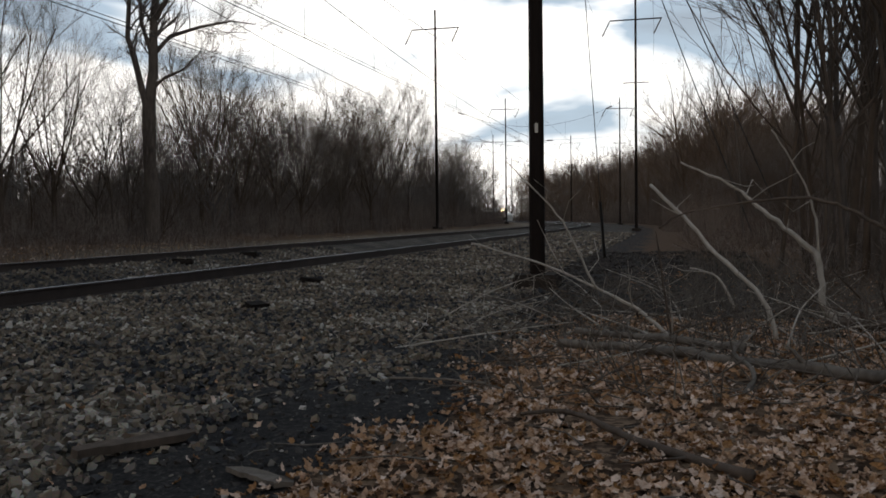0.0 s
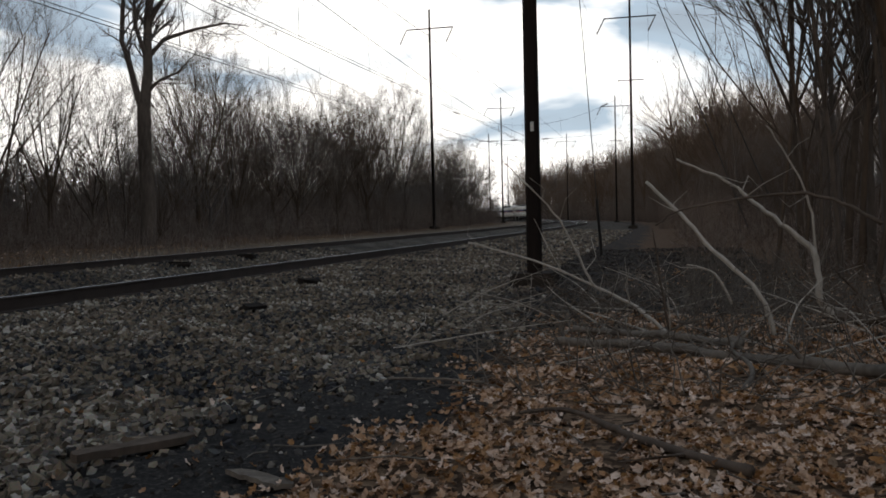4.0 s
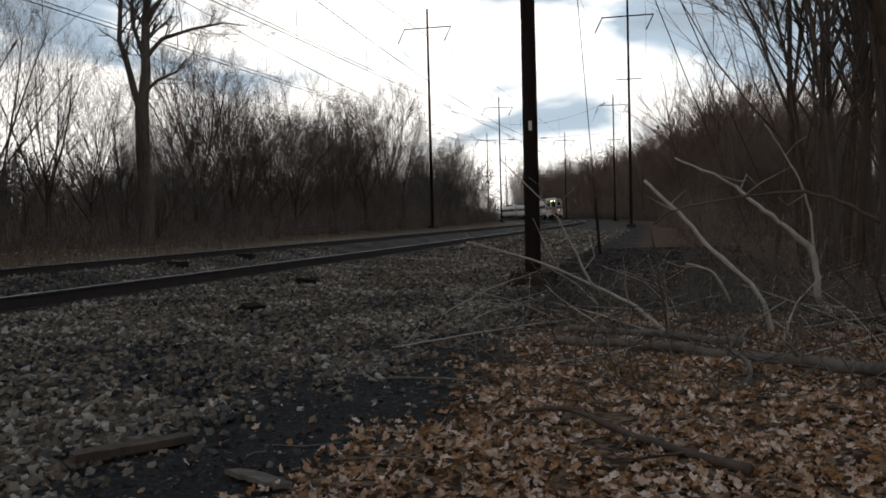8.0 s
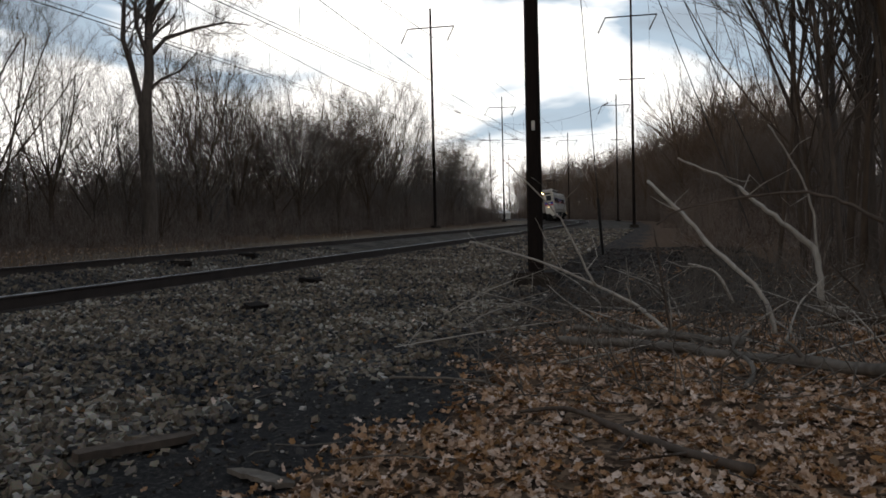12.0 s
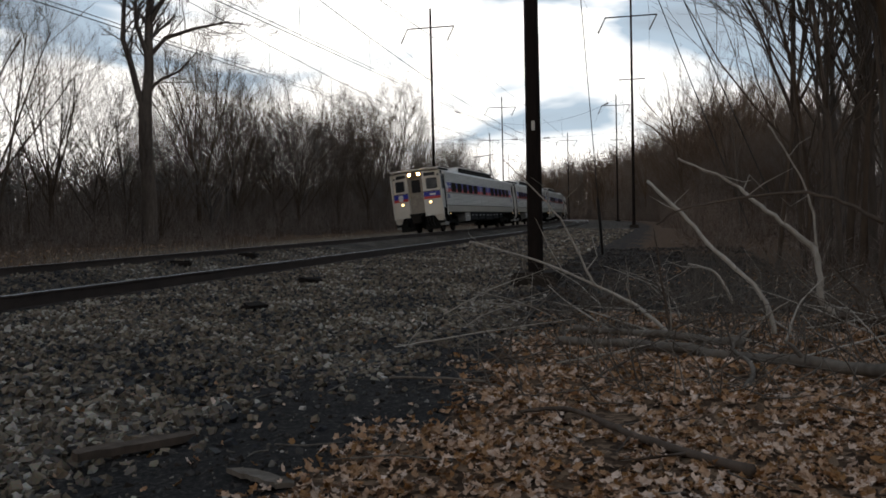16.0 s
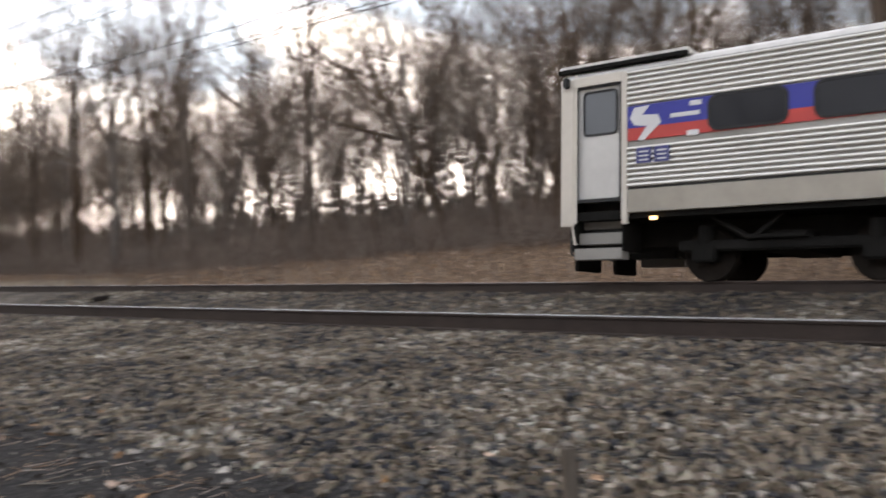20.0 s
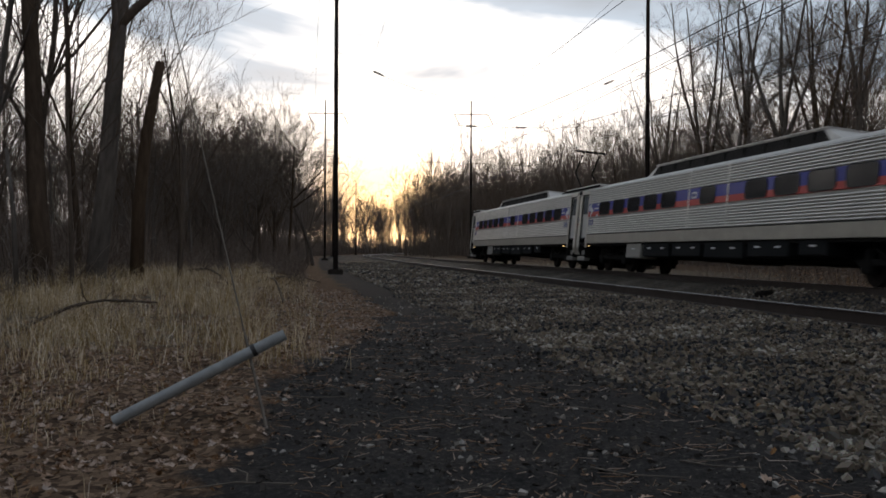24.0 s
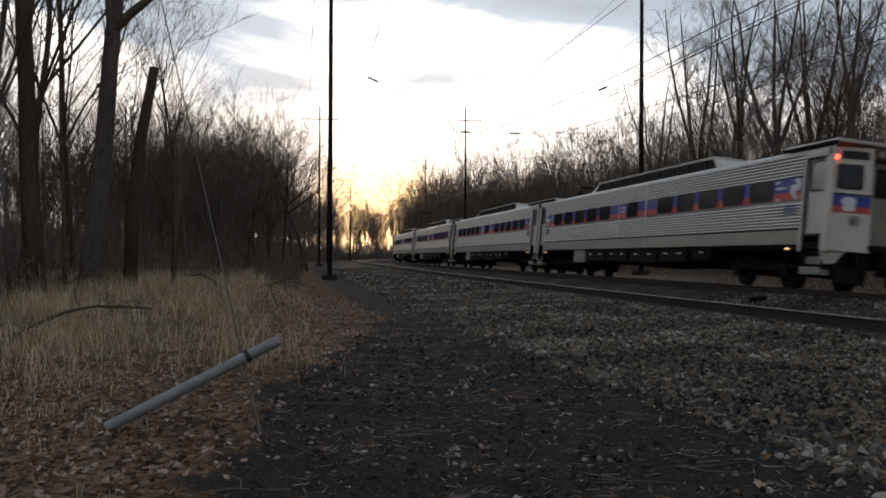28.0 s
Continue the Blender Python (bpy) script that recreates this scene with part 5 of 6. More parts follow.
    part("threshold", put(boxed(-0.5, 0.5, F - 0.22, F + 0.1, 1.06, 1.2, 0.02)), UNDER, face)
    part("coupler", put(boxed(-0.2, 0.2, F - 0.42, F + 0.6, 0.66, 0.98, 0.05)), UNDER, car, "dark automatic coupler")
    part("coupler_head", put(boxed(-0.27, 0.27, F - 0.52, F - 0.36, 0.6, 1.06, 0.04)), WHEEL, car)
    for sx in (-1, 1):
        plow = bmesh.new()
        box(plow, sx * 0.75 - 0.45, sx * 0.75 + 0.45, F + 0.12, F + 0.2, 0.18, 0.62, 0.02)
        cyl(plow, (sx * 0.5, F + 0.16, 0.5), (sx * 0.5, F + 0.7, 1.05), 0.05, n=6)
        cyl(plow, (sx * 1.0, F + 0.16, 0.5), (sx * 1.0, F + 0.7, 1.05), 0.05, n=6)
        part("pilot", put(plow), UNDER, car, "dark steel pilot plate in front of the wheels")
    for k in range(5):
        x = (-0.75, -0.55, 0.5, 0.68, 0.86)[k]
        tb = Tubes()
        tb.add([(x, F + 0.02, 1.05), (x + 0.03, F - 0.12, 0.8), (x + 0.05, F - 0.1, 0.5), (x + 0.08, F + 0.1, 0.42)], [0.022] * 4, 5)
        part("hose", turned_mesh(tb.mesh("hose", RUBBER), turn), None, car)


def turned_mesh(me, m):
    me.transform(m)
    return me


def wheelset(bogie, y):
    bm = cyl(bmesh.new(), (-0.72, 0, 0), (0.72, 0, 0), 0.08, n=8)
    for sx in (-1, 1):
        cyl(bm, (sx * 0.70, 0, 0), (sx * 0.84, 0, 0), 0.43, n=20)
        cyl(bm, (sx * 0.68, 0, 0), (sx * 0.72, 0, 0), 0.46, n=20)
        cyl(bm, (sx * 0.84, 0, 0), (sx * 0.88, 0, 0), 0.16, n=10)
        for k in range(4):
            a = k * math.pi / 2
            cyl(bm, (sx * 0.84, 0.28 * math.cos(a), 0.28 * math.sin(a)), (sx * 0.855, 0.28 * math.cos(a), 0.28 * math.sin(a)), 0.06, n=6)
    w = part("wheelset", bm, WHEEL, bogie, "dark steel wheels on their axle")
    w.location = (0, y, 0.43)
    return w


WHEELSETS = []


def bogie(car, y):
    bm = bmesh.new()
    for sx in (-1, 1):
        box(bm, sx * 1.02 - 0.09, sx * 1.02 + 0.09, y - 1.75, y + 1.75, 0.48, 0.66, 0.03)
        for q in (-1.3, 1.3):
            box(bm, sx * 1.02 - 0.13, sx * 1.02 + 0.13, y + q - 0.2, y + q + 0.2, 0.3, 0.62, 0.03)
            cyl(bm, (sx * 1.02, y + q, 0.6), (sx * 1.02, y + q, 0.9), 0.13, n=10)
        cyl(bm, (sx * 1.12, y - 1.15, 1.05), (sx * 1.12, y - 0.55, 0.66), 0.05, n=6)
        cyl(bm, (sx * 1.12, y + 0.0, 1.05), (sx * 1.12, y - 0.5, 0.66), 0.05, n=6)
        box(bm, sx * 1.16 - 0.05, sx * 1.16 + 0.05, y - 0.6, y + 0.35, 0.66, 0.72, 0.01)
    box(bm, -1.0, 1.0, y - 0.35, y + 0.35, 0.45, 0.8, 0.03)
    b = part("bogie", bm, UNDER, car, "dark bogie frame with springs and axle boxes")
    for q in (-1.3, 1.3):
        wheelset(b, y + q)


def roof(car):
    pts = [(W + 0.01, 3.57), (W - 0.02, 3.64), (W - 0.2, 3.73), (W - 0.6, 3.80), (0.5, 3.84), (-0.5, 3.84), (-W + 0.6, 3.80), (-W + 0.2, 3.73), (-W + 0.02, 3.64), (-W - 0.01, 3.57)]
    part("roof", extruded(pts, -HALF + 0.02, HALF - 0.02), ROOFING, car, "pale grey curved car roof", smooth=True)
    # box added under the floor to block the far side's lamps from view
    part("centre_sill", boxed(-0.5, 0.5, -HALF + 0.5, HALF - 0.5, 0.62, 1.06, 0.02), UNDER, car)
    part("floor", boxed(-W + 0.08, W - 0.08, -HALF + 0.3, HALF - 0.3, 1.05, 1.2), UNDER, car)
    # closed dark box added to stand for the unlit inside of the car
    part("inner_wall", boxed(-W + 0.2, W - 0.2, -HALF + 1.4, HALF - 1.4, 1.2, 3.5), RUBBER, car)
    for end in (-1, 1):
        y0, y1 = end * (HALF + 0.06), end * (HALF - 2.35)
        bm = boxed(-W + 0.02, W - 0.02, min(y0, y1), max(y0, y1), 3.74, 3.83, 0.02)
        part("roof_cowl", bm, ROOFING, car, "raised roof cowl over the cab")
        part("cowl_edge", boxed(W - 0.06, W + 0.02, min(y0, y1), max(y0, y1), 3.69, 3.77, 0.01), UNDER, car)
        part("cowl_edge", boxed(-W - 0.02, -W + 0.06, min(y0, y1), max(y0, y1), 3.69, 3.77, 0.01), UNDER, car)
    # the long grille housing on the roof, with sloping ends
    bm = bmesh.new()
    lo = [bm.verts.new(c) for c in ((-1.05, -6.4, 3.75), (1.05, -6.4, 3.75), (1.05, 6.4, 3.75), (-1.05, 6.4, 3.75))]
    hi = [bm.verts.new(c) for c in ((-0.98, -5.45, 4.2), (0.98, -5.45, 4.2), (0.98, 5.45, 4.2), (-0.98, 5.45, 4.2))]
    for k in range(4):
        bm.faces.new((lo[k], lo[(k + 1) % 4], hi[(k + 1) % 4], hi[k]))
    bm.faces.new(hi)
    bmesh.ops.recalc_face_normals(bm, faces=bm.faces)
    hump = part("roof_housing", bm, ROOFING, car, "long raised equipment housing on the roof")
    for sx in (-1, 1):
        g = bmesh.new()
        q = [g.verts.new((sx * x, y, z)) for x, y, z in ((1.05, -5.75, 3.80), (1.05, 5.75, 3.80), (0.995, 5.35, 4.15), (0.995, -5.35, 4.15))]
        q2 = [g.verts.new((v.co.x + sx * 0.02, v.co.y, v.co.z)) for v in q]
        for k in range(4):
            g.faces.new((q[k], q[(k + 1) % 4], q2[(k + 1) % 4], q2[k]))
        g.faces.new(q2)
        bmesh.ops.recalc_face_normals(g, faces=g.faces)
        part("grille", g, GRILLE, hump, "dark slatted grille along the housing")
        for k in range(9):
            y = -5.0 + k * 1.25
            part("grille_bar", boxed(sx * 1.045 - 0.025, sx * 1.045 + 0.025, y - 0.02, y + 0.02, 3.82, 4.14), UNDER, hump)
    part("housing_cap", boxed(-1.04, 1.04, -5.5, 5.5, 4.19, 4.235, 0.01), ROOFING, hump)
    for y in (-9.4, 8.3, 8.9, 10.0):
        part("roof_vent", boxed(-0.28, 0.28, y - 0.2, y + 0.2, 3.82, 3.96, 0.03), UNDER, car)


def pantograph(car, y, up):
    """A pantograph on its insulated base frame, folded down or raised to the wire."""
    bm = bmesh.new()
    knee, head = ((y - 0.75, 5.05), (y + 0.30, 6.02)) if up else ((y - 0.95, 4.16), (y + 0.73, 4.27))
    for sx in (-0.5, 0.5):
        cyl(bm, (sx, y + 0.8, 4.02), (sx * 0.9, *knee), 0.035, n=6)
        cyl(bm, (sx * 0.9, *knee), (sx * 0.9, *head), 0.028, n=6)
        box(bm, sx - 0.05, sx + 0.05, y - 1.1, y + 1.1, 3.90, 4.0, 0.01)
        for q in (-0.9, 0.9):
            cyl(bm, (sx, y + q, 3.78), (sx, y + q, 3.93), 0.09, n=8)
    for q in (-0.15, 0.15):
        box(bm, -0.8, 0.8, head[0] + q - 0.03, head[0] + q + 0.03, head[1], head[1] + 0.05, 0.01)
    box(bm, -0.5, 0.5, y - 0.5, y - 0.1, 3.86, 4.12, 0.03)
    box(bm, 0.6, 0.9, y - 1.4, y + 0.6, 3.76, 3.95, 0.03)
    part("pantograph", bm, UNDER, car, "dark raised pantograph on the roof" if up else "dark folded pantograph on the roof")


def rail_car():
    car = thing("rail_car", Matrix.Identity(4), "stainless steel commuter rail car with a blue and red band", "rail car", "cars of the train")
    side_of_car(car, 1)
    side_of_car(car, -1)
    cab(car, -1)
    cab(car, 1)
    roof(car)
    for y in (-9.05, 9.05):
        bogie(car, y)
    part("gangway", boxed(-0.55, 0.55, HALF + 0.04, HALF + 0.16, 1.15, 3.45, 0.03), RUBBER, car)
    return car


FRONT = rail_car()
CARS = [FRONT] + [copy_thing(FRONT, Matrix.Identity(4)) for _ in range(3)]
for c in CARS:
    for ob in list(c.children_recursive):
        if c is not CARS[0] and ob.name.startswith(("lower_headlight", "top_headlight")):
            ob.data = ob.data.copy()
            ob.data.materials[0] = BOXGREY
            ob["label"] = "unlit round lamp"
        if c is not CARS[3] and ob.name.startswith("marker_lamp"):
            ob.data = ob.data.copy()
            ob.data.materials[0] = RUBBER
        if c is CARS[3] and ob.name.startswith("gangway"):
            bpy.data.objects.remove(ob)
pantograph(CARS[0], 9.2, True)
pantograph(CARS[3], -9.2, False)


def front_at(t):
    """How far along the line the train's front is: an even 14.4 m/s."""
    return 14.4 * (19.447 - t)


def car_pose(s_mid):
    """A car that rides on the far track with its middle at s_mid."""
    x0, y0, _ = on_line(s_mid - 9.1, 4.75)
    x1, y1, _ = on_line(s_mid + 9.1, 4.75)
    yaw = math.degrees(math.atan2(-(x1 - x0), y1 - y0))
    return pose((x0 + x1) / 2, (y0 + y1) / 2, FAR_TOP - 0.072, 0, 0, yaw) @ pose(0, 0, 0, 0, -CANT, 0)


ROWS = 28 * FPS + 1


def motions():
    # wheels roll without slipping: 0.43 m radius
    for c in CARS:
        for w in c.children_recursive:
            if w.name.startswith("wheelset"):
                y = w.location.y
                walk(w, [(k / FPS, pose(0, y, 0.43, math.degrees(14.4 * k / FPS / 0.43) % 360, 0, 0)) for k in range(ROWS)])
    for i, c in enumerate(CARS):
        walk(c, [(k * 0.5, car_pose(front_at(k * 0.5) + CAR / 2 + i * CAR)) for k in range(57)])



# ---- ballast stones, leaves, straw ----


def scatter_mesh(name, base_v, base_f, centres, sizes, rngs, mat, jitter, flat=0.0, tilt=3.14):
    """Many small pieces in one mesh, each turned and misshapen by chance."""
    k, nb = len(centres), len(base_v)
    base = np.array(base_v)[None] + rngs.normal(0, jitter, (k, nb, 3))
    base[:, :, 2] *= (1 - flat)
    base *= sizes[:, None, None]
    a, b, c = rngs.uniform(-tilt, tilt, k), rngs.uniform(-tilt, tilt, k), rngs.uniform(0, 6.28, k)
    ca, sa, cb, sb, cc, sc = np.cos(a), np.sin(a), np.cos(b), np.sin(b), np.cos(c), np.sin(c)
    o = np.zeros(k)
    one = np.ones(k)
    rx = np.stack([np.stack([one, o, o], 1), np.stack([o, ca, -sa], 1), np.stack([o, sa, ca], 1)], 1)
    ry = np.stack([np.stack([cb, o, sb], 1), np.stack([o, one, o], 1), np.stack([-sb, o, cb], 1)], 1)
    rz = np.stack([np.stack([cc, -sc, o], 1), np.stack([sc, cc, o], 1), np.stack([o, o, one], 1)], 1)
    rot = rz @ ry @ rx
    v = np.einsum("kij,knj->kni", rot, base) + np.asarray(centres)[:, None, :]
    f = (np.array(base_f)[None] + (np.arange(k) * nb)[:, None, None]).reshape(-1, len(base_f[0]))
    return mesh_from(name, v.reshape(-1, 3).tolist(), f.tolist(), mat)


CUBE_V = [(-0.5, -0.5, -0.5), (0.5, -0.5, -0.5), (0.5, 0.5, -0.5), (-0.5, 0.5, -0.5), (-0.5, -0.5, 0.5), (0.5, -0.5, 0.5), (0.5, 0.5, 0.5), (-0.5, 0.5, 0.5)]
CUBE_F = [(0, 3, 2, 1), (4, 5, 6, 7), (0, 1, 5, 4), (1, 2, 6, 5), (2, 3, 7, 6), (3, 0, 4, 7)]
rs = np.random.RandomState(5)


def bed_z(s, v):
    x, y, _ = on_line(s, v)
    return x, y, ground_z(np.full(np.shape(s), 300.0), v) + 0.025 * lumps(x, y, 0.7, 5)


def stones(count, s0, s1, v0, v1, lo, hi):
    s, v = rs.uniform(s0, s1, count), rs.uniform(v0, v1, count)
    if v0 < -5:
        v = np.maximum(v, -6.65 + 0.38 * np.clip(-s / 4, 0, 1) + 0.12 * lumps(s, v, 0.8, 23))
    x, y, z = bed_z(s, v)
    size = rs.uniform(lo, hi, count)
    return scatter_mesh("ballast_stones", CUBE_V, CUBE_F, np.stack([x, y, z + size * rs.uniform(0.0, 0.30, count)], 1), size * 1.1, rs, STONES, 0.19, 0.3)


for n, s0, s1, v0, v1, lo, hi in ((34000, -13, 15, -6.7, -0.2, 0.025, 0.062), (13000, 15, 34, -6.6, -0.2, 0.035, 0.07), (17000, -34, -13, -6.6, -0.2, 0.032, 0.066), (14000, -25, 32, 0.2, 3.85, 0.03, 0.062), (4500, -25, 30, 5.7, 7.2, 0.03, 0.065), (7000, 34, 80, -6.6, -0.2, 0.06, 0.12), (9000, -95, -34, -6.6, -0.2, 0.06, 0.13)):
    tagged(new("ballast_stones", stones(n, s0, s1, v0, v1, lo, hi)), "loose grey and brown crushed ballast stones", "ballast", "", "stuff")

# stones that have rolled down over the cinders and the path's edge, thinning outwards
n = 13000
s_of = np.where(np.arange(n) < 4500, rs.uniform(7.5, 15, n), rs.uniform(-30, 20, n))
s, v = s_of, -6.5 + 0.35 * soft(-s_of, 0, 4) - np.abs(rs.normal(0, 1, n)) * np.where(s_of < 0, 0.2, 0.42)
v = v - 1.2 * soft(s, 7.5, 10) * soft(s, 15, 13) * rs.uniform(0, 1, n)
x, y, _ = on_line(s, v)
ok = rs.uniform(0, 1, n) < 0.55 + 0.9 * lumps(x, y, 1.6, 21)
x, y, s, v = x[ok], y[ok], s[ok], v[ok]
z = ground_z(s, v) + 0.05 * lumps(x, y, 3.0, 3) * np.clip((abs(v - 3) - 8) / 3, 0, 1)
size = 0.02 + 0.05 * rs.uniform(0, 1, len(x)) ** 2
tagged(new("ballast_stones", scatter_mesh("ballast_stones", CUBE_V, CUBE_F, np.stack([x, y, z + size * 0.1], 1), size, rs, STONES, 0.13)), "stray crushed stones spilling over black cinders", "ballast", "", "stuff")

# the nearest larger stones, one by one
stone_kinds = []
for k in range(6):
    q = np.random.RandomState(60 + k)
    vs = np.array(CUBE_V) + q.normal(0, 0.12, (8, 3))
    vs[:, 2] *= 0.7
    stone_kinds.append(mesh_from("stone", vs.tolist(), CUBE_F, STONE))
for k in range(300):
    s, v = rs.uniform(-9, 9), rs.uniform(-6.1, -4.0)
    x, y, z = bed_z(np.array([s]), np.array([v]))
    ob = new("stone", stone_kinds[k % 6])
    e = rs.uniform(0.038, 0.064)
    ob.matrix_basis = pose(float(x[0]), float(y[0]), float(z[0]) + e * 0.16, rs.uniform(-25, 25), rs.uniform(-25, 25), rs.uniform(0, 360)) @ Matrix.Diagonal((e, e, e, 1))
    ob.parent = bed

PALEBITS = material("pale_bits", (0.38, 0.35, 0.31), (0.08, 0.072, 0.063), 9, 0.8, bump=0.1, islands=0.6)
# pale and dark bits lying on the cinders
n = 5200
s, v = -28 + 41 * rs.uniform(0, 1, n) ** 1.25, rs.uniform(-10.4, -6.3, n)
x, y, _ = on_line(s, v)
keep = (np.hypot(x, y) > 1.2) & ((s < 3) | (v > -8.6))
x, y, z = x[keep], y[keep], ground_z(s, v)[keep] + 0.05 * lumps(x[keep], y[keep], 3.0, 3) * np.clip((abs(v[keep] - 3) - 8) / 3, 0, 1) + clods(x[keep], y[keep], v[keep])
size = 0.006 + 0.04 * rs.uniform(0, 1, len(x)) ** 4.5
tagged(new("cinder_bits", scatter_mesh("cinder_bits", CUBE_V, CUBE_F, np.stack([x, y, z], 1), size, rs, PALEBITS, 0.15)), "small pale stones and clinker on the black cinders", "gravel", "", "stuff")

# the cinders themselves: crumbs and small clods
CRUMB = material("cinder_crumb", (0.082, 0.072, 0.065), (0.024, 0.022, 0.021), 16, 0.95, bump=0.5, islands=0.6)
n = 26000
s, v = rs.uniform(-16, 10, n), rs.uniform(-11.2, -6.4, n)
x, y, _ = on_line(s, v)
keep = (np.hypot(x, y) > 1.3) & (v > -9.9 - 0.6 * soft(s, -20, -8) + soft(s, -1.0, 4.0) * 2.0 + 2.0 * soft(-s, 9, 20) + 0.1) & (rs.uniform(0, 1, n) < 0.6 + 0.8 * lumps(x, y, 1.1, 44))
x, y, s, v = x[keep], y[keep], s[keep], v[keep]
z = ground_z(s, v) + 0.05 * lumps(x, y, 3.0, 3) * np.clip((abs(v - 3) - 8) / 3, 0, 1) + clods(x, y, v)
size = 0.008 + 0.035 * rs.uniform(0, 1, len(x)) ** 3
tagged(new("cinder_crumbs", scatter_mesh("cinder_crumbs", CUBE_V, CUBE_F, np.stack([x, y, z], 1), size, rs, CRUMB, 0.18)), "rough black cinder crumbs on the trodden path", "gravel", "", "stuff")

n = 12000
s, v = rs.uniform(10, 38, n), rs.uniform(-12.5, -6.5, n)
x, y, _ = on_line(s, v)
z = ground_z(s, v) + 0.05 * lumps(x, y, 3.0, 3) * np.clip((abs(v - 3) - 8) / 3, 0, 1) + clods(x, y, v)
size = 0.015 + 0.05 * rs.uniform(0, 1, n) ** 2.5
tagged(new("cinder_crumbs", scatter_mesh("cinder_crumbs", CUBE_V, CUBE_F, np.stack([x, y, z], 1), size, rs, CRUMB, 0.18)), "rough black cinders and grit round the pole foot", "gravel", "", "stuff")

LEAF_V = [(0, 0, 0.0), (0.5, 0, 0.14), (0.34, 0.17, 0.02), (0.20, 0.32, 0.16), (0.03, 0.23, 0.03), (-0.17, 0.27, 0.15), (-0.32, 0.13, 0.02), (-0.52, 0.0, 0.12), (-0.31, -0.14, 0.02), (-0.15, -0.28, 0.15), (0.05, -0.22, 0.03), (0.22, -0.31, 0.14), (0.36, -0.16, 0.02)]
LEAF_F = [(0, k, k + 1) for k in range(1, 12)] + [(0, 12, 1)]


def leaf_material():
    m = material("dead_leaf", (0.52, 0.315, 0.18), (0.25, 0.14, 0.075), 30, 0.75, bump=0.2, islands=0.5)
    return m


LEAF = leaf_material()


def ground_points(x, y):
    s, v = line_of(x, y)
    return ground_z(s, v) + 0.05 * lumps(x, y, 3.0, 3) * np.clip((abs(v - 3) - 8) / 3, 0, 1) + clods(x, y, v)


def leaves(count, s0, s1, v0, v1, lo, hi, keep, label="brown fallen oak leaves covering the ground", mat=None):
    s, v = rs.uniform(s0, s1, count), rs.uniform(v0, v1, count)
    x, y, _ = on_line(s, v)
    ok = keep(s, v, x, y)
    x, y = x[ok], y[ok]
    size = rs.uniform(lo, hi, len(x))
    z = ground_points(x, y) + 0.012 + 0.03 * rs.uniform(0, 1, len(x)) ** 2
    return tagged(new("fallen_leaves", scatter_mesh("fallen_leaves", LEAF_V, LEAF_F, np.stack([x, y, z], 1), size, rs, mat or LEAF, 0.045, 0.0, 0.75)), label, "leaves", "", "stuff")


def edge_of(s, x, y):
    return -9.9 - 0.6 * soft(s, -20, -8) + 2.0 * soft(-s, 9, 20) + soft(s, -1.0, 4.0) * 2.0 + 0.65 * lumps(x, y, 2.5, 9) + 0.45 * lumps(x, y, 0.9, 10)


leaves(42000, -1.5, 13, -14.5, -7.4, 0.04, 0.10, lambda s, v, x, y: (v < edge_of(s, x, y) + 0.3 * rs.normal(0, 1, len(s))) & (np.hypot(x, y) > 1.5) & (lumps(x, y, 1.3, 12) > -0.45))
leaves(900, 13, 24, -16, -9, 0.06, 0.13, lambda s, v, x, y: rs.uniform(0, 1, len(s)) < 0.7)
LITTER = material("leaf_litter", (0.44, 0.30, 0.21), (0.18, 0.115, 0.08), 30, 0.8, bump=0.2, islands=0.5)
leaves(30000, -32, -3, -15, -7.6, 0.03, 0.085, lambda s, v, x, y: (v < edge_of(s, x, y) + 0.25 * rs.normal(0, 1, len(s))) & (lumps(x, y, 1.1, 13) > -0.3), "dull brown leaf litter beside the cinder path", LITTER)
leaves(500, -12, 12, -8.4, -5.4, 0.04, 0.09, lambda s, v, x, y: rs.uniform(0, 1, len(s)) < 0.5, "scattered brown leaves on stones and cinders")
leaves(1500, -20, -1.5, -10.2, -7.4, 0.02, 0.06, lambda s, v, x, y: (lumps(x, y, 1.4, 15) > 0.12) & (np.hypot(x, y) > 1.4), "torn brown leaf litter on the cinders", LITTER)
leaves(3200, -32, 22, -6.4, -0.4, 0.025, 0.06, lambda s, v, x, y: lumps(x, y, 1.7, 17) > 0.05, "torn brown leaves caught among the ballast stones", LITTER)
leaves(2600, -40, 40, 8.5, 15, 0.08, 0.16, lambda s, v, x, y: s > -99, "brown leaves on the bank beyond the tracks")

STRAW = material("dry_straw", (0.68, 0.52, 0.30), (0.34, 0.25, 0.14), 4, 0.8, bump=0.0, islands=0.55)


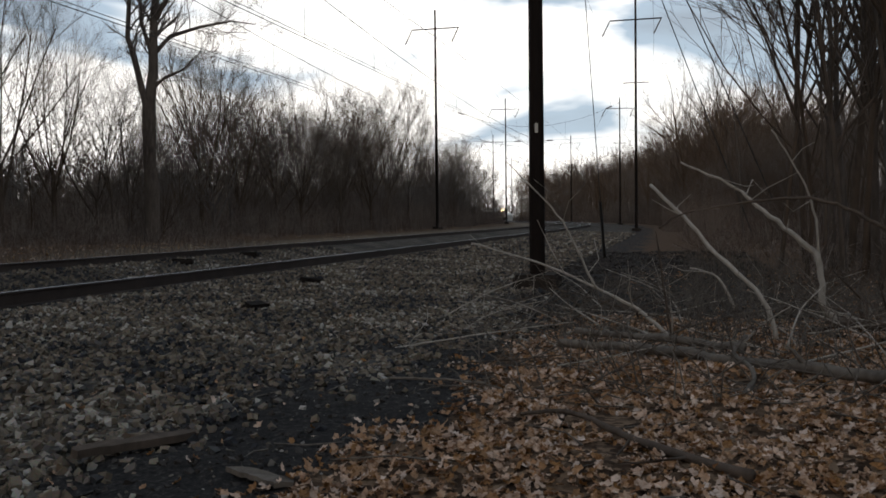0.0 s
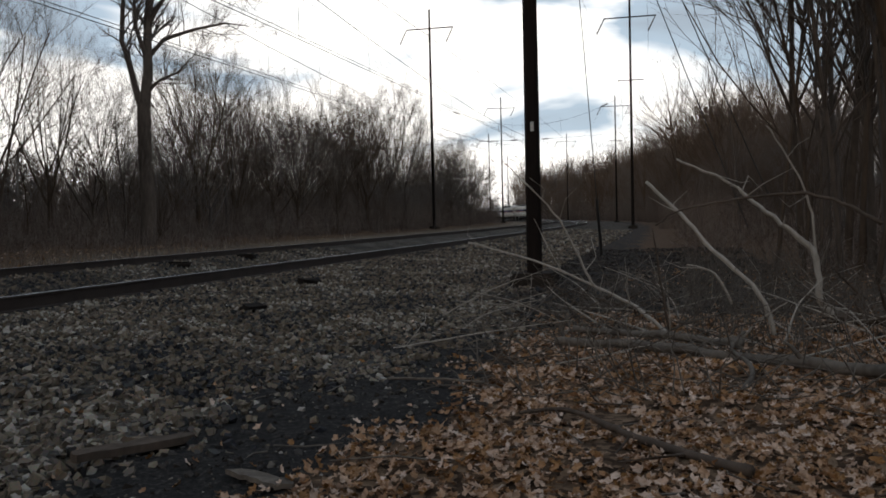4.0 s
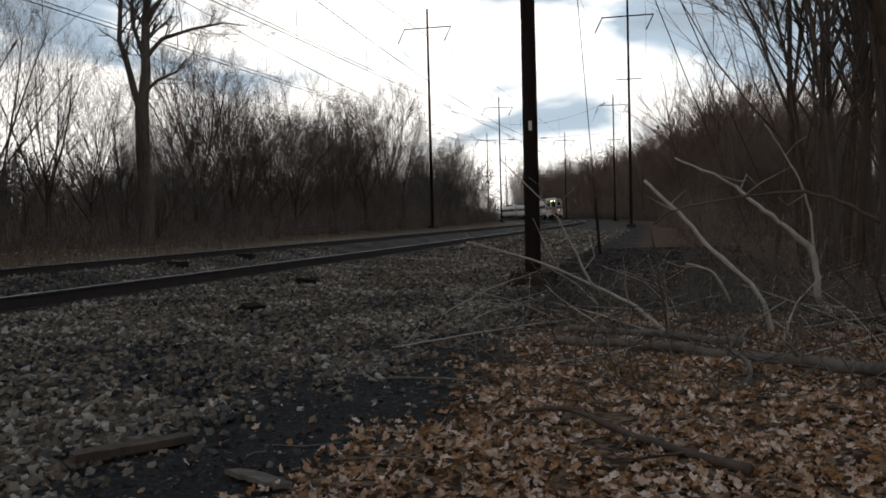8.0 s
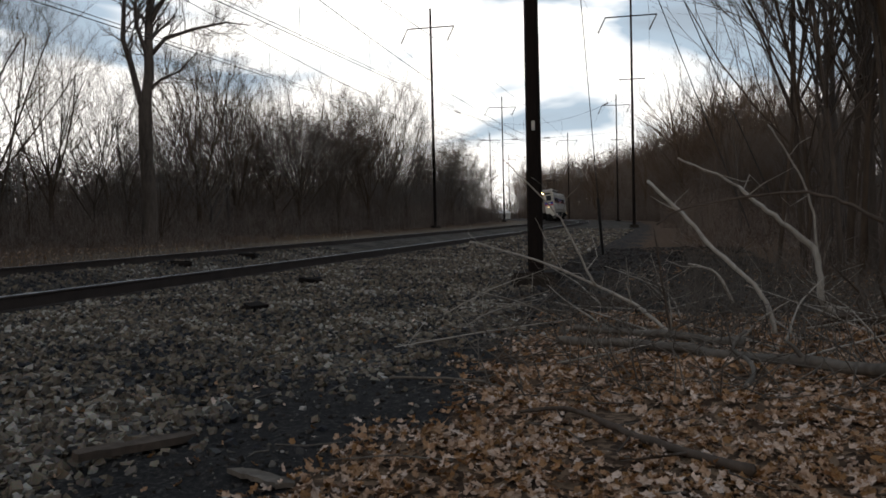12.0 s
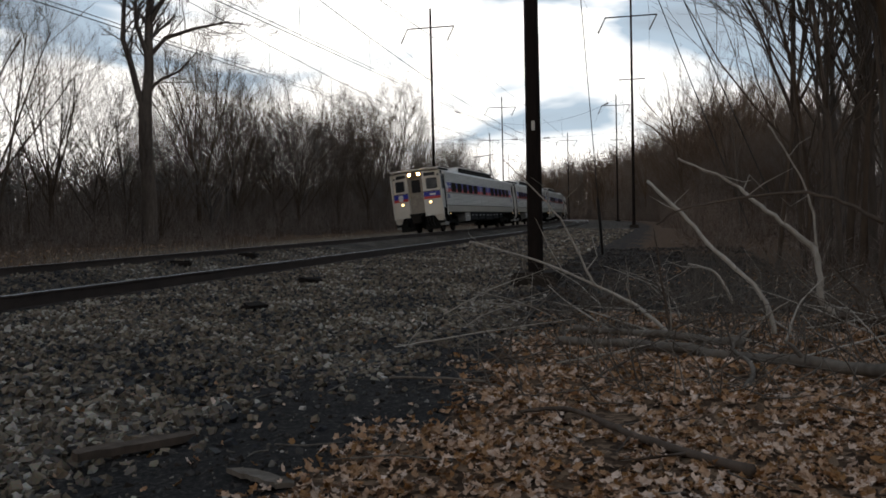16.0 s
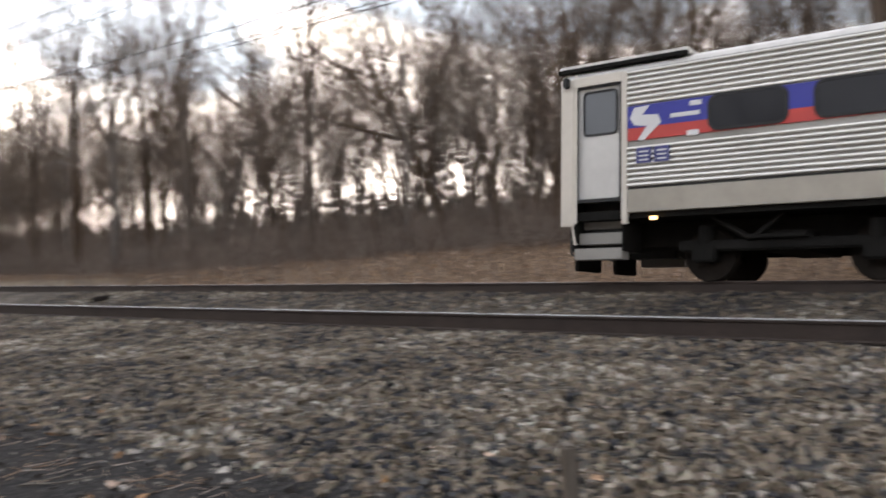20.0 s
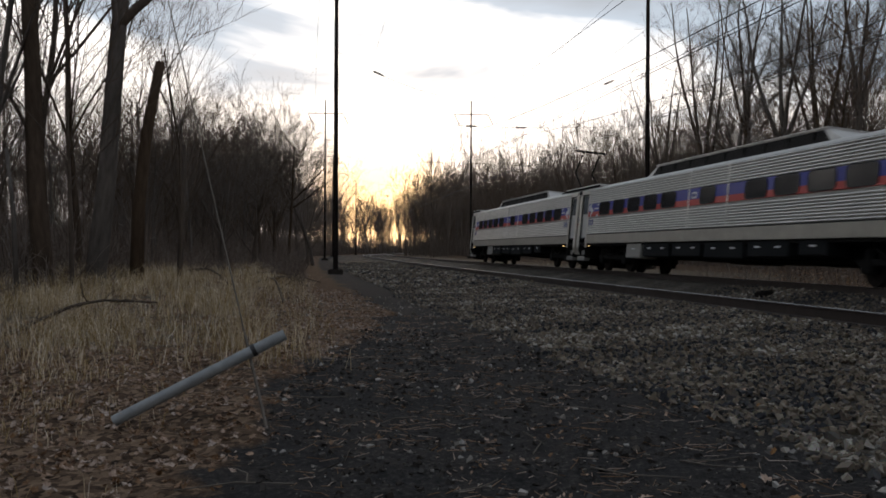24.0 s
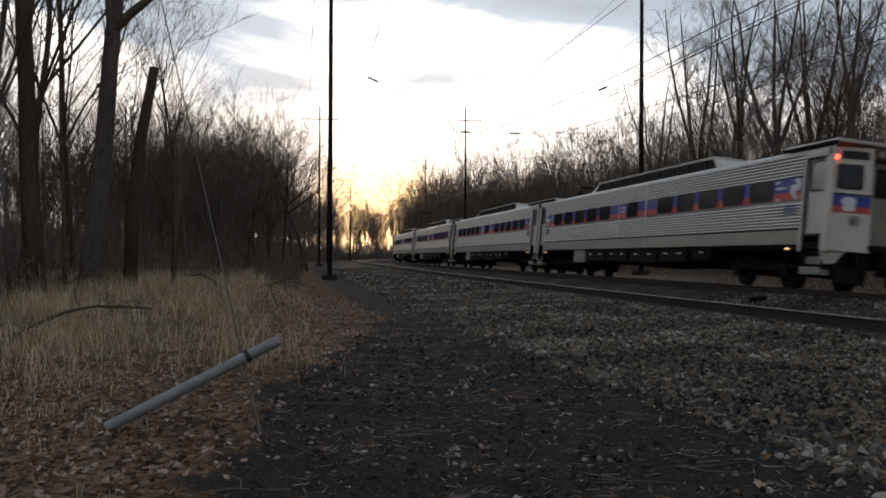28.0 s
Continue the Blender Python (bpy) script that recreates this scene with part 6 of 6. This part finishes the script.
def straw(count, s0, s1, v0, v1, h0, h1, seed, label, gap=0.0):
    r = np.random.RandomState(seed)
    s, v = r.uniform(s0, s1, count), r.uniform(v0, v1, count)
    x, y, _ = on_line(s, v)
    rim = np.minimum(np.minimum(s - s0, s1 - s) / 3.0, np.minimum(v - v0, v1 - v) / 1.8)
    ok = (lumps(x, y, 2.2, seed) + 0.9 * lumps(x, y, 0.55, seed + 7) > gap) & (r.uniform(0, 1, count) < rim + 0.1)
    x, y = x[ok], y[ok]
    z = ground_points(x, y)
    k = len(x)
    h = r.uniform(h0, h1, k) * (1 + 0.6 * lumps(x, y, 3.0, seed + 1))
    lx, ly = r.normal(0, 0.55, k) * h, r.normal(0, 0.55, k) * h
    t = r.uniform(0, 6.28, k)
    w = r.uniform(0.002, 0.0045, k)
    wx, wy = np.cos(t) * w, np.sin(t) * w
    a = np.stack([x - wx, y - wy, z - 0.02], 1)
    b = np.stack([x + wx, y + wy, z - 0.02], 1)
    c = np.stack([x + wx + lx * 0.3, y + wy + ly * 0.3, z + h * 0.65], 1)
    d = np.stack([x - wx + lx * 0.3, y - wy + ly * 0.3, z + h * 0.65], 1)
    e = np.stack([x + lx, y + ly, z + h * 0.95], 1)
    vs = np.stack([a, b, c, d, e], 1).reshape(-1, 3)
    fs = []
    for i in range(k):
        fs += [(5 * i, 5 * i + 1, 5 * i + 2, 5 * i + 3), (5 * i + 3, 5 * i + 2, 5 * i + 4)]
    return tagged(new("dry_grass", mesh_from("dry_grass", vs.tolist(), fs, STRAW)), label, "grass", "", "stuff")


straw(56000, -33, -10.5, -18.5, -9.4, 0.12, 0.60, 31, "tufts of tall dry straw-coloured grass beside the path", 0.12)
straw(9000, -14, -5, -16.5, -11.2, 0.05, 0.2, 32, "short matted straw-coloured grass among leaf litter", 0.15)
straw(6000, -110, 60, 8.6, 13.5, 0.15, 0.5, 33, "pale dry grass along the far track")

# ---- fallen wood ----


def fallen(name, pts, r0, r1, mat, label, category="branch", sides=7, twigs=0, seed=0):
    """A branch through a few points, smoothed, with side twigs."""
    r = np.random.RandomState(seed + 100)
    P = [Vector(p) for p in pts]
    path = []
    for i in range(len(P) - 1):
        a, b, c, d = P[max(i - 1, 0)], P[i], P[i + 1], P[min(i + 2, len(P) - 1)]
        for k in range(5):
            t = k / 5
            q = 0.5 * ((2 * b) + (c - a) * t + (2 * a - 5 * b + 4 * c - d) * t * t + (3 * b - a - 3 * c + d) * t ** 3)
            path.append(q + Vector(r.normal(0, r0 * 0.25, 3)))
    path.append(P[-1])
    rad = [(r0 + (r1 - r0) * i / (len(path) - 1)) * r.uniform(0.88, 1.12) for i in range(len(path))]
    origin = path[0].copy()
    t = thing(name, Matrix.Translation(origin), label, category)
    tb = Tubes()
    tb.add([tuple(p - origin) for p in path], rad, sides, True)
    part("stem", tb.mesh("stem", mat), None, t)
    for k in range(twigs):
        i = r.randint(1, len(path) - 1)
        d = Vector(r.normal(0, 1, 3)) + Vector((0, 0, 0.5))
        d.normalize()
        L = r.uniform(0.25, 0.8)
        p = path[i] - origin
        tw = Tubes()
        tw.add([tuple(p), tuple(p + d * L * 0.5 + Vector(r.normal(0, 0.05, 3))), tuple(p + d * L + Vector(r.normal(0, 0.09, 3)))], [rad[i] * 0.45, rad[i] * 0.33, 0.003], 4)
        part("twig", tw.mesh("twig", mat), None, t)
    return t


PALE = material("bleached_wood", (0.48, 0.44, 0.39), (0.22, 0.195, 0.165), 14, 0.9, bump=0.4, stretch=(1, 1, 0.3))
DARKWOOD = material("dark_wood", (0.13, 0.10, 0.08), (0.05, 0.04, 0.033), 12, 0.9, bump=0.5, stretch=(1, 1, 0.4))
fallen("fallen_branch", [(2.69, 10.05, 0.05), (2.33, 10.44, 0.37), (1.91, 10.73, 0.61), (1.19, 11.14, 0.93), (0.37, 11.49, 1.18)], 0.026, 0.009, PALE, "long pale bare branch rising from the brush pile", twigs=7, seed=1)
fallen("fallen_branch", [(1.86, 10.64, 0.63), (1.71, 10.77, 0.97), (1.52, 10.89, 1.39), (1.29, 11.02, 1.71), (0.81, 11.27, 2.23)], 0.017, 0.006, PALE, "thin pale upright branch of the brush pile", twigs=5, seed=2)
fallen("fallen_branch", [(3.74, 9.81, 0.1), (3.64, 9.96, 0.54), (3.26, 10.40, 1.04), (2.97, 10.80, 1.48), (2.65, 11.19, 1.90)], 0.032, 0.02, PALE, "broken pale branch leaning out of the brush pile", twigs=3, seed=3)
fallen("fallen_branch", [(4.76, 10.58, 0.15), (4.57, 10.55, 0.47), (4.57, 10.66, 0.94), (4.32, 10.87, 1.29), (4.02, 11.20, 1.61), (3.73, 11.41, 1.91), (3.20, 11.77, 2.22)], 0.05, 0.012, PALE, "crooked bleached branch standing in the brush", twigs=5, seed=4)
fallen("fallen_branch", [(4.74, 9.37, 1.34), (4.38, 9.76, 1.61), (4.02, 10.02, 1.69), (3.50, 10.32, 1.63), (2.95, 10.60, 1.55), (2.63, 10.68, 1.35)], 0.025, 0.008, DARKWOOD, "thin dark arching branch", twigs=4, seed=5)
fallen("fallen_branch", [(4.66, 10.84, 0.9), (4.60, 10.87, 1.57), (4.42, 10.94, 2.06), (4.14, 11.05, 2.57)], 0.018, 0.008, PALE, "pale slender branch rising from a fork", twigs=2, seed=6)
fallen("fallen_branch", [(3.63, 10.91, 0.35), (3.47, 11.07, 0.72), (3.20, 11.36, 0.82)], 0.02, 0.01, PALE, "short bleached branch in the brush", twigs=2, seed=7)
fallen("fallen_branch", [(2.73, 10.45, 0.0), (2.61, 10.48, 0.84), (2.55, 10.50, 1.32)], 0.018, 0.008, DARKWOOD, "thin upright stick in the brush", twigs=4, seed=8)
fallen("log", [(5.9, 8.7, 0.12), (5.51, 9.29, 0.15), (5.11, 10.08, 0.19), (4.76, 10.58, 0.18)], 0.08, 0.065, DARKWOOD, "dark fallen trunk lying in the brush", "log", twigs=5, seed=9)
fallen("log", [(1.22, 9.51, 0.12), (2.07, 9.29, 0.11), (2.76, 8.44, 0.10), (3.38, 7.73, 0.11), (3.78, 7.16, 0.12)], 0.045, 0.065, GREY_WOOD, "weathered grey fallen log on dead leaves", "log", 10, twigs=4, seed=10)
fallen("log", [(1.5, 9.95, 0.2), (2.4, 9.6, 0.16), (3.1, 9.0, 0.12)], 0.035, 0.045, GREY_WOOD, "weathered grey limb lying against the log", "log", 8, twigs=4, seed=11)
fallen("fallen_branch", [(0.55, 6.42, 0.05), (0.89, 6.46, 0.06), (1.13, 5.94, 0.05), (1.29, 5.50, 0.05), (1.70, 4.82, 0.05)], 0.014, 0.035, DARKWOOD, "dark crooked branch lying on dead leaves", twigs=3, seed=12)
fallen("stick", [(-0.51, 8.06, 0.03), (0.0, 7.9, 0.04), (0.36, 7.74, 0.03)], 0.012, 0.015, GREY_WOOD, "straight grey stick on the ground", seed=13)
fallen("stick", [(0.29, 5.53, 0.03), (0.5, 5.42, 0.05), (0.74, 5.35, 0.03)], 0.01, 0.013, DARKWOOD, "short dark stick on the leaves", seed=14)
fallen("stick", [(2.46, 7.12, 0.03), (2.7, 7.6, 0.12), (2.76, 8.29, 0.2), (2.95, 8.5, 0.32)], 0.025, 0.018, GREY_WOOD, "forked grey stick propped on the log", twigs=1, seed=15)
for k in range(80):
    q = np.random.RandomState(300 + k)
    x, y = q.uniform(0.4, 6.5), q.uniform(8.2, 14.5)
    a, L, h = q.uniform(0, 6.28), q.uniform(0.6, 2.4), q.uniform(0.05, 0.7)
    dx, dy = math.cos(a) * L / 2, math.sin(a) * L / 2
    fallen("fallen_branch", [(x - dx, y - dy, 0.03), (x + q.normal(0, 0.1), y + q.normal(0, 0.1), h * 0.6), (x + dx, y + dy, h)], q.uniform(0.008, 0.018), 0.004, (PALE, DARKWOOD, GREY_WOOD)[k % 3], "bare broken branch in the brush pile", twigs=int(q.randint(3, 7)), sides=5, seed=20 + k)
tb = Tubes()
for k in range(2100):
    q = rs.uniform(0, 1, 8)
    if k < 1850:
        s, v = 7 + q[0] * 13, -8.2 - q[1] * 7
    else:
        s, v = -24 + q[0] * 40, -11.5 + q[1] * 5
    x, y, _ = on_line(s, v)
    if math.hypot(x, y) < 2:
        continue
    z = float(ground_points(np.array([x]), np.array([y]))[0]) + 0.015
    a, L = q[2] * 6.28, 0.15 + 0.6 * q[3]
    up = 0.6 * q[4] ** 2.5 if k < 1850 else 0.02
    tb.add([(x, y, z), (x + math.cos(a) * L / 2, y + math.sin(a) * L / 2, z + up * 0.6), (x + math.cos(a + 0.3) * L, y + math.sin(a + 0.3) * L, z + up)], [0.007, 0.006, 0.003], 4)
tagged(new("fallen_twigs", tb.mesh("fallen_twigs", GREY_WOOD)), "small grey twigs littering leaves and cinders", "twigs", "", "stuff")


# thin straw and splinters trodden into the cinders
tb = Tubes()
for k in range(4000):
    q = rs.uniform(0, 1, 6)
    s, v = -20 + q[0] * 20, -10.3 + q[1] * 3.6
    x, y, _ = on_line(s, v)
    if math.hypot(x, y) < 1.6 or float(lumps(np.array([x]), np.array([y]), 1.3, 46)[0]) < -0.1:
        continue
    z = float(ground_points(np.array([x]), np.array([y]))[0]) + 0.008
    a, L = q[2] * 6.28, 0.05 + 0.16 * q[3] ** 2
    tb.add([(x, y, z), (x + math.cos(a) * L, y + math.sin(a) * L, z + 0.02 * q[4])], [0.0035, 0.0025], 3)
tagged(new("straw_litter", tb.mesh("straw_litter", LITTER)), "thin dead grass and splinters trodden into the cinders", "litter", "", "stuff")


def board(x0, y0, x1, y1, wide, thick, mat, label, z=None):
    x, y = (x0 + x1) / 2, (y0 + y1) / 2
    L = math.hypot(x1 - x0, y1 - y0)
    zz = height_at(x, y) if z is None else z
    t = thing("board", pose(x, y, zz + thick / 2 + 0.012, 2, 4, math.degrees(math.atan2(y1 - y0, x1 - x0))), label, "board")
    bm = bmesh.new()
    bmesh.ops.create_grid(bm, x_segments=9, y_segments=3, size=0.5)
    q = random.Random(int(x * 100))
    for v in bm.verts:
        v.co.x = v.co.x * L + (q.uniform(-0.05, 0.05) if abs(v.co.x) > 0.45 else 0)
        v.co.y = v.co.y * wide * (1 + 0.15 * math.sin(v.co.x * 9)) + q.uniform(-0.006, 0.006)
        v.co.z = q.uniform(-0.006, 0.006)
    r = bmesh.ops.extrude_face_region(bm, geom=bm.faces[:])
    for v in [g for g in r["geom"] if isinstance(g, bmesh.types.BMVert)]:
        v.co.z += thick
    bmesh.ops.recalc_face_normals(bm, faces=bm.faces)
    part("plank", bm, mat, t)
    return t


board(-2.24, 5.27, -1.76, 5.92, 0.13, 0.05, DARKWOOD, "weathered broken board lying on cinders")
board(-1.24, 5.06, -0.90, 4.85, 0.09, 0.03, GREY_WOOD, "small pale splintered board on the cinders")


def debris(s, v, L, w, h, turn, label):
    x, y, hd = on_line(s, v)
    z = float(ground_z(np.array([300.0]), np.array([v]))[0])
    t = thing("old_tie_piece", pose(x, y, z + 0.02, 3, 2, hd + turn), label, "debris")
    bm = boxed(-L / 2, L / 2, -w / 2, w / 2, -0.05, h, 0.03)
    q = random.Random(int(s * 10))
    for vt in bm.verts:
        vt.co += Vector((q.uniform(-1, 1), q.uniform(-1, 1), q.uniform(-1, 1))) * 0.03
    part("block", bm, DARKTIE, t)


DARKTIE = material("creosoted_wood", (0.028, 0.023, 0.02), (0.012, 0.01, 0.009), 14, 0.9, bump=0.6)
debris(17.5, -2.3, 0.55, 0.26, 0.10, 70, "black chunk of old railway tie on the ballast")
debris(12.5, -3.6, 0.5, 0.18, 0.08, 80, "short black piece of old tie on the ballast")
debris(21.0, 3.1, 0.6, 0.25, 0.09, 10, "black chunk of old tie between the tracks")
debris(25.0, 3.2, 0.6, 0.25, 0.09, 0, "black chunk of old tie between the tracks")
debris(-22.0, 2.8, 0.5, 0.25, 0.12, 20, "black chunk of old tie between the tracks")
debris(-52.0, -5.6, 1.6, 0.3, 0.15, 75, "old dark tie lying on the ballast shoulder")
debris(-60.0, -5.2, 1.8, 0.3, 0.15, 80, "old dark tie lying on the ballast shoulder")

# ---- guy wires, the loose pipe and marker posts ----
PIPE = material("galvanised_pipe", (0.36, 0.38, 0.385), (0.20, 0.21, 0.215), 8, 0.55, 0.2, bump=0.1)
ORANGE = material("orange_paint", (0.55, 0.10, 0.03), (0.35, 0.06, 0.02), 6, 0.6, bump=0.05)
POSTWHITE = material("white_post", (0.6, 0.58, 0.54), (0.4, 0.38, 0.35), 6, 0.6, bump=0.05)
UTILITY = material("utility_pole_wood", (0.20, 0.105, 0.06), (0.09, 0.05, 0.03), 10, 0.9, bump=0.5, stretch=(1, 1, 0.15))

pipe = thing("loose_pipe", Matrix.Translation((-0.88, -7.94, 0.03)), "grey guy-wire guard pipe slipped down at a slant", "pipe")
way = Vector((-2.27 + 0.88, -7.57 + 7.94, 0.72))
tb = Tubes()
tb.add([(0, 0, 0), tuple(way * 0.5), tuple(way)], [0.05] * 3, 14)
tb.add([tuple(way), (0, 0, 0)], [0.044, 0.044], 14)
part("tube", tb.mesh("tube", PIPE), None, pipe)
bm = bmesh.new()
cyl(bm, tuple(way * 0.80), tuple(way * 0.825), 0.056, n=14)
part("collar", bm, WIRE, pipe, "dark clamp round the pipe")
anchor, up = Vector((-1.99, -7.03, -0.1)), Vector((-1.96, -11.84, 4.76))
guy = tagged(new("guy_wire", None), "thin grey guy wire rising from its anchor rod", "guy wire")
part("strand", (lambda t: (t.add([tuple(anchor), tuple(anchor + (up - anchor) * 3.4)], [0.008, 0.008], 5), t.mesh("strand", GREY_WOOD))[1])(Tubes()), None, guy)
part("anchor_rod", (lambda t: (t.add([tuple(anchor), tuple(anchor + (up - anchor) * 0.17)], [0.014, 0.014], 6), t.mesh("anchor_rod", GREY_WOOD))[1])(Tubes()), None, guy)


def guyed(a, b, name_label, guard):
    g = tagged(new("guy_wire", None), name_label, "guy wire")
    a, b = Vector(a), Vector(b)
    t = Tubes()
    t.add([tuple(a), tuple(b)], [0.014, 0.014], 5)
    part("strand", t.mesh("strand", WIRE), None, g)
    if guard:
        t = Tubes()
        t.add([tuple(a), tuple(a + (b - a).normalized() * guard)], [0.055, 0.05], 8)
        part("guard", t.mesh("guard", WIRE), None, g)


px, py, _ = on_line(18.5, -7.1)
guyed((5.60, 30.4, 0.1), (float(px), float(py), 21.5), "dark guy wire from the pole top to the ground", 2.2)


def at(az, el, d):
    return (-math.sin(radians(az)) * d, math.cos(radians(az)) * d, 1.5 + d * math.tan(radians(el)))


guyed(at(-19.4, -1.0, 27.6), at(-11.4, 20.0, 22.5), "dark guy wire slanting down into the trees", 0)
guyed(at(-20.6, 1.0, 27.6), at(-12.6, 20.0, 22.5), "dark guy wire slanting down into the trees", 0)


def marker_post(az, d, h, colour_top, label):
    x, y, _ = at(az, 0, d)
    z = height_at(x, y)
    t = thing("marker_post", pose(x, y, z, 0, 0, az), label, "post")
    part("post", boxed(-0.05, 0.05, -0.03, 0.03, -0.1, h * 0.62, 0.015), POSTWHITE, t)
    part("cap", boxed(-0.075, 0.075, -0.05, 0.05, h * 0.6, h, 0.03), colour_top, t)


marker_post(48.6, 27.0, 1.15, ORANGE, "white utility marker post with an orange top")
marker_post(148.75, 120.0, 1.3, POSTWHITE, "small white post beside the far track")
marker_post(146.2, 105.0, 1.3, POSTWHITE, "small white post beside the far track")
x, y, _ = at(42.2, 0, 27.5)
t = thing("marker_post", pose(x, y, height_at(x, y), 0, 0, 42), "tall orange flexible marker post", "post")
part("post", boxed(-0.13, 0.13, -0.03, 0.03, -0.1, 1.3, 0.02), ORANGE, t)
x, y, _ = at(41.5, 0, 28.5)
t = thing("utility_pole", pose(x, y, height_at(x, y)), "reddish-brown wooden utility pole at the wood's edge", "pole")
part("shaft", cyl(bmesh.new(), (0, 0, -0.3), (0, 0, 13), 0.17, 0.12, 12), UTILITY, t)
x, y, _ = at(103.8, 0, 4.5)
t = thing("stake", pose(x, y, height_at(x, y), 3, 4, 30), "short weathered grey wooden stake", "stake")
part("stub", boxed(-0.05, 0.05, -0.035, 0.035, -0.1, 0.43, 0.012), GREY_WOOD, t)

# a low pale shed far down the line, seen past the bend
x, y, _ = at(-3.6, 0, 300)
t = thing("shed", pose(x, y, 0.2, 0, 0, 30), "low white shed far off beyond the bend", "building")
part("wall", boxed(-4, 4, -3, 3, 0, 2.3), POSTWHITE, t)
bm = bmesh.new()
r0 = [bm.verts.new(c) for c in ((-4.3, -3.3, 2.3), (4.3, -3.3, 2.3), (4.3, 3.3, 2.3), (-4.3, 3.3, 2.3), (-4.3, 0, 3.2), (4.3, 0, 3.2))]
for f in ((0, 1, 5, 4), (2, 3, 4, 5), (0, 4, 3), (1, 2, 5), (3, 2, 1, 0)):
    bm.faces.new([r0[k] for k in f])
part("roof", bm, DOORGREY, t)
for k in range(2):
    part("window", boxed(-2.8 + 3.6 * k, -1.6 + 3.6 * k, -3.03, -2.97, 0.9, 1.8), GLASS, t)
# dead branches on the bank beyond the tracks
for k in range(14):
    q = np.random.RandomState(500 + k)
    s, v = q.uniform(-32, 28), q.uniform(9.5, 17)
    x, y, _ = on_line(s, v)
    z = height_at(x, y)
    a, L = q.uniform(0, 6.28), q.uniform(1.2, 3.5)
    fallen("fallen_branch", [(x, y, z + 0.03), (x + math.cos(a) * L / 2, y + math.sin(a) * L / 2, z + q.uniform(0.1, 0.4)), (x + math.cos(a) * L, y + math.sin(a) * L, z + q.uniform(0.05, 0.7))], q.uniform(0.02, 0.05), 0.01, DARKWOOD, "dark dead branch lying on the leafy bank", twigs=3, sides=5, seed=400 + k)
# dark dead branches in the dry grass and at the wood's edge behind it
for k, (s0, v0, s1, v1, h, r) in enumerate(((-15.0, -14.6, -17.5, -12.6, 0.42, 0.035), (-25.0, -11.0, -30.0, -9.6, 0.25, 0.05), (-24.0, -11.6, -27.0, -13.0, 0.4, 0.03), (-30.0, -9.4, -33.0, -11.0, 0.3, 0.035), (-21.0, -10.2, -26.0, -10.6, 0.3, 0.03), (-28.0, -12.0, -29.5, -9.0, 0.45, 0.03))):
    x0, y0, _ = on_line(s0, v0)
    x1, y1, _ = on_line(s1, v1)
    z0, z1 = height_at(x0, y0), height_at(x1, y1)
    fallen("fallen_branch", [(x0, y0, z0 + 0.03), ((x0 + x1) / 2, (y0 + y1) / 2, (z0 + z1) / 2 + h), (x1, y1, z1 + h * 0.7)], r, r * 0.5, DARKWOOD, "dark dead branch lying in dry grass", twigs=6, sides=6, seed=600 + k)
motions()
